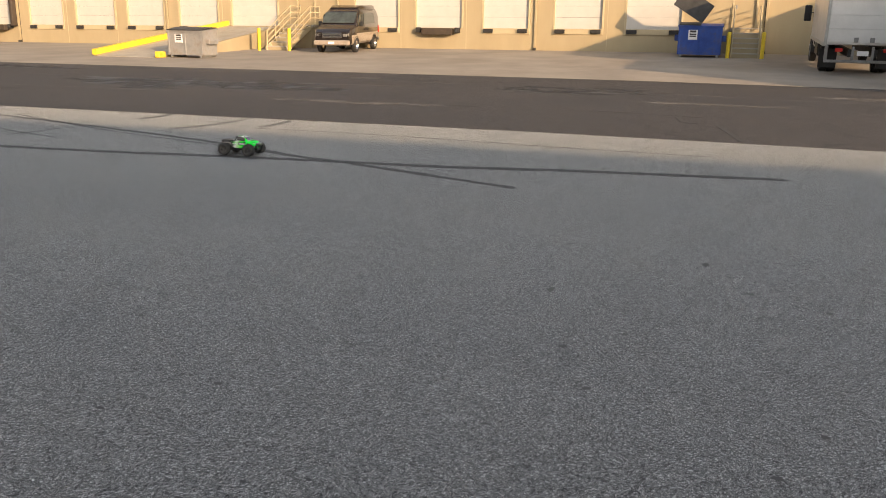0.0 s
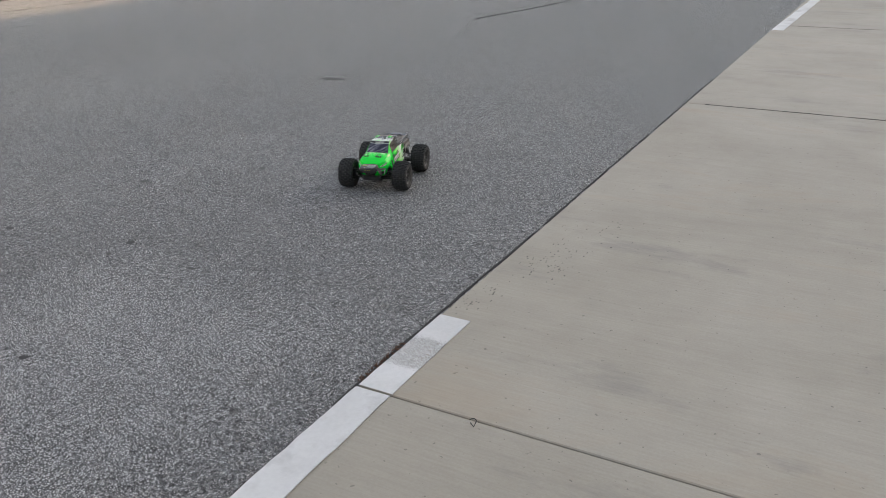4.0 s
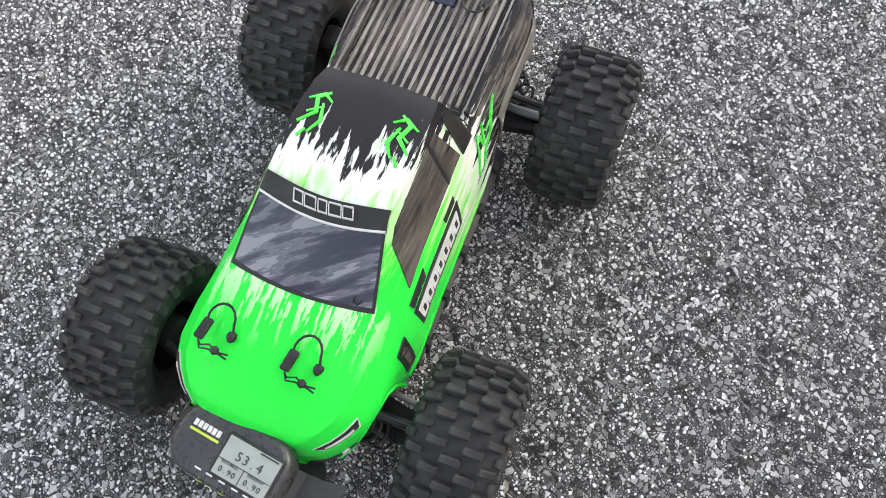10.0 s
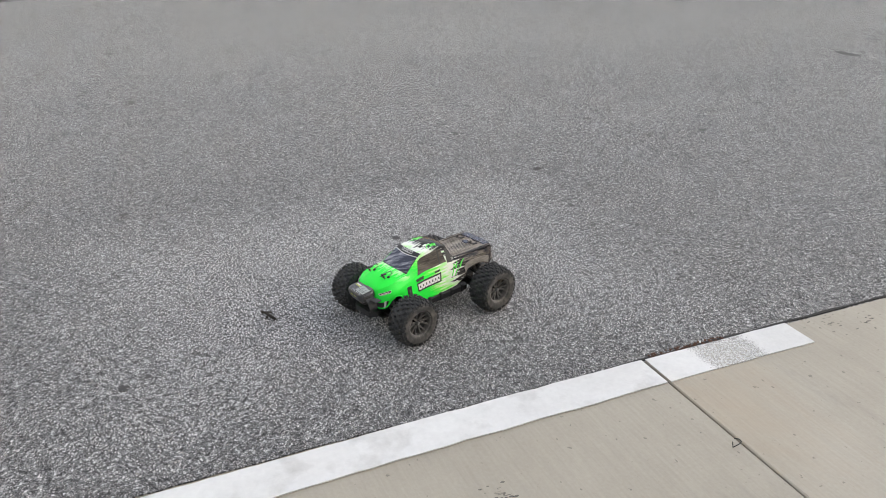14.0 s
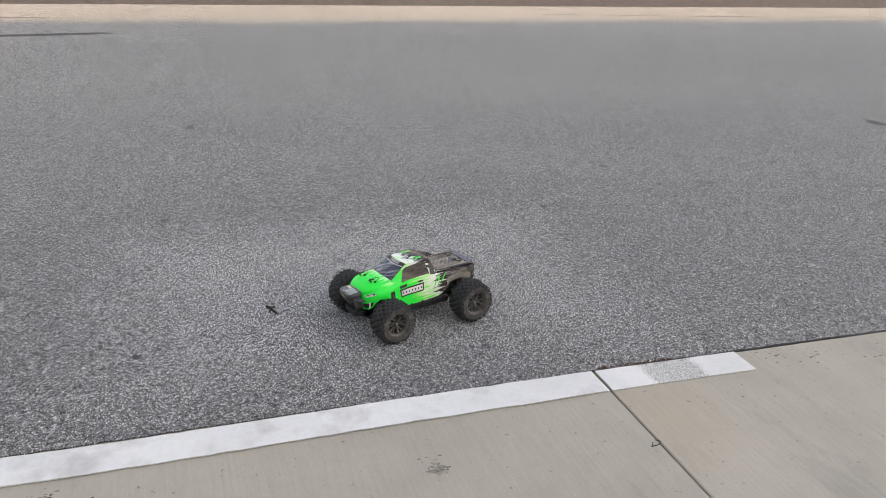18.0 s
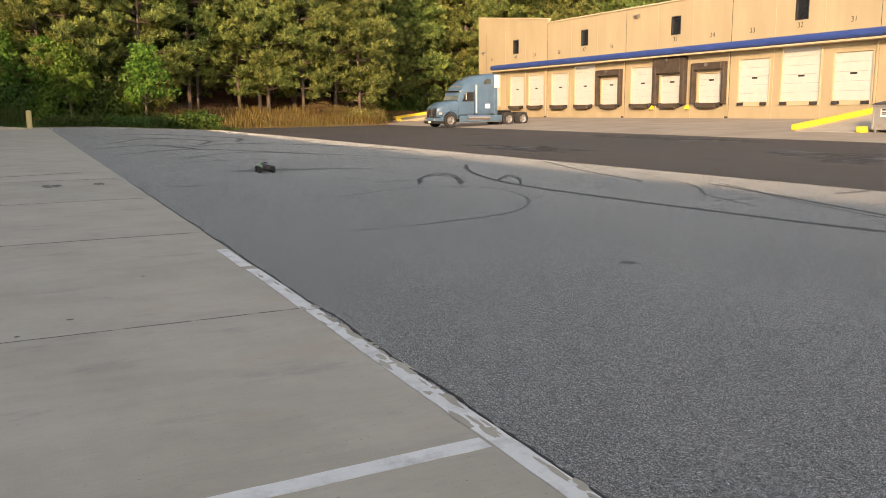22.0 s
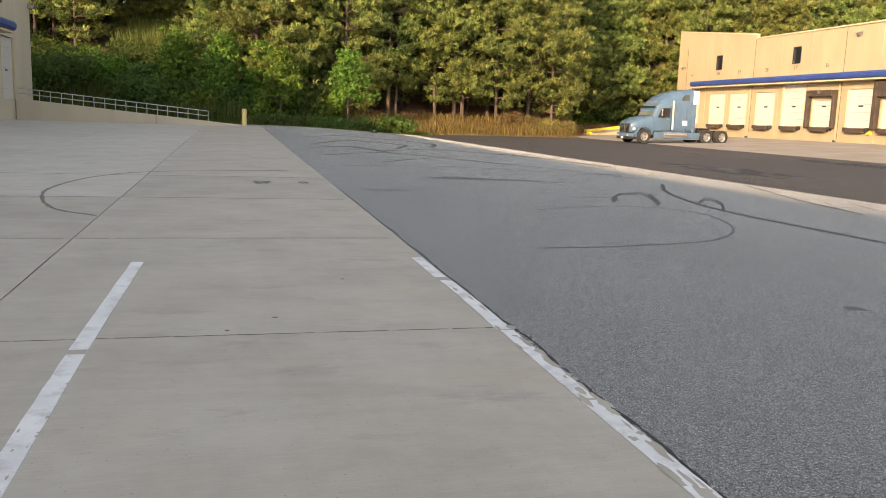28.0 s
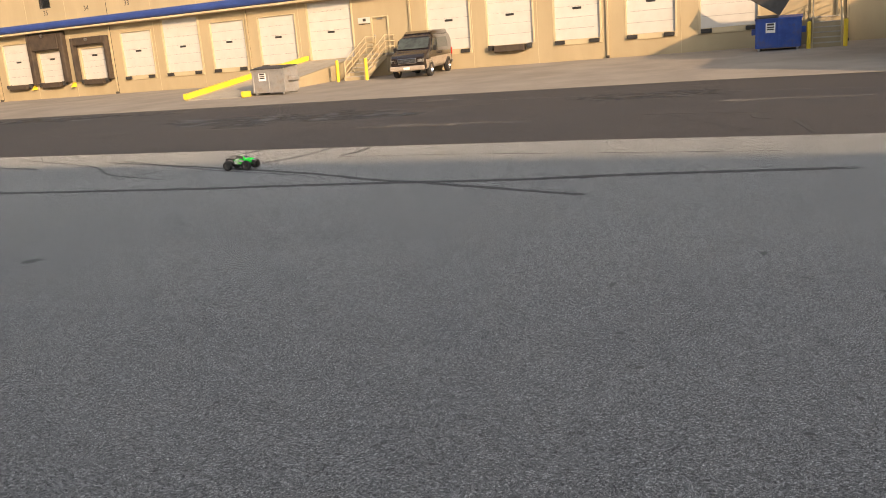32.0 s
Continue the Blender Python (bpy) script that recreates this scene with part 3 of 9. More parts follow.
# painted lines on the pad
lines = thing("bay_lines", "worn white painted bay lines on the concrete", "road marking", kind="structure")
for k, (pts, w) in enumerate([
    ([(-0.055, 0.008), (-0.062, 0.6), (-0.072, 1.0), (-0.078, 1.4), (-0.068, 1.8), (-0.055, 2.4), (-0.053, 3.744)], 0.110), ([(-0.058, 3.758), (-0.052, 5.0), (-0.055, 6.1)], 0.104), ([(-0.062, 6.13), (-0.055, 6.8), (-0.05, 7.42)], 0.088),
    ([(-0.06, 7.44), (-0.05, 8.3), (-0.055, 9.0)], 0.1), ([(-0.07, 9.12), (-0.07, 10.05)], 0.1),
    ([(-0.12, 4.99), (-1.3, 4.97), (-2.5, 4.96)], 0.1), ([(-2.605, 4.92), (-2.6, 7.19)], 0.1), ([(-2.6, 7.28), (-2.56, 9.93)], 0.1),
    ([(-2.56, -11.36), (-2.57, -9.0), (-2.6, -6.5)], 0.1), ([(-0.06, -7.15), (-0.1, -9.4), (-0.13, -11.4)], 0.11), ([(-0.1, -11.46), (-1.3, -11.43), (-2.6, -11.36), (-6.0, -11.3)], 0.105)]):
    part("painted_line", ribbon(pts, w, 0.0045, 0.0018 if k < 2 else 0.003, 30 + k, 1.0), STRIPE, lines)
part("worn_line", ribbon([(-0.056, -0.47), (-0.056, -0.002)], 0.108, 0.0045, 0.0012, 29, 1.0), STRIPE_WORN, lines, "white line scuffed through to the concrete")

part("asphalt_lip", ribbon([(0.01, 0.1), (0.006, 0.6), (0.0, 1.0), (-0.007, 1.4), (0.0, 1.8), (0.01, 2.4)], 0.02, 0.0052, 0.0022, 17, 0.3), ASPHALT, lines, "asphalt spilt over the slab's edge")
rag = random.Random(77)
for k in range(46):          # paint flaked off the slab's broken edge
    y = rag.choice((rag.uniform(4.2, 9.0), rag.uniform(5.0, 7.6)))
    part("flaked_patch", blot(-rag.uniform(-0.004, 0.03) if rag.random() < 0.8 else -rag.uniform(0.02, 0.1), y, rag.uniform(0.008, 0.026), rag.uniform(0.02, 0.11), 0.0052 + 0.00002 * k, k, 12), CONCRETE, lines)
for k in range(16):
    part("flaked_patch", blot(-2.6 + rag.uniform(-0.05, 0.05), rag.uniform(4.9, 7.3), rag.uniform(0.004, 0.012), rag.uniform(0.006, 0.03), 0.0062 + 0.00002 * k, 100 + k, 10), CONCRETE, lines)
PITS = [(-0.154, -0.96, 0.04, 0.05), (-0.163, -1.16, 0.05, 0.07), (-0.28, -1.41, 0.1, 0.09), (-0.08, -0.69, 0.03, 0.04), (-0.045, -0.57, 0.02, 0.03), (-0.154, -0.98, 0.05, 0.03), (-0.31, 0.57, 0.025, 0.015), (-0.24, 1.32, 0.008, 0.008), (-0.2, 1.42, 0.012, 0.015)]
LOOP = (-0.366, 0.02)
pits = random.Random(91)
for k in range(230):         # clusters of pits and scabs in the concrete near its edge
    cx, cy, sx, sy = pits.choice(PITS)
    part("pit", blot(cx + pits.gauss(0, sx), cy + pits.gauss(0, sy), pits.uniform(0.0014, 0.004), pits.uniform(0.002, 0.009), 0.0042 + 0.00001 * k, 300 + k, 7), SCUFF_DARK, lines)
loop = [(0.007 * math.cos(a) - 0.003 * math.sin(2 * a), 0.018 * math.sin(a), 0.002) for a in (2 * math.pi * k / 16 for k in range(15))]
part("strand", Mesh().tube(loop, 0.0012, 5), JOINT, thing("thread", "small loop of dark thread caught in the slab joint", "litter", pose(LOOP[0], LOOP[1], 0.005, 0, 0, 30)))

# tyre marks, cracks and stains in the asphalt: points, width of a strand, strands, their spacing
MARKS = [([(7.71, 19.52), (6.74, 17.56), (6.12, 15.62), (5.9, 13.9), (6.04, 11.53), (6.18, 10.19), (6.33, 8.82), (6.55, 7.49), (6.72, 6.18), (6.85, 4.98), (7.14, 3.83), (7.52, 1.64)], 0.075, 2, 0.11),
         ([(9.13, 13.2), (8.28, 10.43), (7.49, 8.08), (6.95, 6.91), (6.72, 6.18), (6.26, 4.97), (5.93, 4.04)], 0.1, 1, 0),
         ([(4.52, 15.29), (5.0, 16.3), (5.5, 16.84), (5.86, 16.7), (5.15, 14.92)], 0.036, 3, 0.24), ([(6.11, 15.36), (6.77, 16.09), (6.6, 15.4), (5.95, 14.3)], 0.038, 3, 0.24),
         ([(2.54, 13.92), (4.15, 14.61), (5.2, 14.1), (4.9, 12.5), (3.88, 11.2), (2.45, 10.71), (1.2, 10.6)], 0.04, 1, 0),
         ([(2.23, 19.37), (3.75, 19.32), (5.16, 19.02)], 0.07, 2, 0.12), ([(0.3, 30.2), (2.3, 32.2), (3.3, 28.4)], 0.09, 2, 0.2), ([(0.7, 26.7), (2.8, 28.7), (4.3, 27.7), (6, 25)], 0.08, 2, 0.2),
         ([(1.2, 34), (3.2, 38), (5.0, 36), (4, 32)], 0.12, 2, 0.25), ([(2, 24), (4.2, 26.5), (6.5, 24.5), (8, 21)], 0.08, 1, 0), ([(1, 40), (4, 44), (7, 40), (6, 35)], 0.14, 2, 0.3),
         ([(3.2, 30), (5.6, 33), (8.6, 31), (9.6, 26)], 0.1, 2, 0.2), ([(0.8, 22.5), (4.0, 23.0), (7.4, 22.2), (9.9, 23.2)], 0.06, 1, 0),
         ([(9.35, 13.1), (8.09, 10.37), (7.3, 8.0)], 0.05, 1, 0), ([(9.8, 16.0), (8.6, 13.0), (7.63, 11.67), (7.09, 10.23)], 0.05, 1, 0), ([(10.2, 20), (9.0, 16.5), (8.4, 14)], 0.05, 2, 0.14),
         ([(3.1, -6.9), (2.75, -9.0), (2.65, -12.9)], 0.05, 1, 0), ([(9.3, -4), (9.0, -9), (9.4, -15), (9.1, -24)], 0.06, 1, 0),
         ([(9.48, 10.88), (10.0, 10.87), (10.42, 10.92)], 0.07, 2, 0.1), ([(8.6, 9.6), (9.37, 9.41), (10.42, 9.46)], 0.05, 2, 0.1), ([(9.3, 8.64), (9.8, 8.62), (10.35, 8.69)], 0.06, 2, 0.08), ([(7.08, 11.0), (7.5, 10.96), (7.99, 10.97)], 0.05, 1, 0), ([(9.17, 8.69), (9.18, 7.01), (9.04, 5.43), (8.94, 4.19), (8.9, 2.4)], 0.035, 1, 0)]
for k, (pts, w, strands, gap) in enumerate(MARKS):
    for j in range(strands):
        o = (j - (strands - 1) / 2) * gap
        part("tyre_mark", ribbon([(x + o * 0.55, y + o * 0.85) for x, y in pts], w, -0.0040 + 0.00004 * k, w * 0.14, 7 * k + j), SKID_FAINT if k in (4, 12, 13, 14, 15, 17, 18, 19, 20, 21, 22) else SKID, lane)
for k, pts in enumerate([[(25.6, 2.45), (22, 2.5), (20.0, 2.35)], [(16.3, 2.99), (14.5, 3.0), (13.3, 2.96), (12.9, 2.69)], [(12.8, 2.34), (11.6, 2.17), (10.6, 2.01)], [(14.5, 5.0), (14.4, 4.1), (14.1, 2.62)], [(15.37, -2.43), (13.66, -2.3), (12.0, -2.1), (10.6, -1.84)], [(12.46, -1.5), (11.47, -1.7), (10.6, -1.9)], [(17, -8), (14, -9.5), (12.5, -13), (10.6, -15)], [(20, 10), (19, 16), (20, 24)]]):
    part("crack", ribbon(pts, 0.085, 0.0, 0.035, 60 + k), JOINT, road)
for k, (x, y, rx, ry) in enumerate([(2.7, 19.4, 0.5, 0.3), (0.75, 16.6, 0.6, 0.1), (1.5, 16.8, 0.14, 0.1), (0.2, 16.9, 0.12, 0.06), (3.73, 16.6, 0.14, 0.14), (4.3, 15.95, 0.5, 0.09), (3.2, 19.3, 1.3, 0.35), (4.6, 19.1, 0.9, 0.12), (2.9, 7.77, 0.1, 0.09), (3.0, 3.17, 0.05, 0.022), (3.86, 2.38, 0.06, 0.025), (0.41, 1.242, 0.017, 0.014), (0.44, 1.18, 0.012, 0.01), (1.0, -0.395, 0.022, 0.012), (1.4, -0.36, 0.018, 0.01), (1.61, -1.19, 0.025, 0.012), (1.65, -1.05, 0.025, 0.012), (0.984, 0.315, 0.018, 0.016), (2.6, -3.5, 0.12, 0.05), (2.0, -0.37, 0.03, 0.012), (3.2, 1.0, 0.05, 0.02)]):
    part("stain", blot(x, y, rx, ry, -0.0040 + 0.00004 * k, k), OIL, lane)
for k in range(9):           # the joint between slab and lane, broken open
    y = 3.6 + 1.55 * k
    part("edge_crack", ribbon([(0.016, y), (0.024 + 0.008 * (k % 3), y + 0.5), (0.014, y + 1.0), (0.022, y + 1.5)], 0.013, -0.002, 0.006, 700 + k), JOINT, lane)
for k in range(5):
    part("edge_crack", ribbon([(0.006, -4.6 + 1.65 * k), (0.01, -3.8 + 1.65 * k), (0.006, -3.0 + 1.65 * k)], 0.008, -0.002, 0.003, 720 + k), JOINT, lane)
rag = random.Random(5)
for k in range(290):         # specks of tar and rubber
    x, y = 0.5 + 8.3 * rag.random() ** 0.85, rag.uniform(-10, 15)
    part("stain", blot(x, y, rag.uniform(0.006, 0.022) * (0.7 + x * 0.16), rag.uniform(0.004, 0.02) * (0.7 + x * 0.32), -0.0038 + 0.00001 * k, 500 + k, 9), OIL, lane)
for k, pts in enumerate([[(22.0, 12.0), (21.2, 6.77), (20.3, 3.23), (19.75, 0.54), (19.3, -3.0)], [(14.9, 24.0), (15.3, 18.0), (15.2, 14.0)], [(21.5, 44.0), (22.0, 38.0), (22.3, 33.0)], [(16.8, -6.0), (16.9, -14.0), (17.6, -24.0)], [(13.2, 40.0), (14.0, 34.0), (14.3, 27.0)]]):
    part("scratch", ribbon(pts, 0.035, -0.0028, 0.02, 600 + k), PALE_SCRATCH, road)
# stained patches; those by the parked trucks also have truck shade painted in
for k, (x, y, rx, ry) in enumerate([(24.6, -8.5, 1.8, 3.6), (22.5, -12.0, 2.2, 2.6), (15.5, -4.5, 1.6, 1.9), (18.0, 16.0, 2.4, 5.0), (23.5, 30.0, 1.6, 6.0), (13.5, 26.0, 1.4, 4.0), (19.0, -22.0, 2.0, 5.0), (20.5, 6.0, 1.5, 2.5)]):
    part("road_stain", blot(x, y, rx, ry, -0.0034 + 0.0001 * k, 800 + k, 26), ROAD_STAIN_SHADE, road)
for k, (x, y, rx, ry) in enumerate([(25.4, -3.0, 0.9, 3.0), (21.0, -1.0, 0.7, 1.4), (17.2, 2.6, 0.4, 1.6), (24.8, -15.0, 1.1, 3.5), (22.8, 12.0, 0.8, 4.0), (14.2, 9.0, 0.5, 2.5), (20.0, 38.0, 1.0, 5.0), (25.0, 22.0, 0.8, 5.0)]):
    part("road_dust", blot(x, y, rx, ry, -0.0024 + 0.0001 * k, 830 + k, 26), ROAD_DUST, road)
for k, (x, y, rx, ry) in enumerate([(-1.25, 17.65, 0.22, 0.3), (-0.5, 17.7, 0.12, 0.2), (-0.9, 9.1, 0.02, 0.02), (-1.5, 7.9, 0.025, 0.02), (-1.8, 7.6, 0.02, 0.02), (-1.33, -5.7, 0.07, 0.018), (-1.2, 1.9, 0.03, 0.02)]):
    part("stain", blot(x, y, rx, ry, 0.0045, 90 + k), SCUFF_DARK, lines)
ring = part("tyre_mark", ribbon([(-0.6, 20.5), (-3.16, 19.63), (-4.11, 18.25), (-4.43, 16.42), (-4.34, 15.03), (-3.92, 13.63), (-3.33, 12.96)], 0.05, 0.005, 0.012, 5), SCUFF, lines)


for k in (-2, -1, 1, 2, 3, 4, 5):
    part("joint_stain", ribbon([(-0.12, 3.75 * k), (-1.6, 3.75 * k), (-3.28, 3.75 * k)], 0.007, 0.0042, 0.003, 400 + k, 1.0), SCUFF_DARK, lines)
    part("joint_stain", ribbon([(-3.32, 3.75 * k), (-5.0, 3.75 * k), (-6.7, 3.75 * k)], 0.008, 0.0042, 0.003, 420 + k, 1.0), SCUFF_DARK, lines)
for k in range(-2, 10):
    part("joint_stain", ribbon([(-3.303, 3.75 * k + 0.03), (-3.303, 3.75 * k + 3.72)], 0.004, 0.0042, 0.003, 440 + k, 1.0), SCUFF_DARK, lines)


def stone_chips(x0, x1, y0, y1, pitch, seed):
    """Single chips bedded in the binder: low five-cornered stones, each turned and tipped its own way, thinning out to the edges."""
    g = random.Random(seed)
    v, f = [], []
    nx, ny = int((x1 - x0) / pitch), int((y1 - y0) / pitch)
    for i in range(nx):
        for j in range(ny):
            x, y = x0 + pitch * (i + g.uniform(-0.1, 1.1)), y0 + pitch * (j + g.uniform(-0.1, 1.1))
            rim = min(x - x0, x1 - x, y - y0, y1 - y)
            if x < 0.03 or g.random() > 0.45 * min(1.0, rim / 0.45):
                continue
            r = pitch * g.uniform(0.2, 0.5) * g.uniform(0.8, 1.1)
            h, a0, sq = g.uniform(0.0002, 0.0016), g.uniform(0, 6.28), g.uniform(0.6, 1.0)
            ca, sa, tx, ty = math.cos(a0), math.sin(a0), g.uniform(-0.2, 0.2), g.uniform(-0.2, 0.2)
            n = len(v)
            low, top = [], []
            for k in range(5):
                a = 1.2566 * k + g.uniform(-0.4, 0.4)
                u, w = math.cos(a) * r, math.sin(a) * r * sq
                dx, dy = u * ca - w * sa, u * sa + w * ca
                low.append((x + dx, y + dy, -0.0072))
                top.append((x + dx * 0.8, y + dy * 0.8, -0.006 + h + dx * tx + dy * ty))
            v += low + top
            f += [(n + 5, n + 6, n + 7, n + 8, n + 9)] + [(n + k, n + (k + 1) % 5, n + 5 + (k + 1) % 5, n + 5 + k) for k in range(5)]
    me = bpy.data.meshes.new("stone_chips")
    me.from_pydata(v, [], f)
    return me


m, nt, b = tree_of("loose_stone_chip")
geo = nt.nodes.new("ShaderNodeNewGeometry")
grit = noise_of(nt, 900, 3, 0.6)
tone = ramp(nt, geo.outputs["Random Per Island"], [(0.0, (0.012, 0.012, 0.013)), (0.45, (0.021, 0.021, 0.021)), (0.8, (0.037, 0.037, 0.037)), (0.95, (0.088, 0.088, 0.087)), (1.0, (0.115, 0.095, 0.075))])
nt.links.new(mix(nt, 1.0, tone, ramp(nt, grit, [(0.35, (0.72, 0.72, 0.72)), (0.65, (1.15, 1.15, 1.15))]), "MULTIPLY"), b.inputs["Base Color"])
b.inputs["Roughness"].default_value = 0.7
bump(nt, b, grit, 0.3, 0.0005)
tagged(part("stone_chips", stone_chips(-0.02, 1.55, -0.5, 1.5, 0.0047, 9), m), "angular grey stone chips standing out of the asphalt binder", "stones", kind="stuff")


# ---- warehouse with loading docks ----
# The building stands level while the yard falls along it: everything on its front hangs on this pose.
FRONT = pose(42.5, 35, 0.37, -0.5443)


def at_front(x, y, z, rx=0, ry=0, rz=0):
    """A pose on the front: x out of the wall is negative, y as in the yard, z above the apron at the wall's foot."""
    return FRONT @ pose(x, y - 35, z, rx, ry, rz)


SILL, DOOR_TOP, TALL_TOP = 1.1, 3.92, 4.45
# centre, width, kind
DOCKS = [(77.4, 2.9, "tall"), (72.8, 2.55, "pad"), (69.4, 2.6, "pad"), (65.5, 2.6, "pad"), (61.8, 2.9, "tallpad"), (58.2, 2.4, "seal"), (54.3, 2.7, "pad"), (51.0, 2.35, "sealbig"), (47.0, 2.4, "seal"),
         (43.1, 2.65, "plain"), (39.35, 2.95, "tallplain"), (35.65, 2.65, "plain"), (31.95, 2.7, "plain"), (28.2, 3.05, "ramp"), (20.6, 2.6, "plain"), (17.0, 2.65, "pad"), (13.3, 2.5, "plain"), (9.5, 2.5, "plain"), (5.75, 2.75, "plain"),
         (-4.4, 2.6, "plain"), (-8.2, 2.6, "plain"), (-12.0, 2.6, "plain"), (-15.8, 2.6, "plain"), (-19.6, 2.6, "plain"), (-28.4, 2.4, "seal"), (-32.2, 2.6, "plain"), (-35.9, 2.6, "plain"), (-39.5, 2.6, "plain"), (-43.3, 2.6, "plain"), (-50.6, 2.8, "tallplain"), (-55.5, 2.6, "plain"), (-59.3, 2.6, "plain"), (-63.1, 2.6, "plain"), (-66.9, 2.6, "plain"), (-70.7, 2.6, "plain")]
MAN_DOORS = [24.88, 1.5, -24.0, -47.6]
WINDOWS = [73.0, 61.9, 50.7, 39.5, 28.4, 13.0, -2.0, -17.0, -32.0, -47.0]
openings = []
for y, w, kind in DOCKS:
    openings.append((y - w / 2, y + w / 2, SILL if kind != "ramp" else 1.12, TALL_TOP if kind[:4] in ("tall", "ramp") else (3.15 if kind[:4] == "seal" else DOOR_TOP)))
for y in MAN_DOORS:
    openings.append((y - 0.52, y + 0.52, 1.2, 3.25))
for y in WINDOWS:
    openings.append((y - 0.5, y + 0.5, 6.1, 7.45))


def roof_top(y):
    return 8.5 if y < 67.6 else 8.85 + (y - 67.6) * 0.105


wall = Mesh()
cuts = sorted({-100.0, 80.4, 67.6, *(o[0] for o in openings), *(o[1] for o in openings)})
for a, b in zip(cuts, cuts[1:]):
    mid, z = (a + b) / 2, -1.2
    holes = sorted((o[2], o[3]) for o in openings if o[0] < mid < o[1])
    for z0, z1 in holes + [(None, None)]:
        top = z0 if z0 is not None else None
        if top is None:
            za, zb = roof_top(a + 0.001), roof_top(b - 0.001)
            wall.prism([(a - 35, z), (b - 35, z), (b - 35, zb), (a - 35, za)], 0.0, 0.32, "x")
        elif top > z:
            wall.box(0.0, 0.32, a - 35, b - 35, z, top)
        z = z1
tagged(part("wall_east", wall, BEIGE, None, "", FRONT), "sunlit beige tilt-up concrete wall with rows of dock openings", "wall", kind="structure")
shell = Mesh().box(0.33, 60, -135, 45.4, 8.1, 8.3).box(0.33, 60, 45.1, 45.4, -1.2, 8.1).box(0.33, 60, -135, -134.7, -1.2, 8.1).box(59.7, 60, -134.7, 45.1, -1.2, 8.1)
tagged(part("roof_deck", shell, BEIGE, None, "", FRONT), "flat warehouse roof and plain outer walls", "roof", kind="structure")

trim = thing("front_trim", "beige panel seams, pilasters and roof coping on the warehouse front", "trim", FRONT, kind="structure")
part("coping", Mesh().box(-0.1, 0.4, -135, 32.6, 8.5, 8.62, None, 0.02), TRIM, trim)
part("coping", Mesh().prism([(32.6, 8.86), (45.4, 10.2), (45.4, 10.3), (32.6, 8.98)], -0.08, 0.4, "x"), TRIM, trim)
for k in range(-26, 13):
    y = 34.05 - 35 + 3.72 * k
    near = any(o[0] - 35 - 0.05 < y < o[1] - 35 + 0.05 for o in openings)
    part("seam", Mesh().box(-0.012, 0.02, y - 0.014, y + 0.014, 4.3 if near else 0.0, 8.5), JOINT if k % 3 == 0 else TRIM, trim)
for k in range(-6, 4):
    y = 45.3 - 35 + 22.4 / 2 * k
    if not any(o[0] - 35 - 0.2 < y < o[1] - 35 + 0.2 for o in openings):
        part("downpipe", Mesh().box(-0.11, 0.0, y - 0.06, y + 0.06, 0.12, 4.6, None, 0.012), BEIGE, trim)
        part("downpipe_shoe", Mesh().box(-0.2, 0.0, y - 0.07, y + 0.07, 0.0, 0.14, None, 0.02), LETTER, trim)

# long blue awning, in bays
for a, b in ((76.4, 48.6), (48.6, 22.8), (22.8, 0.0), (0.0, -30.0), (-30.0, -72.0)):
    t = thing("awning", "long rounded blue steel awning over the dock doors", "awning", FRONT, "dock awnings")
    prof = [(0.0, 4.62), (-0.72, 4.62), (-0.86, 4.68), (-0.93, 4.8), (-0.93, 4.98), (-0.86, 5.09), (-0.72, 5.13), (0.0, 5.13)]
    part("fascia", Mesh().prism(prof, b - 35 + 0.01, a - 35, "y"), AWNING, t)
    part("soffit", Mesh().box(-0.8, 0.0, b - 35 + 0.02, a - 35 - 0.01, 4.5, 4.615), TRIM, t)


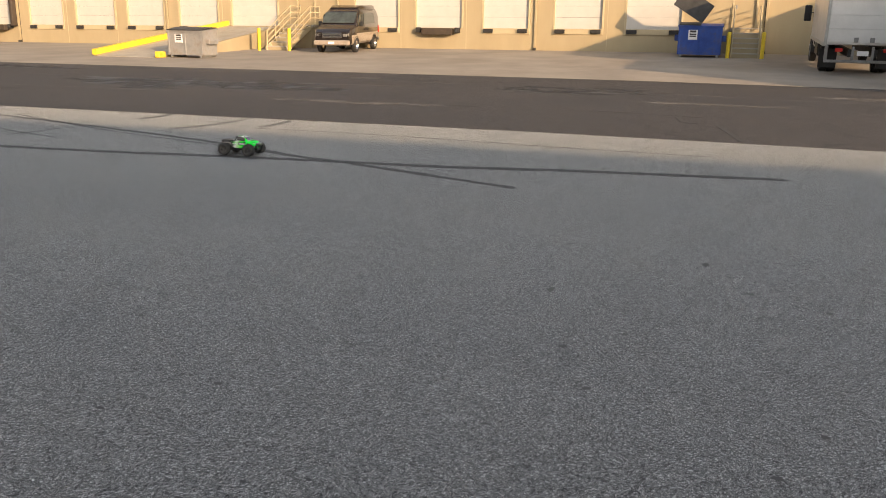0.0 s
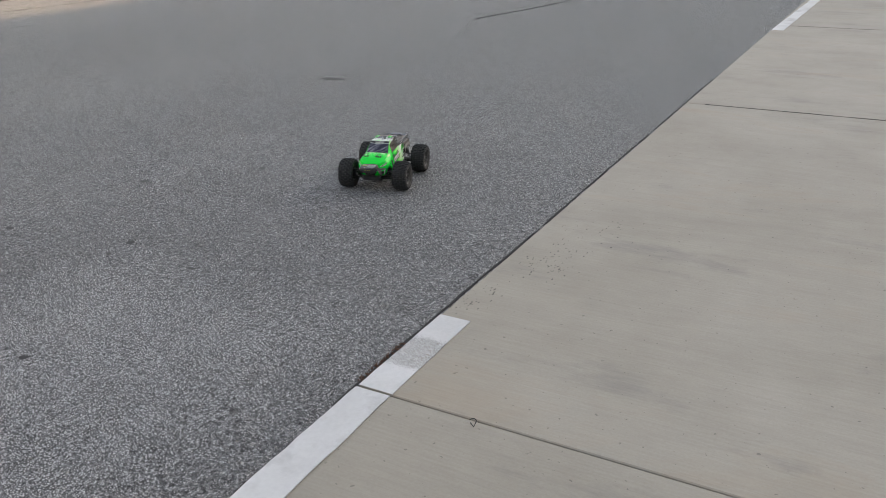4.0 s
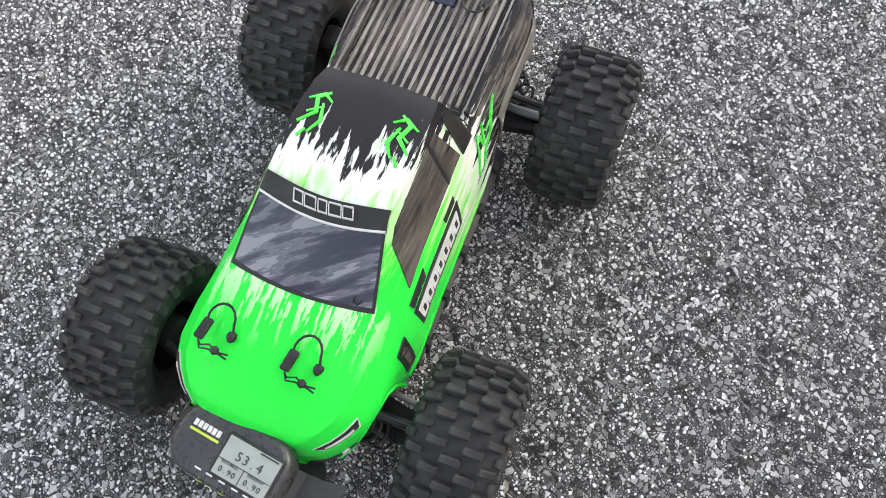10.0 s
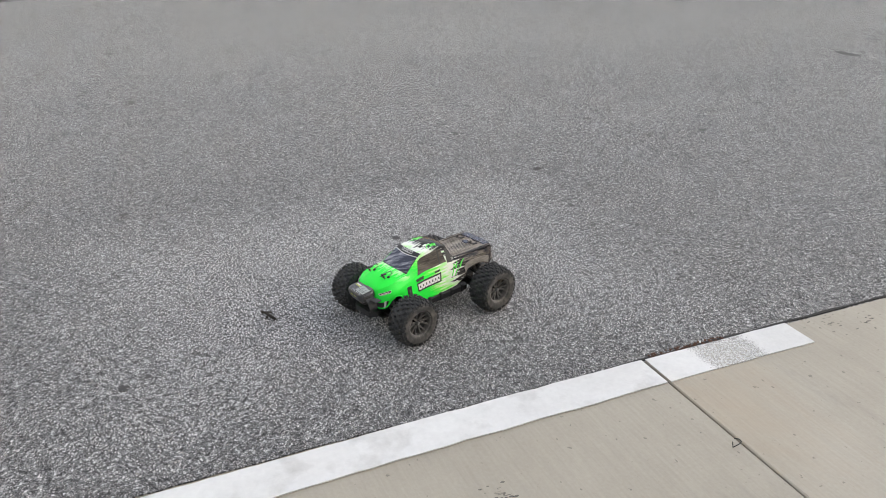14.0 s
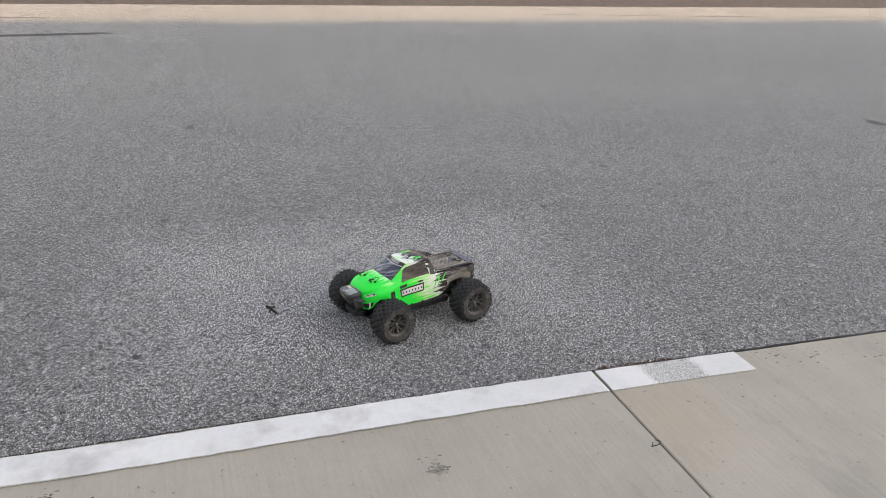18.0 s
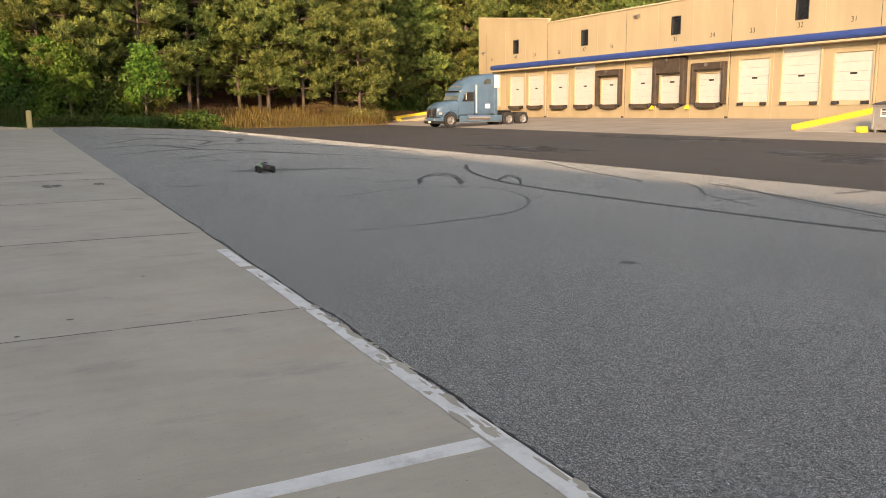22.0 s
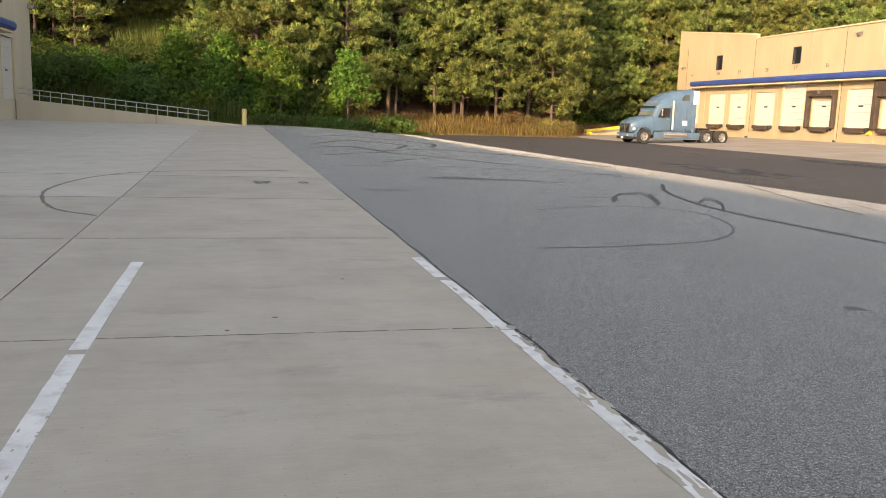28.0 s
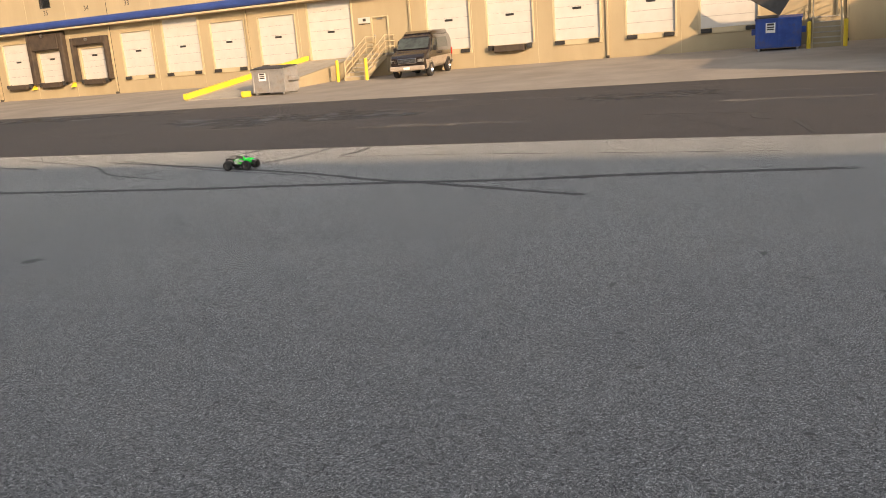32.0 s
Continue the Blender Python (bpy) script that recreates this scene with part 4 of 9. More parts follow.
def dock_door(y, w, kind):
    """A closed sectional dock door with its ribs, light slot, bumpers, and the pad or seal round it."""
    words_for = {"tall": "tall white sectional dock door, closed, without bumpers", "pad": "closed white dock door above a brown dock leveller", "tallp": "tall closed white dock door under the awning", "seal": "closed white dock door in a worn dark dock seal", "plain": "closed white sectional dock door with two rubber bumpers", "ramp": "tall closed white door at the head of a ramp"}
    key = "ramp" if kind == "ramp" else "seal" if kind.startswith("seal") else "tallp" if kind.startswith("tallp") else kind
    t = thing("dock_door", words_for[key], "dock door", at_front(0, y, 0), "dock doors")
    z0 = SILL if kind != "ramp" else 1.12
    z1 = TALL_TOP if kind[:4] in ("tall", "ramp") else 3.15 if kind.startswith("seal") else DOOR_TOP
    n = 5 if z1 < 4 else 6
    for k in range(n):
        a, b = z0 + (z1 - z0) * k / n, z0 + (z1 - z0) * (k + 1) / n
        part("panel", Mesh().box(0.1, 0.15, -w / 2 + 0.004, w / 2 - 0.004, a + 0.004, b - 0.004, None, 0.006), WHITE_DOOR, t)
    part("light_slot", Mesh().box(0.08, 0.105, -0.24, 0.24, 2.62, 2.74, None, 0.01), BLACK, t)
    part("backing", Mesh().box(0.155, 0.2, -w / 2, w / 2, z0, z1), BLACK, t)
    for s in (-1, 1):
        part("jamb", Mesh().box(-0.02, 0.1, s * w / 2 - 0.05, s * w / 2 + 0.05, z0, z1 + 0.05, None, 0.008), TRIM, t)
    part("head", Mesh().box(-0.02, 0.1, -w / 2 + 0.05, w / 2 - 0.05, z1, z1 + 0.06, None, 0.008), TRIM, t)
    if "pad" in kind or kind.startswith("seal"):
        part("leveller", Mesh().box(-0.42, 0.0, -0.85, 0.85, 0.74, 1.08, None, 0.02), SEAL, t, "rusty brown dock leveller")
        for s in (-1, 1):
            part("bumper", Mesh().box(-0.3, 0.0, s * 1.1 - 0.12, s * 1.1 + 0.12, 0.85, 1.12, None, 0.02), RUBBER, t)
    if "plain" in kind:
        part("sill_plate", Mesh().box(-0.05, 0.0, -w / 2 - 0.05, w / 2 + 0.05, 0.82, 1.1, None, 0.01), TRIM, t)
        for s in (-1, 1):
            part("bumper", Mesh().box(-0.16, -0.05, s * (w / 2 - 0.33) - 0.26, s * (w / 2 - 0.33) + 0.26, 0.87, 1.07, None, 0.02), RUBBER, t)
    if kind.startswith("seal"):
        big = kind == "sealbig"
        top, half, pad = (4.45, 1.72, 0.42) if big else (3.9, 1.62, 0.28)
        for s in (-1, 1):
            part("side_seal", Mesh().box(-0.42, 0.0, s * half - (0 if s < 0 else pad), s * half + (pad if s < 0 else 0), 1.0, top, None, 0.05), SEAL, t)
            if big:
                part("wheel_guide", Mesh().prism([(-0.4, 0.66), (0.0, 0.66), (0.0, 0.98), (-0.12, 0.98)], s * 1.9 - 0.08, s * 1.9 + 0.08, "y"), YELLOW, t)
        part("head_seal", Mesh().box(-0.44, 0.0, -half + pad + 0.01, half - pad - 0.01, top - (1.15 if big else 0.5), top, None, 0.05), SEAL, t)
        part("dock_lamp", Mesh().cyl((-0.55, 0, top - 0.18), (-0.42, 0, top - 0.16), 0.12, 0.09, 12), STEEL, t)
    return t


for y, w, kind in DOCKS:
    dock_door(y, w, kind)
for y in MAN_DOORS:
    t = thing("entry_door", "beige steel entry door above the dock stairs", "door", at_front(0, y, 0), "entry doors")
    part("leaf", Mesh().box(0.08, 0.13, -0.5, 0.5, 1.21, 3.23, None, 0.006), BEIGE, t)
    part("frame", Mesh().box(-0.03, 0.1, -0.58, -0.5, 1.2, 3.3).box(-0.03, 0.1, 0.5, 0.58, 1.2, 3.3).box(-0.03, 0.1, -0.5, 0.5, 3.24, 3.31), TRIM, t)
    part("handle", Mesh().box(0.02, 0.08, 0.36, 0.44, 2.1, 2.28, None, 0.01), STEEL, t)
    part("closer", Mesh().box(0.03, 0.08, -0.2, 0.2, 3.12, 3.19, None, 0.01), STEEL, t)
for y in WINDOWS:
    t = thing("warehouse_window", "small dark upright window high in the wall", "window", at_front(0, y, 0), "upper windows")
    part("pane", Mesh().box(0.1, 0.13, -0.45, 0.45, 6.15, 7.4), GLASS_DARK, t)
    part("frame", Mesh().box(-0.02, 0.14, -0.5, -0.45, 6.1, 7.45).box(-0.02, 0.14, 0.45, 0.5, 6.1, 7.45).box(-0.02, 0.14, -0.45, 0.45, 6.1, 6.15).box(-0.02, 0.14, -0.45, 0.45, 7.4, 7.45), BLACK, t)
for n, y in ((41, 77.6), (40, 73.05), (39, 69.7), (38, 65.7), (37, 61.95), (36, 58.2), (35, 50.74), (34, 46.99), (33, 43.4), (32, 39.58), (31, 35.8), (30, 31.95), (29, 28.3)):
    t = thing("dock_number", "dark dock number painted on the wall", "sign", at_front(-0.004, y, 5.78), "dock numbers")
    words(str(n), 0.47, LETTER, t, Matrix(((0, 0, -1, 0), (-1, 0, 0, 0), (0, 1, 0, 0), (0, 0, 0, 1))), "digits")
for y, z in ((79.2, 6.6), (55.0, 7.9), (30.0, 6.9), (6.0, 7.0)):
    t = thing("wall_lamp", "small grey floodlight fixed high on the wall", "lamp", at_front(0, y, z))
    part("housing", Mesh().prism([(0, -0.12), (-0.25, -0.16), (-0.3, 0.02), (0, 0.14)], -0.2, 0.2, "y"), STEEL, t)
    part("lens", Mesh().box(-0.27, -0.02, -0.17, 0.17, -0.175, -0.15), TRIM, t)
t = thing("door_sign", "small white notice beside the entry door", "sign", at_front(-0.01, 25.85, 3.0))
part("plate", Mesh().box(-0.01, 0, -0.42, 0.42, -0.02, 0.3, None, 0.004), WHITE_DOOR, t)
part("bar", Mesh().box(-0.016, -0.01, -0.36, 0.36, -0.09, -0.05), LETTER, t)
part("picture", Mesh().box(-0.016, -0.01, -0.1, 0.1, 0.08, 0.24), LETTER, t)


# ---- yard: ramps, stairs, bins, posts ----
def bollard(x, y, h=1.05, r=0.085, label="yellow steel bollard set in the paving", tint=None):
    t = thing("bollard", label, "bollard", pose(x, y, slope_z(x, y)), "bollards")
    part("post", Mesh().cyl((0, 0, -0.2), (0, 0, h - r * 0.6), r, None, 18), tint or YELLOW, t)
    part("cap", Mesh().lathe([(r, -r * 0.6), (r * 0.92, -r * 0.3), (r * 0.62, -r * 0.08), (0.0, 0.0)], 18, Matrix.Translation((0, 0, h)) @ Matrix.Rotation(radians(90), 4, "X")), tint or YELLOW, t)
    return t


def ramp_to(y0, y1, x0, x1, z1, label):
    """A concrete ramp straight out from a raised door, beige cheek walls and yellow kerbs."""
    t = thing("dock_ramp", label, "ramp")
    za = slope_z(x0, y0)
    part("deck", Mesh().prism([(x0, za + 0.01), (x1, z1), (x1, za - 0.3), (x0, za - 0.3)], y0 + 0.2, y1 - 0.2, "y"), CONCRETE, t)
    part("cheek_wall", Mesh().prism([(x0, za + 0.05), (x1, z1 + 0.05), (x1, za - 0.3), (x0, za - 0.3)], y0, y0 + 0.195, "y"), BEIGE, t)
    part("cheek_wall", Mesh().prism([(x0, za + 0.05), (x1, z1 + 0.05), (x1, za - 0.3), (x0, za - 0.3)], y1 - 0.195, y1, "y"), BEIGE, t)
    part("kerb", Mesh().prism([(x0 - 0.1, za + 0.05), (x1, z1 + 0.055), (x1, z1 + 0.3), (x0 - 0.1, za + 0.3)], y1 - 0.22, y1 + 0.02, "y"), YELLOW, t, "yellow painted ramp kerb")
    part("kerb_end", Mesh().box(x0 - 0.15, x0 + 0.35, y0 - 0.02, y0 + 0.22, za, za + 0.28, None, 0.03), YELLOW, t)
    return t


ramp_to(26.35, 30.0, 31.1, 42.3, 1.52, "concrete ramp with beige cheek wall and yellow kerbs")
ramp_to(75.8, 79.0, 31.0, 42.3, 1.08, "far concrete ramp with yellow kerbs by the wood")
ramp_to(-60.5, -57.5, 30.5, 42.3, 1.95, "concrete ramp with a yellow kerb beside parked trailers")


def dock_stairs(y, width, x0, label, n=6):
    """Concrete steps up to a landing at the wall, with welded pipe railings."""
    top = 0.37 + 0.0095 * (35 - y) + 1.2
    t = thing("dock_stairs", label, "stairs", None, "dock stairs")
    x1 = 41.2
    base = slope_z(x0, y)
    for k in range(n):
        xa = x0 + (x1 - x0) * k / n
        z = base + (top - base) * (k + 1) / n
        part("step", Mesh().box(xa, xa + (x1 - x0) / n + 0.03, y - width / 2, y + width / 2, z - 0.06, z, None, 0.01), CONCRETE, t)
        part("riser", Mesh().box(xa + 0.02, xa + 0.05, y - width / 2 + 0.03, y + width / 2 - 0.03, z - (top - base) / n, z - 0.06), BEIGE, t)
    part("landing", Mesh().box(x1, 42.48, y - width / 2 - 0.1, y + width / 2 + 0.1, top - 0.14, top, None, 0.01), CONCRETE, t)
    part("landing_wall", Mesh().box(x1 + 0.1, 42.46, y - width / 2 + 0.02, y + width / 2 - 0.02, base - 0.2, top - 0.145), BEIGE, t)
    for s in (-1, 1):
        ys = y + s * (width / 2 - 0.02)
        part("stringer", Mesh().prism([(x0 - 0.05, base), (x0 + 0.2, base), (x1, top - 0.25), (x1, top), (x0 - 0.05, base + 0.2)], ys - 0.03, ys + 0.03, "y"), TRIM, t)
        for h in (0.36, 0.66, 0.98):
            part("rail", Mesh().tube([(x0 + 0.05, ys, base + 0.1), (x0 + 0.05, ys, base + h), (x1, ys, top + h), (42.4, ys, top + h)], 0.026, 8), TRIM, t)
        for k in range(4):
            f = k / 3
            part("baluster", Mesh().cyl((x0 + 0.1 + (x1 - x0 - 0.1) * f, ys, base + (top - base) * f), (x0 + 0.1 + (x1 - x0 - 0.1) * f, ys, base + (top - base) * f + 0.98), 0.022, None, 8), TRIM, t)
        part("baluster", Mesh().cyl((42.35, ys, top), (42.35, ys, top + 0.98), 0.022, None, 8), TRIM, t)
    return t


dock_stairs(24.6, 1.25, 38.5, "beige concrete dock stairs with pale pipe railings")
dock_stairs(1.42, 1.2, 39.2, "dock stairs with pale pipe railings beside a blue bin")
dock_stairs(-47.6, 1.2, 39.0, "dock stairs with pipe railings behind a container")
for x, y in ((38.0, 25.35), (38.0, 23.6), (38.9, 2.15), (38.9, 0.7), (36.4, -45.1)):
    bollard(x, y, 1.15)
for x, y in ((-2.3, -14.0), (-2.34, -12.25), (-2.56, -13.95), (-2.62, -11.95)):
    bollard(x, y, 1.3, 0.088, "tall faded yellow bollard guarding a cabinet", CREAM_YELLOW)
t = thing("transformer_cabinet", "dark green steel cabinet on a concrete plinth behind bollards", "cabinet", pose(-3.85, -13.25, 0))
part("plinth", Mesh().box(-1.05, 1.05, -0.95, 0.95, 0.0, 0.16, None, 0.015), APRON, t)
part("cabinet_body", Mesh().box(-0.95, 0.95, -0.85, 0.85, 0.162, 1.55, None, 0.03), DARK_GREEN, t)
part("lid", Mesh().box(-0.99, 0.99, -0.89, 0.89, 1.552, 1.62, None, 0.02), DARK_GREEN, t)
part("hinge_seam", Mesh().box(-0.012, 0.012, 0.849, 0.856, 0.25, 1.5), BLACK, t)
t = thing("end_dock", "white sectional door over a blue dock front at the yard's end", "dock", pose(-1.0, -43.2, 0))
part("blue_front", Mesh().box(-7.0, 0.0, -0.3, 0.0, 0.0, 0.86, None, 0.02), AWNING, t)
for k in range(5):
    part("door_panel", Mesh().box(-7.0, 0.0, -0.28, -0.02, 0.88 + 0.6 * k, 1.46 + 0.6 * k, None, 0.015), WHITE_DOOR, t)
for k in range(9):
    part("slot", Mesh().box(-0.9 - 0.72 * k, -0.5 - 0.72 * k, -0.019, -0.008, 1.0, 1.07), LETTER, t)
part("pier", Mesh().box(0.02, 0.75, -0.5, 0.05, 0.0, 4.2, None, 0.02), BEIGE, t)
bollard(-0.99, 56.4, 1.05, 0.15, "faded yellow bollard at the foot of a ramp", CREAM_YELLOW)

GREY_BIN = surface("grey_bin_steel", (0.20, 0.20, 0.20), (0.30, 0.295, 0.285), 2.5, 0.6, 0.1, 30, 0.2, 0.004, dirt=(0.13, 0.09, 0.06), dirt_scale=2.5, dirt_amount=0.6)
BLUE_BIN = surface("blue_bin_steel", (0.012, 0.045, 0.22), (0.03, 0.09, 0.36), 1.8, 0.55, 0.1, 30, 0.2, 0.004, dirt=(0.10, 0.075, 0.07), dirt_scale=2.0, dirt_amount=0.6)
BIN_LID = surface("black_bin_lid", (0.02, 0.02, 0.022), (0.05, 0.05, 0.05), 3, 0.6)


def waste_bin(m, w, d, h, paint, label, open_lid=False):
    """A front-load steel bin: sloped body, ribs, fork pockets, lids. Its front faces local -x; w runs along y."""
    t = thing("dumpster", label, "dumpster", m)
    body = part("body", Mesh().prism([(0.06, 0.12), (d - 0.05, 0.12), (d, h), (0.0, h - 0.12)], -w / 2, w / 2, "y"), paint, t)
    part("rim", Mesh().prism([(-0.04, h - 0.16), (d + 0.04, h - 0.03), (d + 0.04, h + 0.03), (-0.04, h - 0.1)], -w / 2 - 0.035, w / 2 + 0.035, "y"), paint, t)
    for k in range(2):
        y0, y1 = (-w / 2 + 0.02, -0.01) if k == 0 else (0.01, w / 2 - 0.02)
        lid = Mesh().prism([(-0.06, h - 0.09), (d * 0.5, h + 0.0), (d + 0.02, h + 0.04), (d + 0.02, h + 0.075), (d * 0.5, h + 0.05), (-0.06, h - 0.055)], y0, y1, "y")
        if open_lid and k == 0:
            lid = Mesh().box(-0.02, 0.03, y0, y1, 0.0, d * 1.05, Matrix.Translation((d * 0.7, 0, h)) @ Matrix.Rotation(radians(-58), 4, "X"), 0.01)
        part("lid", lid, BIN_LID, t)
    for s in (-1, 1):
        part("fork_pocket", Mesh().box(d * 0.25, d * 0.85, s * (w / 2 + 0.09) - 0.09, s * (w / 2 + 0.09) + 0.09, h * 0.48, h * 0.66, None, 0.02), paint, t)
        part("corner_rib", Mesh().box(0.0, 0.06, s * (w / 2 - 0.04) - 0.04, s * (w / 2 - 0.04) + 0.04, 0.12, h - 0.17, None, 0.01), paint, t)
        part("skid", Mesh().box(0.05, d - 0.05, s * (w / 2 - 0.15) - 0.06, s * (w / 2 - 0.15) + 0.06, 0.0, 0.118, None, 0.01), STEEL, t)
    part("mid_rib", Mesh().box(0.0, 0.05, -0.04, 0.04, 0.14, h - 0.2, None, 0.01), paint, t)
    part("label_plate", Mesh().box(-0.012, 0.012, 0.12, 0.52, h * 0.52, h * 0.83, Matrix.Translation((0.02, 0, 0))), PRINT_SIGN, t)
    for k, (a, b) in enumerate(((0.6, 0.64), (0.66, 0.7), (0.73, 0.79))):
        part("label_bar", Mesh().box(-0.018, -0.01, 0.18, 0.46, h * a, h * b, Matrix.Translation((0.02, 0, 0))), LETTER, t)
    return t


PRINT_SIGN = surface("white_sign_sheet", (0.7, 0.7, 0.68), (0.78, 0.78, 0.76), 5, 0.5)
waste_bin(pose(31.3, 25.2, slope_z(31.5, 25.2)), 1.8, 1.2, 1.28, GREY_BIN, "grey steel dumpster with black lids and a white label")
waste_bin(pose(39.0, 3.4, slope_z(39, 3.4)), 1.9, 1.5, 1.5, BLUE_BIN, "blue steel dumpster with one lid thrown open", True)
waste_bin(pose(31.7, -63.6, slope_z(31.7, -63.6), 0, 0, 12), 2.0, 1.5, 1.6, BLUE_BIN, "blue steel dumpster standing alone on the apron")


ROLL_BLUE = surface("faded_blue_container", (0.045, 0.12, 0.26), (0.075, 0.17, 0.34), 2.0, 0.65, 0, 40, 0.15, 0.004, (1, 1, 0.4), (0.2, 0.1, 0.05), 1.6, 0.6)


TRAILER_END = surface("chalky_end_plate", (0.3, 0.34, 0.38), (0.5, 0.52, 0.52), 2.0, 0.7, 0, 30, 0.1, 0.004, (1, 1, 0.4), (0.22, 0.15, 0.1), 1.5, 0.6)
ROLL_PANEL = surface("worn_blue_panel", (0.03, 0.1, 0.22), (0.07, 0.17, 0.3), 2.0, 0.65, 0, 30, 0.2, 0.01, (1, 1, 0.4), (0.16, 0.13, 0.11), 1.4, 0.7, 0.35)
SOILED_YELLOW = surface("soiled_yellow_panel", (0.16, 0.15, 0.06), (0.34, 0.3, 0.08), 3.0, 0.7)


def rolloff(m):
    t = thing("roll_off_container", "faded blue open-top roll-off container with ribs", "container", m)
    part("body", Mesh().box(-3.0, 3.0, -1.15, 1.15, 0.2, 1.62, None, 0.02), ROLL_BLUE, t)
    part("rim", Mesh().box(-3.05, 3.05, -1.2, 1.2, 1.625, 1.72, None, 0.02).box(-2.9, 2.9, -1.05, 1.05, 1.7, 1.724), ROLL_BLUE, t)
    for k in range(8):
        for s in (-1, 1):
            part("panel", Mesh().box(-2.72 + 0.7 * k, -2.18 + 0.7 * k, s * 1.15 - 0.012, s * 1.15 + 0.012, 0.26, 1.6), ROLL_PANEL if k != 4 else SOILED_YELLOW, t)
    for k in range(9):
        for s in (-1, 1):
            part("rib", Mesh().box(-2.8 + 0.7 * k - 0.05, -2.8 + 0.7 * k + 0.05, s * 1.2 - 0.05, s * 1.2 + 0.05, 0.22, 1.62, None, 0.01), ROLL_BLUE, t)
    for s in (-1, 1):
        part("runner", Mesh().box(-2.9, 2.9, s * 0.5 - 0.08, s * 0.5 + 0.08, 0.0, 0.198), STEEL, t)
    part("label_plate", Mesh().box(-0.25, 0.35, 1.25, 1.262, 0.8, 1.3), YELLOW, t)
    part("label_plate", Mesh().box(-0.25, 0.35, -1.262, -1.25, 0.8, 1.3), PRINT_SIGN, t)
    part("end_plate", Mesh().box(3.0, 3.014, -1.1, 1.1, 0.3, 1.6), TRAILER_END, t)
    part("end_plate", Mesh().box(-3.014, -3.0, -1.1, 1.1, 0.3, 1.6), TRAILER_END, t)
    return t


rolloff(pose(37.0, -40.9, slope_z(37, -40.9), 0, 0, 221))
t = thing("wall_sign", "yellow warning sign high on the wall", "sign", at_front(-0.02, -0.4, 3.35))
part("plate", Mesh().box(-0.015, 0, -0.45, 0.45, -0.3, 0.3, None, 0.005), YELLOW, t)
part("bar", Mesh().box(-0.02, -0.014, -0.3, 0.3, 0.05, 0.12), LETTER, t)
part("bar", Mesh().box(-0.02, -0.014, -0.3, 0.3, -0.1, -0.03), LETTER, t)

# ---- warehouse behind the pad ----
WEST = pose(-13.5, 0, 0, 0, 0, 180)
west_open = [(y - 1.3, y + 1.3, SILL, DOOR_TOP) for y in (47.6, 43.8, 40.0, 36.2, 32.4, 28.6, 24.8, 21.0, 17.2, 13.4)] + [(51.4 - 0.0, 54.2, 1.12, TALL_TOP)]
wm = Mesh()
cuts = sorted({-92.0, 58.4, *(o[0] for o in west_open), *(o[1] for o in west_open)})
for a, b in zip(cuts, cuts[1:]):
    z = -0.4
    for z0, z1 in sorted((o[2], o[3]) for o in west_open if o[0] < (a + b) / 2 < o[1]):
        wm.box(-0.3, 0.0, a, b, z, z0)
        z = z1
    wm.box(-0.3, 0.0, a, b, z, 9.2)
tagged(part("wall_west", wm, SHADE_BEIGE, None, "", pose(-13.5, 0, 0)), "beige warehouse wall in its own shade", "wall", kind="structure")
tagged(part("west_block", Mesh().box(-40, -13.82, -92, -91.7, -0.4, 9.0).box(-40, -13.82, 58.1, 58.4, -0.4, 9.0).box(-40, -13.82, -91.7, 58.1, 8.7, 9.0).box(-40.3, -40, -92, 58.4, -0.4, 9.0), BEIGE), "plain roof and side walls of the west warehouse", "wall", kind="structure")
for y in (47.6, 43.8, 40.0, 36.2, 32.4, 28.6, 24.8, 21.0, 17.2, 13.4):
    d_ = dock_door(0, 2.6, "plain")
    d_.matrix_basis = pose(-13.5, y, 0, 0, 0, 180)
d_ = dock_door(0, 2.8, "ramp")
d_.matrix_basis = pose(-13.5, 52.8, 0, 0, 0, 180)
t = thing("awning", "long rounded blue steel awning over the dock doors", "awning", WEST, "dock awnings")
part("fascia", Mesh().prism([(0.0, 4.62), (-0.72, 4.62), (-0.86, 4.68), (-0.93, 4.8), (-0.93, 4.98), (-0.86, 5.09), (-0.72, 5.13), (0.0, 5.13)], -51.0, 20.0, "y"), AWNING, t)
part("soffit", Mesh().box(-0.8, 0.0, -50.9, 19.9, 4.5, 4.615), TRIM, t)
t = thing("warehouse_window", "small dark upright window high in the wall", "window", pose(-13.5, 51.5, 0, 0, 0, 180), "upper windows")
part("pane", Mesh().box(-0.03, -0.005, -0.45, 0.45, 6.15, 7.4), GLASS_DARK, t)
part("frame", Mesh().box(-0.04, -0.004, -0.5, -0.45, 6.1, 7.45).box(-0.04, -0.004, 0.45, 0.5, 6.1, 7.45).box(-0.04, -0.004, -0.45, 0.45, 6.1, 6.15).box(-0.04, -0.004, -0.45, 0.45, 7.4, 7.45), BLACK, t)
t = thing("wall_lamp", "small grey floodlight on the building's corner", "lamp", pose(-13.5, 58.0, 6.6, 0, 0, 180))
part("housing", Mesh().prism([(0, -0.12), (-0.35, -0.16), (-0.4, 0.02), (0, 0.14)], -0.15, 0.15, "y"), STEEL, t)

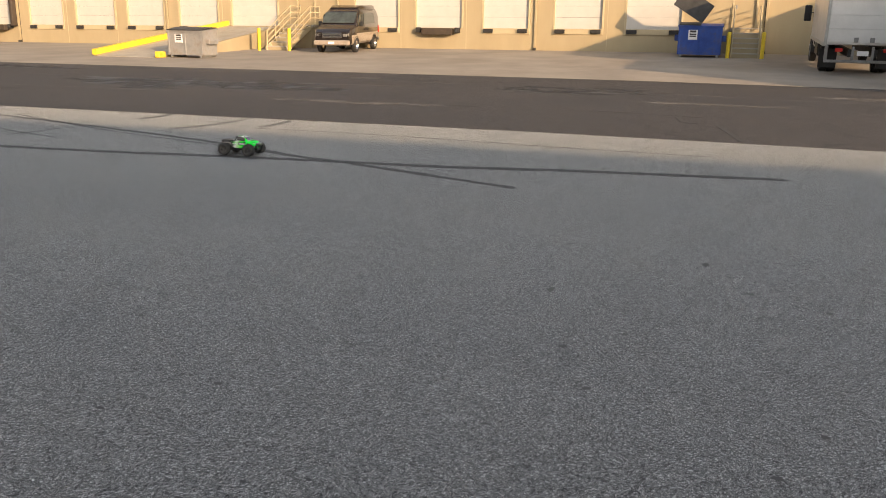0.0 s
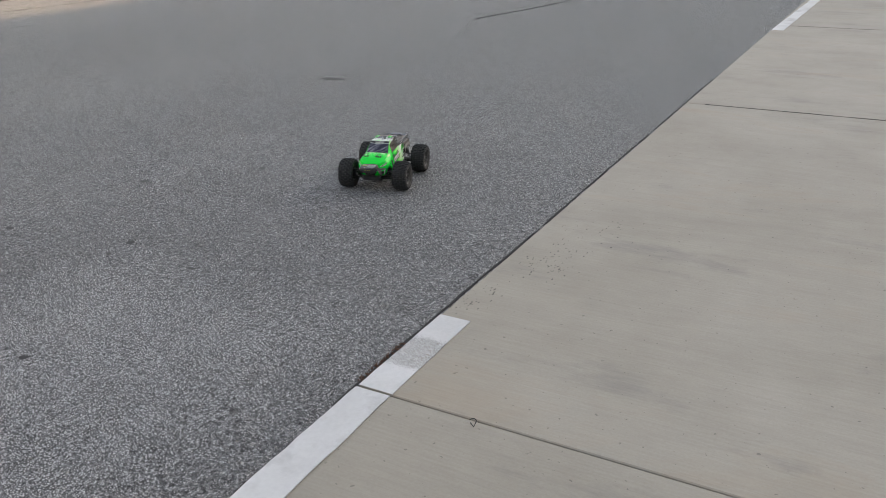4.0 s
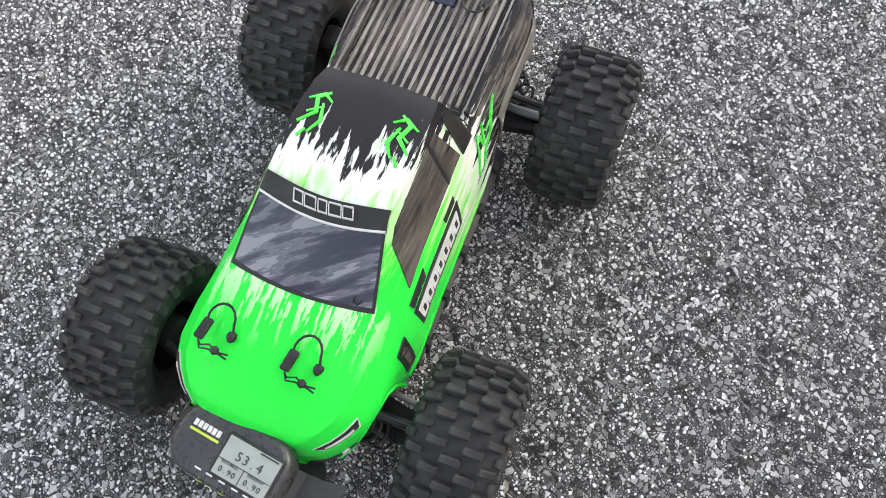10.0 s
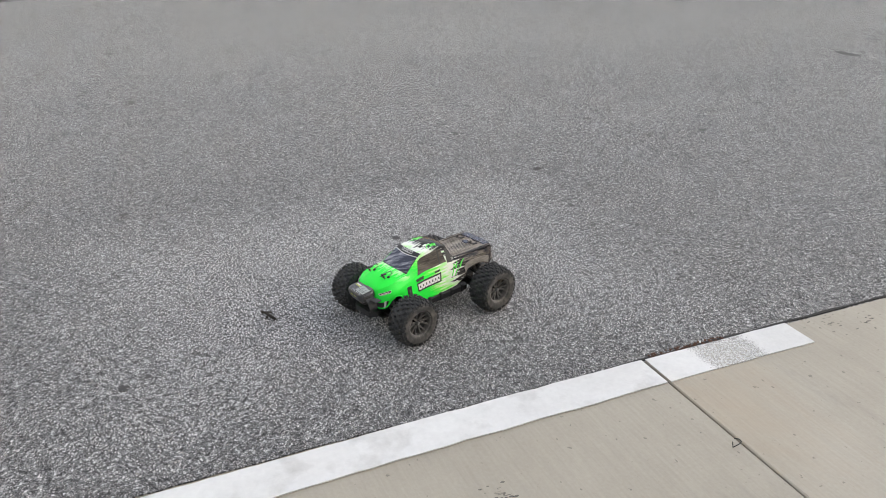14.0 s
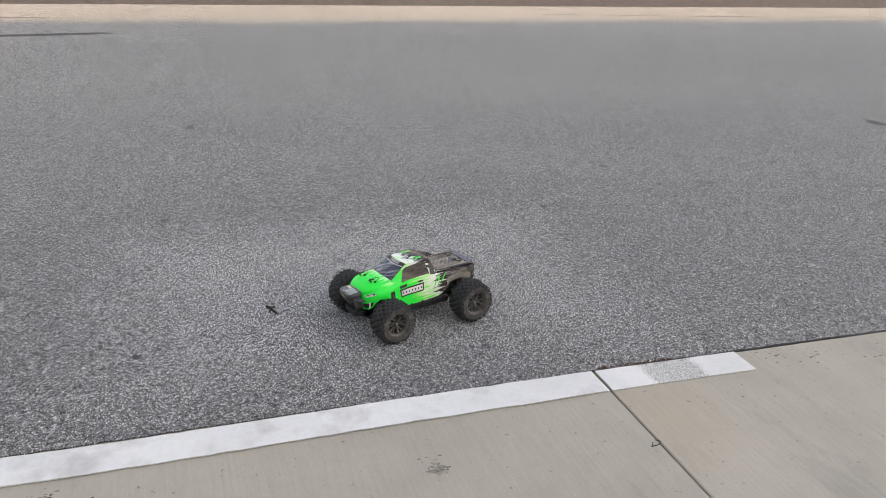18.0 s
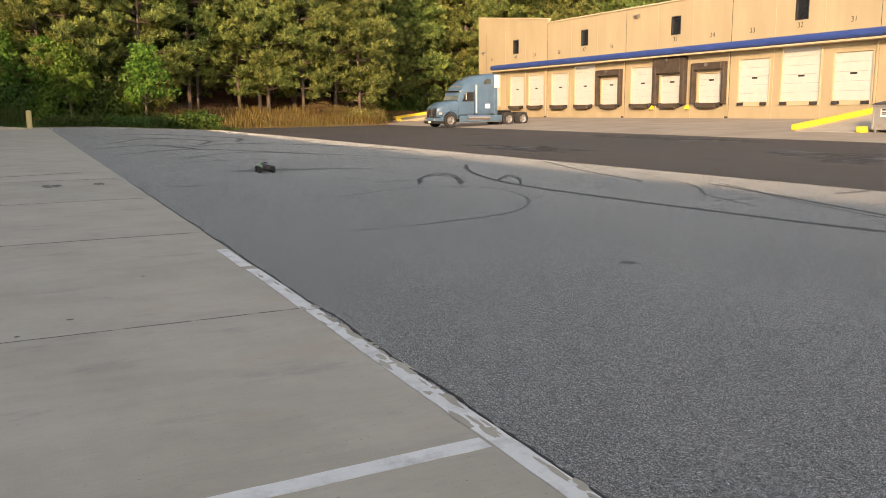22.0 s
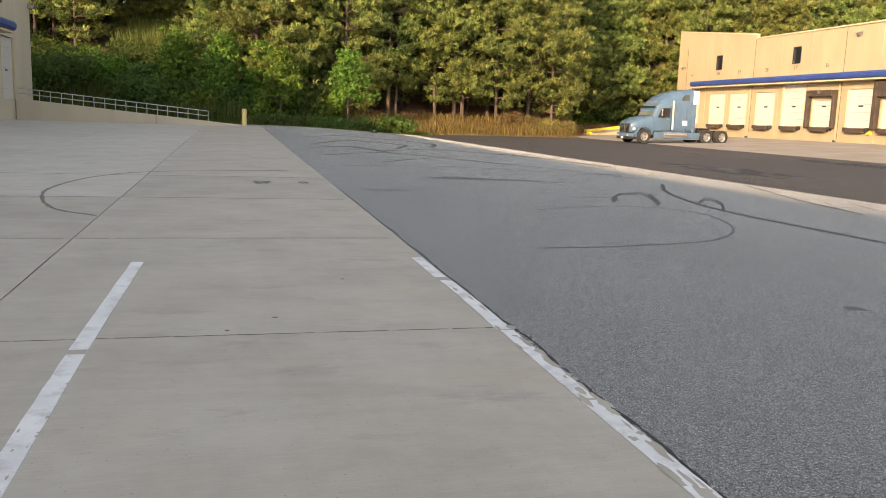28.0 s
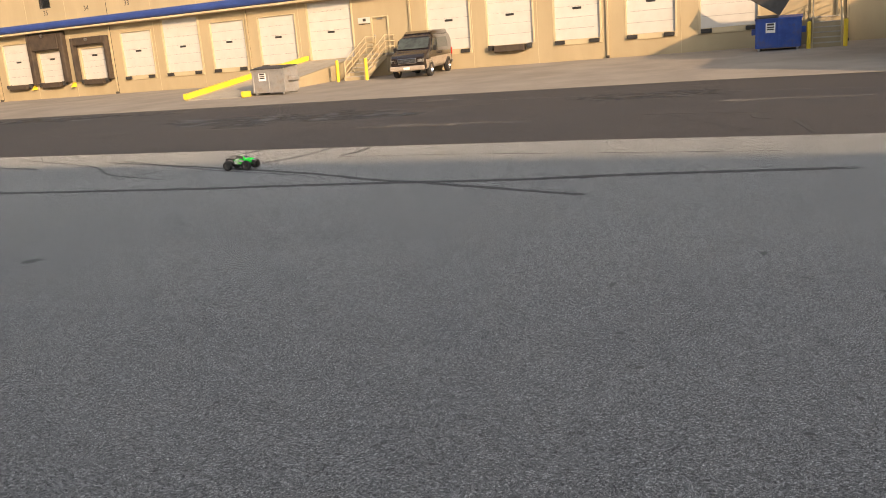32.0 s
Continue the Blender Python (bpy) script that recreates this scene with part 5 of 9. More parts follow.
# long ramp with its railing, at the end of the pad
t = thing("ramp_wall", "low beige ramp wall sloping down to the yard", "wall", kind="structure")
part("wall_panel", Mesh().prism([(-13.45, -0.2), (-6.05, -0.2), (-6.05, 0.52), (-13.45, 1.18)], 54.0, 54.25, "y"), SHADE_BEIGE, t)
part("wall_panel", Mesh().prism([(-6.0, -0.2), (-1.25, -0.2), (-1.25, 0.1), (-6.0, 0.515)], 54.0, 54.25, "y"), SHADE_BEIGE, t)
part("deck", Mesh().prism([(-13.45, -0.2), (-1.3, -0.2), (-1.3, 0.03), (-13.45, 1.1)], 54.26, 57.2, "y"), CONCRETE, t)
t = thing("ramp_railing", "galvanised two-bar pipe railing along the ramp", "railing")
for h in (0.3, 0.58):
    part("rail", Mesh().tube([(-13.4, 54.12, 1.17 + h), (-3.1, 54.12, 0.26 + h)], 0.024, 8), GALV, t)
for k in range(19):
    f = k / 18
    x, z = -13.4 + 10.3 * f, 1.17 - 0.91 * f
    part("post", Mesh().cyl((x, 54.12, z - 0.02), (x, 54.12, z + 0.58), 0.022, None, 8), GALV, t)

# ---- small litter ----
t = thing("paper_cup", "small white crumpled cup lying on the concrete", "litter", pose(-1.65, -10.96, 0.035))
part("cup", Mesh().lathe([(0.0, -0.055), (0.034, -0.05), (0.042, 0.0), (0.036, 0.045), (0.03, 0.05), (0.0, 0.04)], 14), PRINT_SIGN, t)
BARK_BIT = surface("dark_twig", (0.02, 0.016, 0.013), (0.05, 0.04, 0.03), 40, 0.9)
t = thing("twig", "small dark scrap of bark on the asphalt", "twig", pose(0.62, 0.835, -0.004))
part("scrap", Mesh().tube([(-0.03, -0.012, 0.004), (-0.01, 0.0, 0.009), (0.008, 0.004, 0.008), (0.03, 0.014, 0.003)], 0.0045, 6), BARK_BIT, t)
part("scrap", Mesh().tube([(-0.012, 0.008, 0.004), (0.004, 0.0, 0.012), (0.014, -0.01, 0.004)], 0.0035, 6), BARK_BIT, t)
t = thing("twig", "thin dark twig lying on the concrete", "twig", pose(-1.28, -5.6, 0.008, 0, 0, 20))
part("stick", Mesh().tube([(-0.07, 0, 0.003), (-0.02, 0.006, 0.005), (0.03, 0.002, 0.004), (0.07, -0.01, 0.002)], 0.004, 6), BARK_BIT, t)
MOSS = surface("rusty_dirt", (0.06, 0.026, 0.015), (0.13, 0.065, 0.038), 60, 0.95, 0, 200, 0.5, 0.004)
t = thing("dirt_clump", "reddish dirt and dead moss in the joint beside the kerb line", "dirt")
rnd = random.Random(11)
for k in range(90):
    x, y, r = 0.006 + rnd.uniform(-0.006, 0.014), -rnd.uniform(0.02, 0.26), rnd.uniform(0.0014, 0.0042)
    part("clod", Mesh().lathe([(0.0, -r), (r * 0.8, -r * 0.5), (r, 0), (r * 0.7, r * 0.5), (0, r * 0.7)], 6, pose(x, y, 0.0, rnd.uniform(60, 120), rnd.uniform(0, 90))), MOSS, t)


# ---- parked trucks and cars ----
def car_paint(name, c1, c2, rough=0.3):
    return surface(name, c1, c2, 1.5, rough, 0.0, 25, 0.0, 0.002, dirt=tuple(0.6 * v + 0.03 for v in c1), dirt_scale=1.2, dirt_amount=0.2, coat=0.4)


BLUE_PAINT = car_paint("pale_blue_cab_paint", (0.058, 0.108, 0.172), (0.08, 0.14, 0.212))
RED_PAINT = car_paint("red_cab_paint", (0.30, 0.008, 0.014), (0.37, 0.014, 0.02))
WHITE_PAINT = car_paint("white_vehicle_paint", (0.58, 0.575, 0.55), (0.66, 0.655, 0.63), 0.4)
TAN_PAINT = car_paint("bronze_car_paint", (0.10, 0.065, 0.033), (0.14, 0.092, 0.05), 0.3)
VAN_DARK = car_paint("dark_brown_van_paint", (0.012, 0.009, 0.008), (0.02, 0.015, 0.013), 0.2)
VAN_LIGHT = car_paint("champagne_van_paint", (0.26, 0.22, 0.18), (0.34, 0.29, 0.24), 0.3)
TRAILER_SIDE = car_paint("grey_trailer_side", (0.48, 0.48, 0.47), (0.58, 0.58, 0.56), 0.5)
CARTON = surface("stacked_board", (0.34, 0.25, 0.15), (0.42, 0.32, 0.2), 1.0, 0.85)
RUSTY = surface("rusty_stake_side", (0.22, 0.12, 0.08), (0.5, 0.38, 0.3), 3, 0.8, 0, 20, 0.2, 0.005, (1, 1, 0.3))
GLASS = surface("vehicle_glass", (0.03, 0.035, 0.035), (0.07, 0.085, 0.08), 1, 0.06, 0, 4, 0.0)
SCREEN = surface("windscreen_glass", (0.06, 0.075, 0.072), (0.14, 0.165, 0.155), 1.6, 0.05, 0, 4, 0.0)
ALLOY = surface("dull_alloy", (0.27, 0.27, 0.27), (0.4, 0.4, 0.39), 4, 0.32, 0.6)
DECAL = surface("faded_side_decal", (0.4, 0.3, 0.34), (0.55, 0.5, 0.52), 9, 0.4)
DULL_LENS = surface("grey_headlamp", (0.2, 0.2, 0.2), (0.36, 0.36, 0.35), 9, 0.1)
AMBER = surface("amber_lens", (0.7, 0.3, 0.03), (0.8, 0.38, 0.05), 5, 0.2)
REDLENS = surface("red_lens", (0.4, 0.015, 0.012), (0.5, 0.03, 0.02), 5, 0.2)
LAMPGLASS = surface("headlamp_glass", (0.5, 0.5, 0.48), (0.65, 0.65, 0.62), 6, 0.1, 0.3)


def road_wheel(t, x, y, r=0.5, w=0.28, side=1, dual=False, rim=None):
    """A wheel standing on the ground; local y is forward."""
    turn = Matrix.Translation((x, y, r)) @ Matrix.Rotation(radians(-90 * side), 4, "Z")
    wh = part("wheel", Mesh().lathe([(0.0, w * 0.22), (r * 0.16, w * 0.24), (r * 0.2, w * 0.1), (r * 0.45, w * 0.12), (r * 0.56, w * 0.36), (r * 0.6, w * 0.46), (r * 0.58, w * 0.3), (r * 0.5, -w * 0.4), (0.0, -w * 0.4)], 20, turn), rim or CHROME, t)
    part("tyre", Mesh().lathe([(r * 0.58, w * 0.42), (r * 0.72, w * 0.5), (r * 0.93, w * 0.5), (r, w * 0.36), (r, -w * 0.36), (r * 0.93, -w * 0.5), (r * 0.6, -w * 0.48), (r * 0.5, -w * 0.4)], 24, turn), RUBBER, wh)
    if dual:
        t2 = turn @ Matrix.Translation((0, -w * 1.1, 0))
        part("tyre", Mesh().lathe([(r * 0.5, w * 0.5), (r * 0.93, w * 0.5), (r, w * 0.36), (r, -w * 0.36), (r * 0.93, -w * 0.5), (r * 0.5, -w * 0.4)], 24, t2), RUBBER, wh)
    for k in range(5):
        a = 2 * math.pi * k / 5
        part("hand_hole", Mesh().cyl(turn @ Vector((r * 0.36 * math.cos(a), w * 0.09, r * 0.36 * math.sin(a))), turn @ Vector((r * 0.36 * math.cos(a), w * 0.135, r * 0.36 * math.sin(a))), r * 0.075, None, 10), BLACK, wh)
    return wh


def section(w, z0, z1, r, y, crown=0.0, n=3):
    """A cab's cross-section at y: a rectangle with rounded shoulders."""
    return [(x, y, z + (crown * (1 - (2 * x / w) ** 2) if z > (z0 + z1) / 2 else 0)) for x, z in rounded(w, z1 - z0, r, n, 0, (z0 + z1) / 2)]


def semi(m, paint, label, rear=-5.6, short=0.0, sleek=True):
    """A conventional sleeper tractor. Origin under the front axle, local y forward; a sleek one has a tall curved roof."""
    t = thing("semi_tractor", label, "truck", m, "tractors")
    part("frame_rail", Mesh().box(-0.45, -0.35, rear - 0.9, 1.0, 0.72, 0.98).box(0.35, 0.45, rear - 0.9, 1.0, 0.72, 0.98), BLACK, t)
    hood = part("hood", Mesh().loft([section(1.5, 0.75, 1.36, 0.16, 1.25 - short, 0.05), section(1.75, 0.72, 1.52, 0.2, 1.05 - short, 0.06), section(1.95, 0.85, 1.74, 0.22, 0.2, 0.07), section(2.05, 0.8, 1.9, 0.2, -0.75, 0.06)]), paint, t)
    part("grille", Mesh().prism([(1.12 - short, 0.7), (1.31 - short, 0.7), (1.27 - short, 1.3), (1.2 - short, 1.42), (1.05 - short, 1.42)], -0.56, 0.56, "x"), BLACK, hood, "dark slatted grille")
    part("grille_post", Mesh().box(-0.025, 0.025, 1.26 - short, 1.315 - short, 0.74, 1.34, None, 0.008), CHROME, hood)
    part("hood_crest", Mesh().box(-0.03, 0.03, -0.6, 1.1 - short, 1.5, 1.52).box(-0.04, 0.04, 1.02 - short, 1.12 - short, 1.56, 1.63, None, 0.01), CHROME, hood)
    for k in range(7):
        for s in (-1, 1):
            part("grille_bar", Mesh().box(s * 0.25 - 0.19, s * 0.25 + 0.19, 1.29 - short - 0.004 * k, 1.317 - short - 0.004 * k, 0.76 + 0.085 * k, 0.775 + 0.085 * k), STEEL, hood)
    roof = [(2.1, 2.0, 0.15, -0.72), (2.12, 2.62, 0.2, -1.02), (2.16, 2.98, 0.28, -1.3), (2.22, 3.3, 0.34, -1.75), (2.34, 3.6, 0.38, -2.4), (2.42, 3.76, 0.38, -3.1), (2.45, 3.82, 0.34, -3.75)] if sleek else [(2.1, 2.0, 0.15, -0.72), (2.15, 2.55, 0.2, -1.05), (2.2, 2.95, 0.25, -1.45), (2.25, 3.05, 0.28, -1.75), (2.4, 3.42, 0.32, -2.5), (2.45, 3.6, 0.32, -3.3), (2.45, 3.62, 0.3, -3.75)]
    cab = part("cab", Mesh().loft([section(w, 0.75, z, r, y) for w, z, r, y in roof]), paint, t)
    part("windscreen", Mesh().prism([(-0.66, 1.93), (-0.985, 2.5), (-1.06, 2.5), (-0.76, 1.93)], -0.95, 0.95, "x"), SCREEN, cab)
    part("sun_visor", Mesh().prism([(-0.85, 2.5), (-1.12, 2.55), (-1.12, 2.64), (-0.85, 2.58)], -1.0, 1.0, "x"), paint if paint is RED_PAINT else CHROME, cab)
    for s in (-1, 1):
        part("door_window", Mesh().prism([(-1.12, 1.88), (-1.95, 1.88), (-1.95, 2.42), (-1.4, 2.42)], s * 1.1 - 0.03, s * 1.1 + 0.042, "x"), GLASS, cab)
        part("window_frame", Mesh().prism([(-1.06, 1.83), (-2.0, 1.83), (-2.0, 2.47), (-1.37, 2.47)], s * 1.1 - 0.04, s * 1.1 + 0.033, "x"), BLACK, cab)
        part("door_handle", Mesh().box(s * 1.125 - 0.02, s * 1.125 + 0.03, -1.95, -1.75, 1.66, 1.71, None, 0.008), CHROME, cab)
        part("grab_bar", Mesh().cyl((s * 1.17, -2.2, 1.2), (s * 1.17, -2.2, 2.2), 0.018, None, 8), CHROME, cab)
        part("sleeper_window", Mesh().prism([(-2.86, 3.02), (-3.4, 3.02), (-3.46, 3.1), (-3.46, 3.34), (-3.4, 3.42), (-3.1, 3.42), (-2.9, 3.26), (-2.82, 3.1)], s * 1.2 - 0.02, s * 1.2 + 0.04, "x"), GLASS, cab)
        part("door_seam", Mesh().box(s * 1.14 - 0.02, s * 1.14 + 0.012, -2.09, -2.06, 0.8, 2.6), BLACK, cab)
        part("sleeper_seam", Mesh().box(s * 1.2 - 0.02, s * 1.2 + 0.022, -3.3, -3.28, 0.8, 2.6), BLACK, cab)
        if paint is RED_PAINT:
            for a, b, c, e in ((-2.5, -2.32, 1.35, 1.62), (-2.62, -2.58, 1.2, 1.5), (-3.2, -2.9, 1.3, 1.55), (-3.15, -2.6, 1.1, 1.17), (-2.3, -2.22, 1.2, 1.34)):
                part("side_mark", Mesh().box(s * 1.2 - 0.02, s * 1.2 + 0.018, a, b, c, e), DECAL, cab)
            part("side_mark", Mesh().box(s * 1.02 - 0.06, s * 1.02 + 0.012, -0.2, 0.05, 1.22, 1.3), DECAL, hood)
        if paint is not RED_PAINT:
            part("exhaust_stack", Mesh().cyl((s * 1.2, -2.2, 1.0), (s * 1.2, -2.2, 3.0), 0.08, None, 12), GALV, t)
        part("fuel_tank", Mesh().cyl((s * 0.95, -3.4, 0.62), (s * 0.95, -1.5, 0.62), 0.3, None, 18), CHROME if paint is not RED_PAINT else paint, t)
        part("side_skirt", Mesh().box(s * 1.16 - 0.04, s * 1.16 + 0.04, rear + 1.25, -0.75, 0.36, 0.8, None, 0.03), paint, t)
        part("skirt_trim", Mesh().box(s * 1.16 - 0.03, s * 1.16 + 0.05, rear + 1.25, -0.75, 0.3, 0.355, None, 0.01), STEEL, t)
        mirror = part("mirror", Mesh().box(s * 1.42 - 0.05, s * 1.42 + 0.05, -1.22, -1.12, 1.9, 2.45, None, 0.03), CHROME, t)
        part("mirror_arm", Mesh().cyl((s * 1.05, -1.15, 2.3), (s * 1.42, -1.17, 2.35), 0.02, None, 8), STEEL, mirror)
        part("fender", Mesh().loft([[(s * a, 0.62 * math.cos(b) * f, 0.5 + 0.62 * math.sin(b) * f) for a, f in ((0.78, 1.0), (1.2, 1.0), (1.2, 1.1), (0.78, 1.1))] for b in (0.1, 0.5, 0.9, 1.3, 1.7, 2.1, 2.5, 2.9)]), paint, t)
        part("headlamp", Mesh().box(s * 0.9 - 0.16, s * 0.9 + 0.16, 0.98 - short, 1.14 - short, 0.88, 1.08, None, 0.04), LAMPGLASS, t)
        part("fairing", Mesh().box(s * 1.16 - 0.06, s * 1.16 + 0.06, -4.05, -3.76, 0.8, 2.78, None, 0.03), paint, t)
        part("roof_fairing", Mesh().box(s * 1.16 - 0.06, s * 1.16 + 0.06, -4.25, -3.76, 2.785, 3.72, None, 0.03), WHITE_PAINT if paint is BLUE_PAINT else paint, t)
        part("sleeper_door_label", Mesh().box(s * 1.22 - 0.02, s * 1.22 + 0.012, -3.35, -2.95, 1.3, 1.62), PRINT_SIGN, t)
        part("step", Mesh().box(s * 1.2 - 0.03, s * 1.2 + 0.08, -2.0, -1.3, 0.5, 0.56, None, 0.01), CHROME, t)
        part("mudflap", Mesh().box(s * 0.95 - 0.3, s * 0.95 + 0.3, rear - 0.95, rear - 0.92, 0.3, 0.95), BLACK, t)
    for k in range(5):
        part("roof_lamp", Mesh().box(-0.62 + 0.31 * k - 0.05, -0.62 + 0.31 * k + 0.05, -1.32, -1.22, 2.86, 2.92, None, 0.01), AMBER, cab)
    part("bumper", Mesh().prism([(x, y - short) for x, y in ((-1.15, 0.95), (-1.18, 1.2), (-0.7, 1.42), (0.7, 1.42), (1.18, 1.2), (1.15, 0.95))], 0.32, 0.7, "z"), paint, t)
    part("bumper_bar", Mesh().prism([(x, y - short) for x, y in ((-1.19, 1.0), (-1.2, 1.22), (-0.71, 1.45), (0.71, 1.45), (1.2, 1.22), (1.19, 1.0))], 0.27, 0.46, "z"), BLACK, t)
    part("fifth_wheel", Mesh().box(-0.45, 0.45, rear - 0.1, rear + 0.9, 1.0, 1.12, None, 0.04), BLACK, t)
    part("deck_plate", Mesh().box(-0.5, 0.5, -4.6, -4.1, 0.99, 1.05, None, 0.01), GALV, t)
    for s in (-1, 1):
        road_wheel(t, s * 1.02, 0, 0.5, 0.3, s, False, ALLOY)
        road_wheel(t, s * 1.05, rear + 0.65, 0.5, 0.28, s, True, ALLOY)
        road_wheel(t, s * 1.05, rear - 0.65, 0.5, 0.28, s, True, ALLOY)
        part("fog_lamp", Mesh().box(s * 0.62 - 0.09, s * 0.62 + 0.09, 1.4 - short, 1.44 - short, 0.5, 0.6, None, 0.02), LAMPGLASS, t)
    part("plate", Mesh().box(-0.15, 0.15, 1.452 - short, 1.462 - short, 0.31, 0.44), PRINT_SIGN, t)
    return t


def box_truck(m, label, length=7.2, height=3.9, kind="box"):
    """A medium truck. Origin under the rear axle, local y forward; the cargo body reaches back past the axle."""
    t = thing("box_truck", label, "truck", m, "delivery trucks")
    front = length - 1.6
    back = -2.2
    part("frame_rail", Mesh().box(-0.45, -0.35, back, front + 0.6, 0.65, 0.9).box(0.35, 0.45, back, front + 0.6, 0.65, 0.9), BLACK, t)
    cab_y = front - 1.5
    if kind == "box":
        body = part("cargo_box", Mesh().box(-1.25, 1.25, back, cab_y - 0.15, 1.05, height, None, 0.03), WHITE_PAINT, t)
        for s in (-1, 1):
            part("side_rail", Mesh().box(s * 1.25 - 0.03, s * 1.25 + 0.03, back, cab_y - 0.16, 1.0, 1.12, None, 0.01), GALV, body)
        n = 6
        for k in range(n):
            a, b = 1.12 + (height - 1.25) * k / n, 1.12 + (height - 1.25) * (k + 1) / n
            part("door_panel", Mesh().box(-1.14, 1.14, back - 0.03, back, a + 0.006, b - 0.006, None, 0.008), WHITE_PAINT, body)
        for s in (-1, 1):
            part("door_frame", Mesh().box(s * 1.2 - 0.05, s * 1.2 + 0.05, back - 0.04, back + 0.02, 1.0, height, None, 0.01), GALV, body)
            part("latch", Mesh().box(s * 0.25 - 0.07, s * 0.25 + 0.07, back - 0.07, back - 0.03, 1.14, 1.3, None, 0.01), STEEL, body)
    else:
        body = part("cargo_bed", Mesh().box(-1.2, 1.2, back, cab_y - 0.2, 1.0, 1.15, None, 0.02), GALV, t)
        for s in (-1, 1):
            for k in range(14):
                y = back + 0.1 + (cab_y - 0.4 - back) * k / 13
                part("stake", Mesh().box(s * 1.17 - 0.03, s * 1.17 + 0.03, y - 0.05, y + 0.05, 1.16, 3.3, None, 0.01), RUSTY, body)
            for z in (1.3, 1.75, 2.2, 2.65, 3.1):
                part("side_board", Mesh().box(s * 1.12 - 0.02, s * 1.12 + 0.02, back + 0.05, cab_y - 0.3, z, z + 0.2, None, 0.005), RUSTY, body)
        part("cab_guard_box", Mesh().box(-1.15, 1.15, cab_y - 1.2, cab_y - 0.25, 2.2, 3.6, None, 0.04), WHITE_PAINT, body)
        part("load", Mesh().box(-1.0, 1.0, back + 0.2, cab_y - 1.4, 1.16, 2.4, None, 0.05), RUSTY, body)
    cab = part("cab", Mesh().loft([section(2.0, 0.75, 1.3, 0.12, front + 0.75), section(2.1, 0.6, 1.55, 0.15, front + 0.5), section(2.15, 0.6, 1.7, 0.15, front - 0.35), section(2.1, 0.6, 2.4, 0.2, front - 0.75), section(2.05, 0.6, 2.55, 0.22, front - 1.0), section(2.1, 0.6, 2.55, 0.2, cab_y)]), WHITE_PAINT, t)
    part("windscreen", Mesh().prism([(front - 0.32, 1.72), (front - 0.71, 2.38), (front - 0.8, 2.38), (front - 0.42, 1.72)], -0.88, 0.88, "x"), SCREEN, cab)
    part("windscreen_frame", Mesh().prism([(front - 0.325, 1.66), (front - 0.735, 2.44), (front - 0.8, 2.44), (front - 0.42, 1.66)], -0.94, 0.94, "x"), BLACK, cab)
    for s in (-1, 1):
        part("wiper", Mesh().cyl((s * 0.1, front - 0.3, 1.72), (s * 0.6, front - 0.37, 1.86), 0.012, None, 6), BLACK, cab)
    part("grille", Mesh().box(-0.5, 0.5, front + 0.7, front + 0.78, 0.82, 1.24, None, 0.03), BLACK, cab)
    for k in range(4):
        part("grille_bar", Mesh().box(-0.52 - 0.03 * k, 0.52 + 0.03 * k, front + 0.765, front + 0.8, 0.82 + 0.11 * k, 0.87 + 0.11 * k, None, 0.01), ALLOY, cab)
    part("badge", Mesh().box(-0.12, 0.12, front + 0.79, front + 0.815, 1.12, 1.22, None, 0.01), CHROME, cab)
    part("bumper_slot", Mesh().box(-0.45, 0.45, front + 0.845, front + 0.856, 0.63, 0.69), BLACK, t)
    part("bumper", Mesh().box(-1.1, 1.1, front + 0.6, front + 0.85, 0.42, 0.72, None, 0.06), WHITE_PAINT, t)
    part("plate", Mesh().box(-0.2, 0.2, front + 0.85, front + 0.862, 0.5, 0.62), LETTER, t)
    for s in (-1, 1):
        part("headlamp", Mesh().box(s * 0.78 - 0.2, s * 0.78 + 0.2, front + 0.54, front + 0.74, 0.92, 1.16, None, 0.04), DULL_LENS, cab)
        part("fog_lamp", Mesh().box(s * 0.8 - 0.1, s * 0.8 + 0.1, front + 0.84, front + 0.86, 0.5, 0.6, None, 0.01), DULL_LENS, t)
        part("wheel_arch", Mesh().loft([[(s * a, front + 0.56 * math.cos(b) * f, 0.46 + 0.56 * math.sin(b) * f) for a, f in ((0.9, 0.9), (1.1, 0.9), (1.1, 1.0), (0.9, 1.0))] for b in (-0.1, 0.5, 1.0, 1.57, 2.1, 2.6, 3.24)]), BLACK, cab)
        part("door_seam", Mesh().box(s * 1.06 - 0.02, s * 1.06 + 0.014, cab_y + 0.12, cab_y + 0.14, 0.75, 2.35).box(s * 1.06 - 0.02, s * 1.06 + 0.018, front - 0.62, front - 0.6, 0.75, 1.66), BLACK, cab)
        part("door_handle", Mesh().box(s * 1.06, s * 1.06 + s * 0.04, cab_y + 0.2, cab_y + 0.36, 1.5, 1.56, None, 0.008), BLACK, cab)
        part("side_window", Mesh().prism([(front - 0.65, 1.7), (cab_y + 0.25, 1.7), (cab_y + 0.25, 2.3), (front - 0.92, 2.3)], s * 1.06 - 0.03, s * 1.06 + 0.03, "x"), GLASS, cab)
        mirror = part("mirror", Mesh().box(s * 1.38 - 0.14, s * 1.38 + 0.14, front - 0.4, front - 0.32, 1.65, 2.3, None, 0.03), BLACK, t)
        part("mirror_arm", Mesh().cyl((s * 1.0, front - 0.5, 2.0), (s * 1.3, front - 0.37, 2.0), 0.02, None, 6), BLACK, mirror)
        road_wheel(t, s * 0.98, front, 0.46, 0.26, s, False, STEEL)
        road_wheel(t, s * 1.02, 0, 0.46, 0.25, s, True, STEEL)
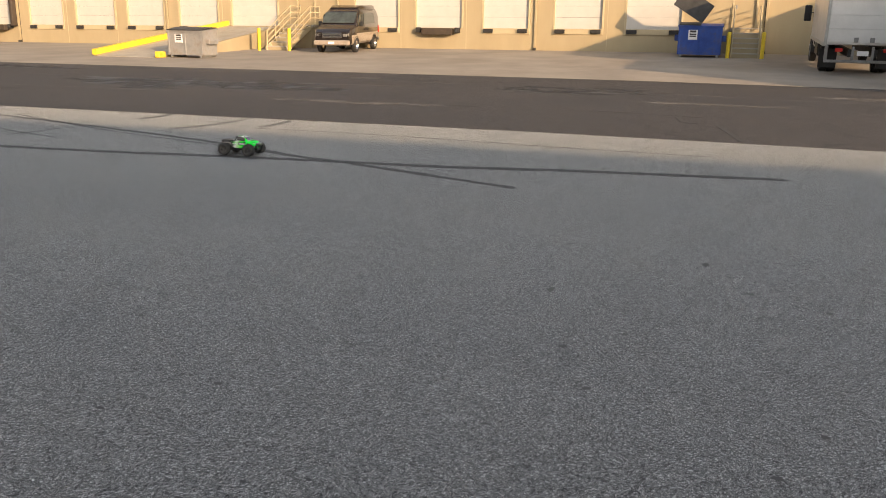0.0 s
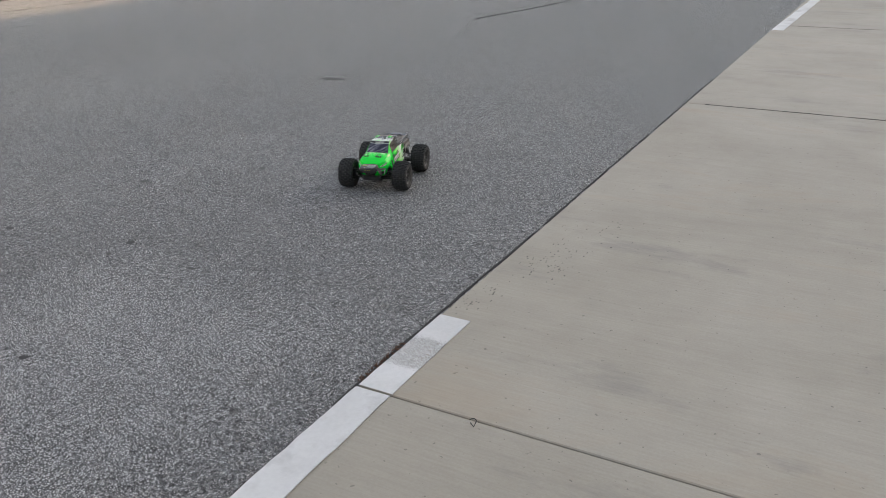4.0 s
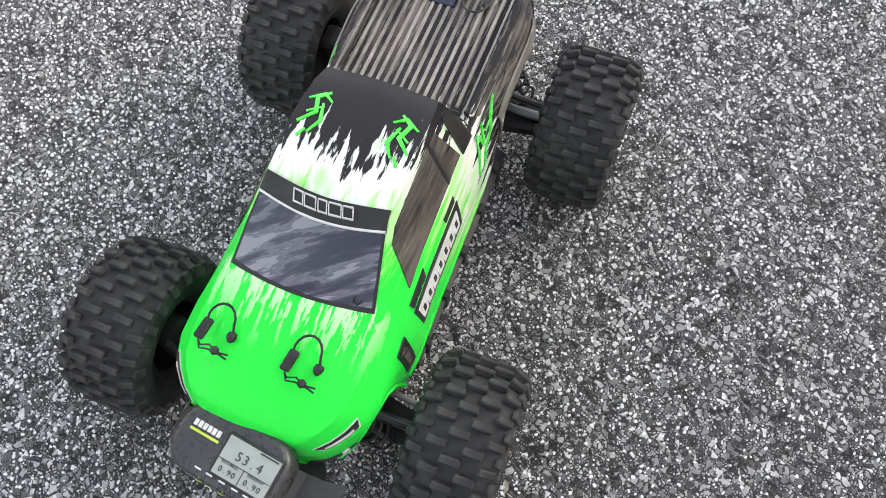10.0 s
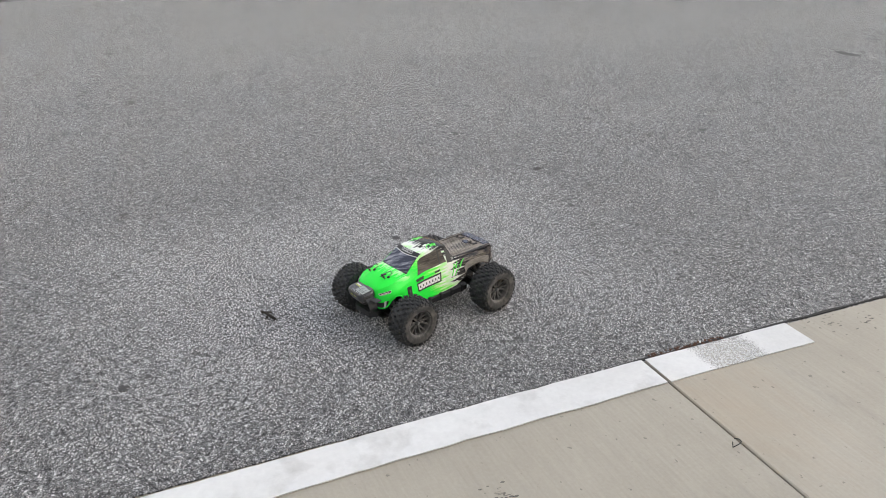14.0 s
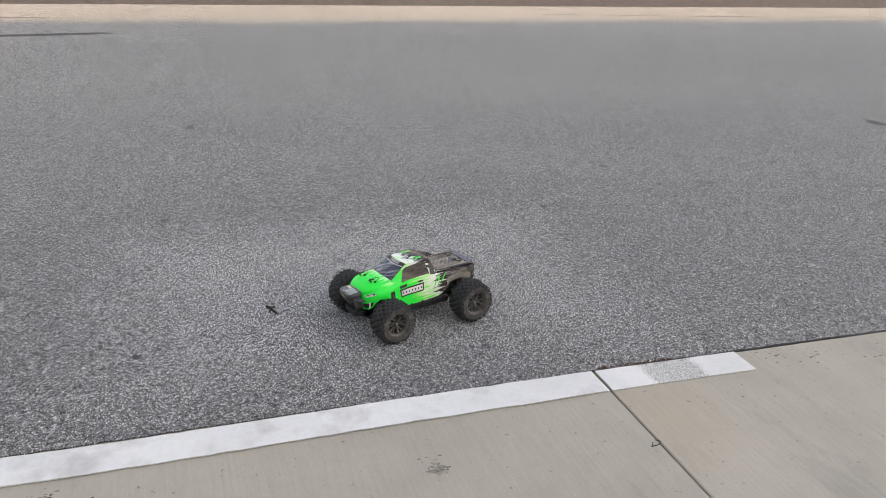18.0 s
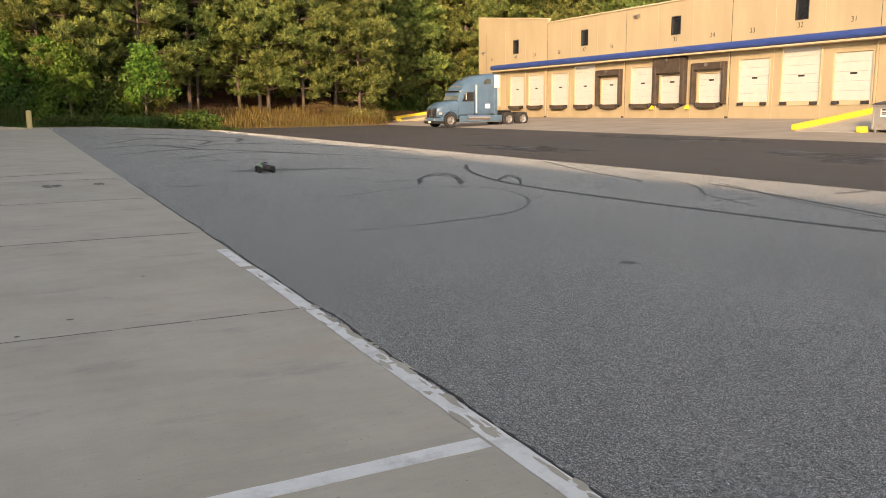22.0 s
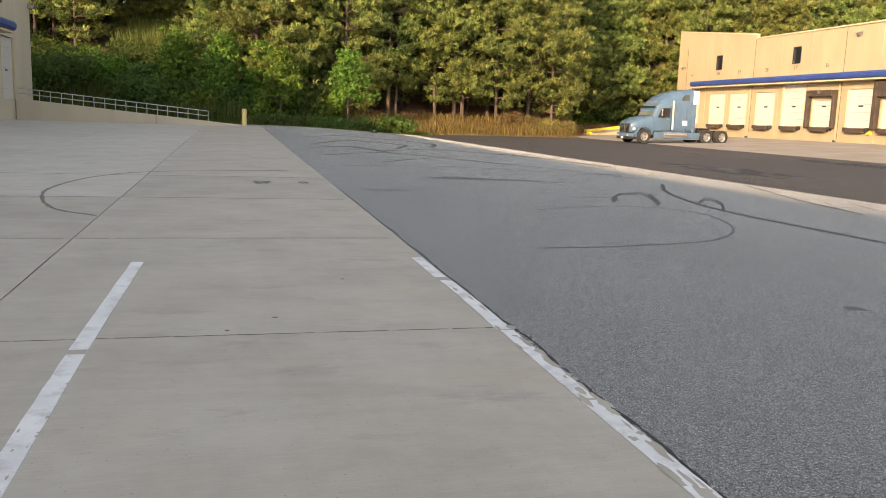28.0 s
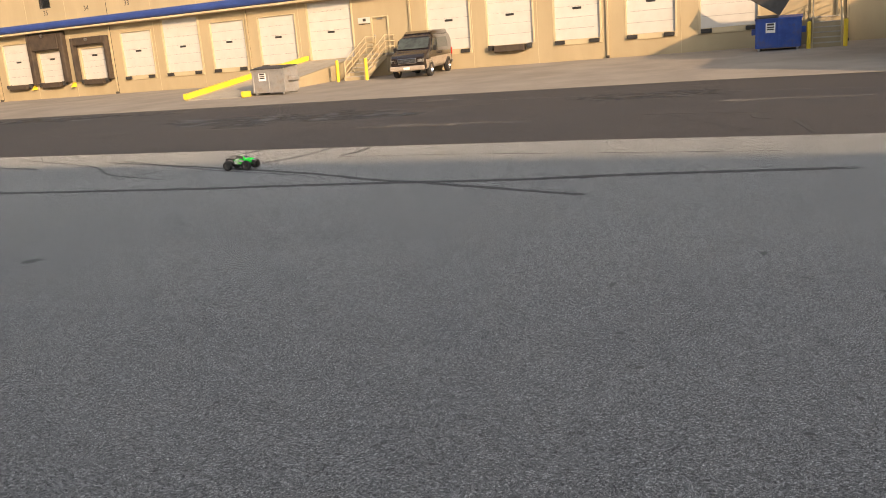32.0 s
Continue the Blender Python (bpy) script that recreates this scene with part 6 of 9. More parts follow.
        part("mudflap", Mesh().box(s * 0.95 - 0.3, s * 0.95 + 0.3, -0.82, -0.79, 0.18, 0.85), BLACK, t)
        part("tail_lamp", Mesh().box(s * 0.75 - 0.12, s * 0.75 + 0.12, back - 0.06, back, 0.82, 0.94, None, 0.01), REDLENS, t)
        part("under_post", Mesh().box(s * 1.15 - 0.05, s * 1.15 + 0.05, back - 0.1, back, 0.5, 1.04, None, 0.01), STEEL, t)
        part("fuel_tank", Mesh().box(s * 0.85 - 0.3, s * 0.85 + 0.3, 1.3, 2.6, 0.45, 0.95, None, 0.06), BLACK, t)
    part("under_bar", Mesh().box(-1.2, 1.2, back - 0.12, back - 0.02, 0.46, 0.55, None, 0.01), STEEL, t)
    for s in (-1, 1):
        part("under_bar_post", Mesh().box(s * 0.31 - 0.04, s * 0.31 + 0.04, back - 0.1, back - 0.02, 0.55, 1.0), STEEL, t)
    part("rear_plate", Mesh().box(-0.18, 0.18, back - 0.13, back - 0.12, 0.7, 0.86), PRINT_SIGN, t)
    return t


def trailer(m, label, length=8.6, mark=False, height=3.95):
    """A van trailer on its landing legs. Origin on the ground under its nose, local y toward the nose."""
    t = thing("semi_trailer", label, "trailer", m, "trailers")
    body = part("body", Mesh().box(-1.28, 1.28, -length, 0, 1.12, height, None, 0.03), TRAILER_SIDE, t)
    part("nose", Mesh().box(-1.26, 1.26, 0.0, 0.06, 1.14, height - 0.03, None, 0.04), WHITE_PAINT, body)
    for s in (-1, 1):
        part("bottom_rail", Mesh().box(s * 1.28 - 0.02, s * 1.28 + 0.03, -length, 0, 1.06, 1.2, None, 0.01), GALV, body)
        part("top_rail", Mesh().box(s * 1.28 - 0.02, s * 1.28 + 0.025, -length, 0, height - 0.12, height + 0.01, None, 0.01), GALV, body)
        part("leg", Mesh().box(s * 0.8 - 0.07, s * 0.8 + 0.07, -2.1, -1.95, 0.08, 1.1, None, 0.01), BLACK, t)
        part("leg_foot", Mesh().box(s * 0.8 - 0.16, s * 0.8 + 0.16, -2.18, -1.87, 0.0, 0.078, None, 0.01), BLACK, t)
        part("leg_brace", Mesh().cyl((s * 0.8, -2.02, 0.5), (s * 0.3, -2.4, 1.1), 0.03, None, 6), BLACK, t)
        road_wheel(t, s * 1.0, -length + 1.4, 0.5, 0.28, s, True, STEEL)
        if mark:
            part("shield_mark", Mesh().prism([(-3.3, 2.2), (-2.7, 2.2), (-2.6, 2.45), (-2.6, 2.95), (-3.4, 2.95), (-3.4, 2.45)], s * 1.3 - 0.015, s * 1.3 + 0.01, "x"), SHIELD, body, "brown shield mark with a gold band")
            part("shield_band", Mesh().box(s * 1.31 - 0.008, s * 1.31 + 0.008, -3.3, -2.7, 2.5, 2.66), YELLOW, body)
    if mark:
        part("nose_mark", Mesh().box(0.5, 0.9, 0.06, 0.075, 1.5, 2.0), SHIELD, body)
        part("nose_bar", Mesh().box(-0.9, -0.84, 0.06, 0.075, 1.5, 2.0), LETTER, body)
    return t


SHIELD = surface("brown_gold_mark", (0.1, 0.04, 0.012), (0.16, 0.07, 0.02), 3, 0.5)


def flatbed(m, label, length=9.5):
    t = thing("flatbed_trailer", label, "trailer", m)
    part("deck", Mesh().box(-1.25, 1.25, -length, 0, 1.22, 1.38, None, 0.02), RUSTY, t)
    part("main_beam", Mesh().box(-0.5, -0.36, -length, 0, 0.78, 1.21).box(0.36, 0.5, -length, 0, 0.78, 1.21), RUSTY, t)
    for k in range(13):
        for s in (-1, 1):
            part("stake_pocket", Mesh().box(s * 1.28 - 0.03, s * 1.28 + 0.03, -length + 0.3 + 0.74 * k, -length + 0.42 + 0.74 * k, 1.2, 1.36), STEEL, t)
    for s in (-1, 1):
        road_wheel(t, s * 1.0, -length + 1.2, 0.5, 0.28, s, True)
        road_wheel(t, s * 1.0, -length + 2.5, 0.5, 0.28, s, True)
    ld = thing("board_stack", "tan board stacks loaded on the flatbed trailer", "load", m)
    for k in range(3):
        part("board_bundle", Mesh().box(-1.1, 1.1, -length + 0.6 + 2.9 * k, -length + 3.4 + 2.9 * k, 1.385, 2.35, None, 0.02), CARTON, ld)
        part("strap", Mesh().box(-1.12, 1.12, -length + 1.95 + 2.9 * k, -length + 2.05 + 2.9 * k, 1.385, 2.36), BLACK, ld)
    return t


def car(m, name, label, lower, upper, van=True):
    """A passenger van or pickup. Origin midway between the axles on the ground, local y forward."""
    t = thing(name, label, "van" if van else "pickup", m)
    L = 2.65 if van else 2.75
    if van:
        secs = [section(1.7, 0.5, 1.0, 0.1, L), section(1.9, 0.38, 1.18, 0.14, L - 0.25), section(1.95, 0.36, 1.28, 0.15, L - 0.9), section(1.92, 0.36, 1.4, 0.18, L - 1.1), section(1.85, 0.36, 1.95, 0.25, L - 1.7), section(1.88, 0.36, 2.1, 0.3, L - 2.1, 0.05), section(1.88, 0.36, 2.12, 0.3, 0, 0.05), section(1.86, 0.36, 2.1, 0.3, -L + 0.3, 0.05), section(1.8, 0.5, 1.9, 0.25, -L)]
    else:
        secs = [section(1.7, 0.5, 1.0, 0.1, L), section(1.9, 0.42, 1.14, 0.14, L - 0.2), section(1.95, 0.4, 1.2, 0.15, L - 1.2), section(1.7, 0.4, 1.85, 0.25, L - 2.0), section(1.7, 0.4, 1.88, 0.25, 0), section(1.72, 0.4, 1.86, 0.2, -L + 0.5), section(1.8, 0.45, 1.75, 0.15, -L)]
    body = part("body", Mesh().loft(secs), upper, t)
    part("lower_body", Mesh().loft([[(x * 1.012, y, min(z, 0.86)) for x, y, z in s] for s in secs[1:-1]], True, True, False), lower, body)
    if van:
        part("windscreen", Mesh().prism([(L - 1.07, 1.42), (L - 1.62, 1.93), (L - 1.72, 1.93), (L - 1.2, 1.42)], -0.82, 0.82, "x"), GLASS, body)
        for s in (-1, 1):
            part("front_window", Mesh().prism([(L - 1.35, 1.35), (L - 2.2, 1.35), (L - 2.2, 1.85), (L - 1.7, 1.85)], s * 0.935 - 0.02, s * 0.935 + 0.02, "x"), GLASS, body)
            part("side_window", Mesh().prism([(L - 2.35, 1.35), (-L + 0.9, 1.35), (-L + 1.1, 1.86), (L - 2.35, 1.86)], s * 0.94 - 0.02, s * 0.94 + 0.015, "x"), GLASS, body)
    else:
        part("windscreen", Mesh().prism([(L - 1.2, 1.22), (L - 1.86, 1.78), (L - 1.98, 1.78), (L - 1.36, 1.22)], -0.76, 0.76, "x"), GLASS, body)
        for s in (-1, 1):
            part("side_window", Mesh().prism([(L - 1.75, 1.28), (-L + 0.35, 1.28), (-L + 0.45, 1.68), (L - 2.05, 1.68)], s * 0.9 - 0.02, s * 0.9 + 0.02, "x"), GLASS, body)
        part("rear_window", Mesh().box(-0.7, 0.7, -L - 0.015, -L + 0.02, 1.25, 1.66, None, 0.02), GLASS, body)
    part("bumper", Mesh().box(-0.92, 0.92, L - 0.05, L + 0.14, 0.38, 0.62, None, 0.05), CHROME if not van else lower, t)
    part("bumper", Mesh().box(-0.92, 0.92, -L - 0.14, -L + 0.05, 0.42, 0.66, None, 0.05), CHROME, t)
    part("grille", Mesh().box(-0.5, 0.5, L - 0.06, L + 0.03, 0.72, 0.98, None, 0.02), CHROME, body)
    for k in range(3):
        part("grille_bar", Mesh().box(-0.46, 0.46, L + 0.028, L + 0.036, 0.75 + 0.08 * k, 0.79 + 0.08 * k), BLACK, body)
    part("plate", Mesh().box(-0.16, 0.16, L + 0.135, L + 0.15, 0.44, 0.56), PRINT_SIGN, t)
    part("rear_plate", Mesh().box(-0.16, 0.16, -L - 0.15, -L - 0.135, 0.48, 0.6), PRINT_SIGN, t)
    for s in (-1, 1):
        part("headlamp", Mesh().box(s * 0.7 - 0.17, s * 0.7 + 0.17, L - 0.12, L + 0.0, 0.76, 0.96, None, 0.03), LAMPGLASS, body)
        part("tail_lamp", Mesh().box(s * 0.84 - 0.09, s * 0.84 + 0.09, -L - 0.03, -L + 0.06, 0.85, 1.25, None, 0.02), REDLENS, body)
        mirror = part("mirror", Mesh().box(s * 1.08 - 0.1, s * 1.08 + 0.1, L - 1.55, L - 1.45, 1.25, 1.5, None, 0.03), BLACK, t)
        part("mirror_arm", Mesh().cyl((s * 0.9, L - 1.5, 1.3), (s * 1.02, L - 1.5, 1.32), 0.02, None, 6), BLACK, mirror)
        for y in (L - 0.95, -L + 1.0):
            part("wheel_arch", Mesh().loft([[(s * a, y + 0.43 * math.cos(b) * f, 0.36 + 0.43 * math.sin(b) * f) for a, f in ((0.86, 0.93), (0.985, 0.93), (0.985, 1.04), (0.86, 1.04))] for b in (-0.1, 0.5, 1.0, 1.57, 2.1, 2.6, 3.24)]), BLACK, body)
            road_wheel(t, s * 0.88, y, 0.36, 0.24, s, False, CHROME)
    if van:
        part("stripe", Mesh().box(-0.985, -0.965, -L + 0.4, L - 1.0, 0.86, 0.93).box(0.965, 0.985, -L + 0.4, L - 1.0, 0.86, 0.93), VAN_LIGHT, body)
        part("roof_cap", Mesh().loft([section(1.5, 2.0, 2.16, 0.08, L - 2.1), section(1.7, 2.0, 2.27, 0.12, L - 2.6), section(1.7, 2.0, 2.27, 0.12, -L + 0.6), section(1.5, 2.0, 2.14, 0.08, -L + 0.2)]), upper, body)
    return t


def stood(x, y, rz, dz=0.0, scale=1.0):
    """A pose on the paving, leaning with its slope."""
    z = slope_z(x, y)
    gx_, gy_ = (slope_z(x + 1.5, y) - slope_z(x - 1.5, y)) / 3, (slope_z(x, y + 1.5) - slope_z(x, y - 1.5)) / 3
    up = Vector((-gx_, -gy_, 1)).normalized()
    lean = Vector((0, 0, 1)).rotation_difference(up).to_matrix().to_4x4()
    return Matrix.Translation((x, y, z + dz)) @ lean @ pose(0, 0, 0, 0, 0, rz)


semi(stood(26.0, 56.6, 94), BLUE_PAINT, "pale blue sleeper semi tractor parked without a trailer", -5.75, 0.38)
semi(stood(26.2, -22.8, 101), RED_PAINT, "glossy red sleeper semi tractor coupled to a flatbed", -5.2, 0.1, False)
semi(stood(21.9, -77.65, 92), WHITE_PAINT, "white sleeper semi tractor coupled to a pale trailer", -5.2, 0.2)
flatbed(stood(31.2, -21.7, 101, 0.0), "rusty flatbed trailer with steel wheels", 10.2)
box_truck(stood(33.0, -2.2, -91), "white box truck backed out with its rear doors shut", 7.0, 4.0)
box_truck(stood(24.6, -6.15, -87), "white box truck with a roll-up rear door and steel bumper", 7.4, 4.1)
box_truck(stood(40.6, -16.9, 96), "white stake-body truck with rusty slatted sides", 7.4, 3.6, "stake")
box_truck(stood(41.0, -6.6, 92), "white box truck parked nose out at a dock", 7.0, 3.9)
car(stood(39.6, 21.0, 97), "passenger_van", "dark brown conversion van with champagne lower panels and raised roof", VAN_LIGHT, VAN_DARK, True)
car(stood(39.9, -14.3, -86), "pickup_truck", "bronze pickup with a canopy and chrome rear bumper", TAN_PAINT, TAN_PAINT, False)
trailer(stood(33.3, -51.2, 90), "grey parked trailer with a brown and gold shield mark", 8.8, True)
trailer(stood(32.9, -55.2, 90), "grey trailer parked nose out beside another", 8.8, True)
trailer(stood(29.6, -68.5, 90), "long grey trailer backed to the dock", 12.5)
trailer(stood(28.6, -72.5, 90), "long grey trailer backed to the dock", 12.5)
trailer(stood(26.2, -77.5, 92), "long pale trailer with a white nose", 13.5)


# ---- trees, bushes and grass ----
def leafage(name, dark, light, spread=0.35):
    m, nt, b = tree_of(name)
    geo = nt.nodes.new("ShaderNodeNewGeometry")
    info = nt.nodes.new("ShaderNodeObjectInfo")
    col = ramp(nt, geo.outputs["Random Per Island"], [(0.0, dark), (0.6, tuple((a + c) / 2 for a, c in zip(dark, light))), (1.0, light)])
    hsv = node(nt, "HueSaturation")
    nt.links.new(col, hsv.inputs["Color"])
    nt.links.new(calc(nt, "ADD", calc(nt, "MULTIPLY", info.outputs["Random"], spread), 1 - spread / 2), hsv.inputs["Value"])
    nt.links.new(calc(nt, "ADD", calc(nt, "MULTIPLY", info.outputs["Random"], 0.05), 0.475), hsv.inputs["Hue"])
    nt.links.new(hsv.outputs[0], b.inputs["Base Color"])
    b.inputs["Roughness"].default_value = 0.7
    b.inputs["Specular IOR Level"].default_value = 0.2
    tr = nt.nodes.new("ShaderNodeBsdfTranslucent")
    nt.links.new(hsv.outputs[0], tr.inputs[0])
    mx = nt.nodes.new("ShaderNodeMixShader")
    mx.inputs[0].default_value = 0.5
    out = nt.nodes["Material Output"]
    nt.links.new(b.outputs[0], mx.inputs[1])
    nt.links.new(tr.outputs[0], mx.inputs[2])
    nt.links.new(mx.outputs[0], out.inputs[0])
    return m


PINE = leafage("pine_needles", (0.097, 0.138, 0.042), (0.365, 0.41, 0.115))
BROAD = leafage("broad_leaves", (0.07, 0.14, 0.02), (0.2, 0.28, 0.045))
SHRUB = leafage("shrub_leaves", (0.045, 0.085, 0.02), (0.12, 0.17, 0.04))
GRASS = leafage("tall_grass", (0.075, 0.095, 0.022), (0.17, 0.185, 0.045))
DRY = leafage("dry_grass", (0.13, 0.11, 0.04), (0.27, 0.215, 0.09))
DEADWOOD = surface("bleached_dead_wood", (0.2, 0.165, 0.13), (0.32, 0.27, 0.21), 2.0, 0.9, 0, 18, 0.5, 0.02, (1, 1, 0.2))
BARK = surface("pine_bark", (0.055, 0.04, 0.03), (0.13, 0.096, 0.072), 2.0, 0.95, 0, 18, 0.7, 0.03, (1, 1, 0.25))


def leaves(blobs, rnd, blade, per):
    """Clumps of leaf sprays: scales laid round each blob of (centre, radius), some standing out of it; one island each."""
    v, f = [], []
    for c, r in blobs:
        c = Vector(c)
        for _ in range(per):
            d = Vector((rnd.gauss(0, 1), rnd.gauss(0, 1), rnd.gauss(0.15, 0.8))).normalized()
            p = c + d * r * rnd.uniform(0.7, 1.0)
            w = Vector((rnd.uniform(-1, 1), rnd.uniform(-1, 1), rnd.uniform(-1, 1)))
            a = d.cross(w).normalized() + d * rnd.uniform(-0.15, 0.75)
            s = a.cross(d).normalized()
            ln, wd = blade[0] * rnd.uniform(0.7, 1.3), blade[1] * rnd.uniform(0.7, 1.3)
            n = len(v)
            v += [tuple(p - s * wd - a * ln * 0.3), tuple(p + s * wd - a * ln * 0.3), tuple(p + a * ln * 0.7)]
            f.append((n, n + 1, n + 2))
    return v, f


def tufts(blobs, rnd, per, wide):
    """Pine tufts: a brush of needle sprays from one point, up and away from the trunk, for each (centre, radius, outward direction)."""
    v, f = [], []
    for c, r, out in blobs:
        axis = (out * rnd.uniform(0.4, 1.0) + Vector((rnd.gauss(0, 0.3), rnd.gauss(0, 0.3), rnd.uniform(0.5, 1.1)))).normalized()
        root = len(v)
        v.append(tuple(c - axis * r * 0.35))
        for _ in range(per):
            d = (Vector((rnd.gauss(0, 1), rnd.gauss(0, 1), rnd.gauss(0, 1))).normalized() + axis * 0.75).normalized()
            s = d.cross(Vector((rnd.uniform(-1, 1), rnd.uniform(-1, 1), rnd.uniform(-1, 1)))).normalized() * r * rnd.uniform(0.6, 1.25) * wide
            p, n = c + d * r * rnd.uniform(0.6, 1.05), len(v)
            v += [tuple(p + s - d * r * 0.2), tuple(p - s * 0.4)]
            f.append((root, n, n + 1))
    return v, f


def leaf_mesh(name, blobs, rnd, blade, per, material):
    v, f = leaves(blobs, rnd, blade, per)
    me = bpy.data.meshes.new(name)
    me.from_pydata(v, [], f)
    me.materials.append(material)
    return me


def pine(seed, h, low, wide, per=15, blade=0.17):
    """A pine: tapered bent trunk, whorls of limbs, brushes of needles towards their ends."""
    rnd = random.Random(seed)
    t = thing("pine_tree", "tall pine with dense olive-green needle clumps in evening sun", "tree", None, "pine wood")
    bend = (rnd.uniform(-0.5, 0.5), rnd.uniform(-0.5, 0.5))
    at = lambda z: Vector((bend[0] * (z / h) ** 2, bend[1] * (z / h) ** 2, z))  # noqa: E731
    stem = Mesh().loft([[tuple(at(h * k / 8 - (0.6 if k == 0 else 0)) + Vector((math.cos(a), math.sin(a), 0)) * (0.145 * (1 - k / 8.6) * h / 18)) for a in (2 * math.pi * i / 9 for i in range(9))] for k in range(9)])
    limbs, blobs = stem, []
    z = h * low
    while z < h * 0.985:
        f = (z - h * low) / (h * (1 - low))
        reach = wide * (1 - f) ** 0.7 * rnd.uniform(0.6, 1.2) * (0.55 + 0.45 * min(1, f * 5)) + 0.4
        for k in range(rnd.randint(4, 6)):
            a = rnd.uniform(0, 2 * math.pi)
            out = Vector((math.cos(a), math.sin(a), rnd.uniform(-0.08, 0.35)))
            p, q = at(z), at(z) + out * reach * rnd.uniform(0.7, 1.1)
            limbs.cyl(p, q, 0.05 * (1 - f) + 0.015, 0.012, 3, False)
            n = max(4, int(reach * (7.4 if per > 12 else 2.8)))
            for j in range(n):
                g = 0.4 + 0.62 * (j + rnd.random()) / n
                c = p.lerp(q, g) + Vector((rnd.gauss(0, 0.28), rnd.gauss(0, 0.28), rnd.gauss(0.05, 0.16)))
                blobs.append((c, rnd.uniform(0.24, 0.4) if per > 12 else rnd.uniform(0.32, 0.52), out))
        z += rnd.uniform(0.45, 0.8)
    part("trunk", limbs, BARK, t)
    v, f = tufts(blobs, rnd, per, blade)
    me = bpy.data.meshes.new("crown")
    me.from_pydata(v, [], f)
    me.materials.append(PINE)
    part("crown", me, PINE, t)
    return t


def broadleaf(seed, h, wide, material=None, label="young broadleaf tree with bright green leaves at the wood's edge"):
    rnd = random.Random(seed)
    t = thing("broadleaf_tree", label, "tree", None, "young trees")
    stem = Mesh().loft([[(math.cos(a) * 0.09 * (1 - k / 7), math.sin(a) * 0.09 * (1 - k / 7), h * 0.9 * k / 6 - (0.3 if k == 0 else 0)) for a in (2 * math.pi * i / 8 for i in range(8))] for k in range(7)])
    limbs, blobs = stem, []
    for k in range(46):
        z = h * (0.25 + 0.72 * k / 46)
        a = k * 2.4 + rnd.uniform(-0.4, 0.4)
        reach = wide * (1.05 - k / 46) ** 0.7 * rnd.uniform(0.5, 1.15)
        q = Vector((math.cos(a) * reach, math.sin(a) * reach, z + reach * 0.35))
        limbs.cyl((0, 0, z), q, 0.03, 0.008, 5, False)
        for g in (0.5, 0.75, 1.0):
            blobs.append((Vector((0, 0, z)).lerp(q, g) + Vector((rnd.gauss(0, 0.2), rnd.gauss(0, 0.2), 0)), rnd.uniform(0.25, 0.5)))
    part("trunk", limbs, BARK, t)
    part("crown", leaf_mesh("crown", blobs, rnd, (0.22, 0.09), 18, material or BROAD), material or BROAD, t)
    return t


def bush(seed, w, h, material, label, blade=(0.16, 0.06), per=26, name="bush"):
    rnd = random.Random(seed)
    t = thing(name, label, "bush", None, "bushes")
    blobs = [(Vector((rnd.gauss(0, w * 0.3), rnd.gauss(0, w * 0.3), h * rnd.uniform(0.15, 0.85))), rnd.uniform(0.2, 0.38) * h) for _ in range(int(30 * w))]
    stems = Mesh()
    for c, _ in blobs[::4]:
        stems.cyl((c.x * 0.3, c.y * 0.3, -0.2), c, 0.02, 0.006, 4, False)
    part("stems", stems, BARK, t)
    part("foliage", leaf_mesh("foliage", blobs, rnd, blade, per, material), material, t)
    return t


rnd = random.Random(21)
pines = [pine(100 + k, h, low, wide) for k, (h, low, wide) in enumerate([(19, 0.09, 3.5), (21, 0.09, 3.7), (16, 0.06, 3.4), (22, 0.12, 3.6), (18, 0.08, 3.7), (13, 0.05, 3.0)])]
pines += [pine(120 + k, h, low, wide, 12, 0.2) for k, (h, low, wide) in enumerate([(20, 0.2, 3.6), (17, 0.12, 3.4)])]
sites = []
for row in range(5):
    y0 = 66.0 + 4.6 * row
    x = -72.0 + 1.7 * (row % 2)
    while x < 62:
        px, py = x + rnd.uniform(-1.2, 1.2), y0 + rnd.uniform(-1.5, 1.5) + wood_edge(x) - 59.0
        if not (px > 40 and py < 86) and not (px < -8 and row < 3) and not (-11.5 < px < -2.5 and py < 92):
            sites.append((px, py, row))
        x += (1.9, 2.4, 3.2, 3.7, 4.2)[row]
for k in range(20):
    sites.append((-24 + 2.1 * (k % 10) + rnd.uniform(-0.6, 0.6), 92.5 + 4 * (k // 10) + rnd.uniform(-1, 1), 1))
for k in range(54):
    sites.append((45 + 4.4 * (k % 18) + rnd.uniform(-1, 1), 97 + 7 * (k // 18) + rnd.uniform(-2, 2), 2))
for k in range(46):
    sites.append((-34 + 2.6 * (k % 46) + rnd.uniform(-0.9, 0.9), 103 + rnd.uniform(-3, 4) + 0.04 * k, 3))
for k in range(30):
    sites.append((38 + 4.2 * k + rnd.uniform(-1, 1), 124 + rnd.uniform(-2, 2), 3))
for k in range(20):
    sites.append((-70 + 6.6 * k + rnd.uniform(-1.5, 1.5), -128 + rnd.uniform(-4, 4), 2))
# low pines out of sight behind the west warehouse, added to shade the bank
for k, (x, y) in enumerate([(-18.6, 62.6), (-21, 61), (-23.5, 63), (-26, 61.2), (-29, 63), (-32, 61), (-20.4, 66.8), (-24, 67.5), (-28, 67)]):
    copy_thing(pines[5], pose(x, y, earth_z(x, y) - 0.1, 0, 0, 67 * k) @ Matrix.Scale(0.64, 4))
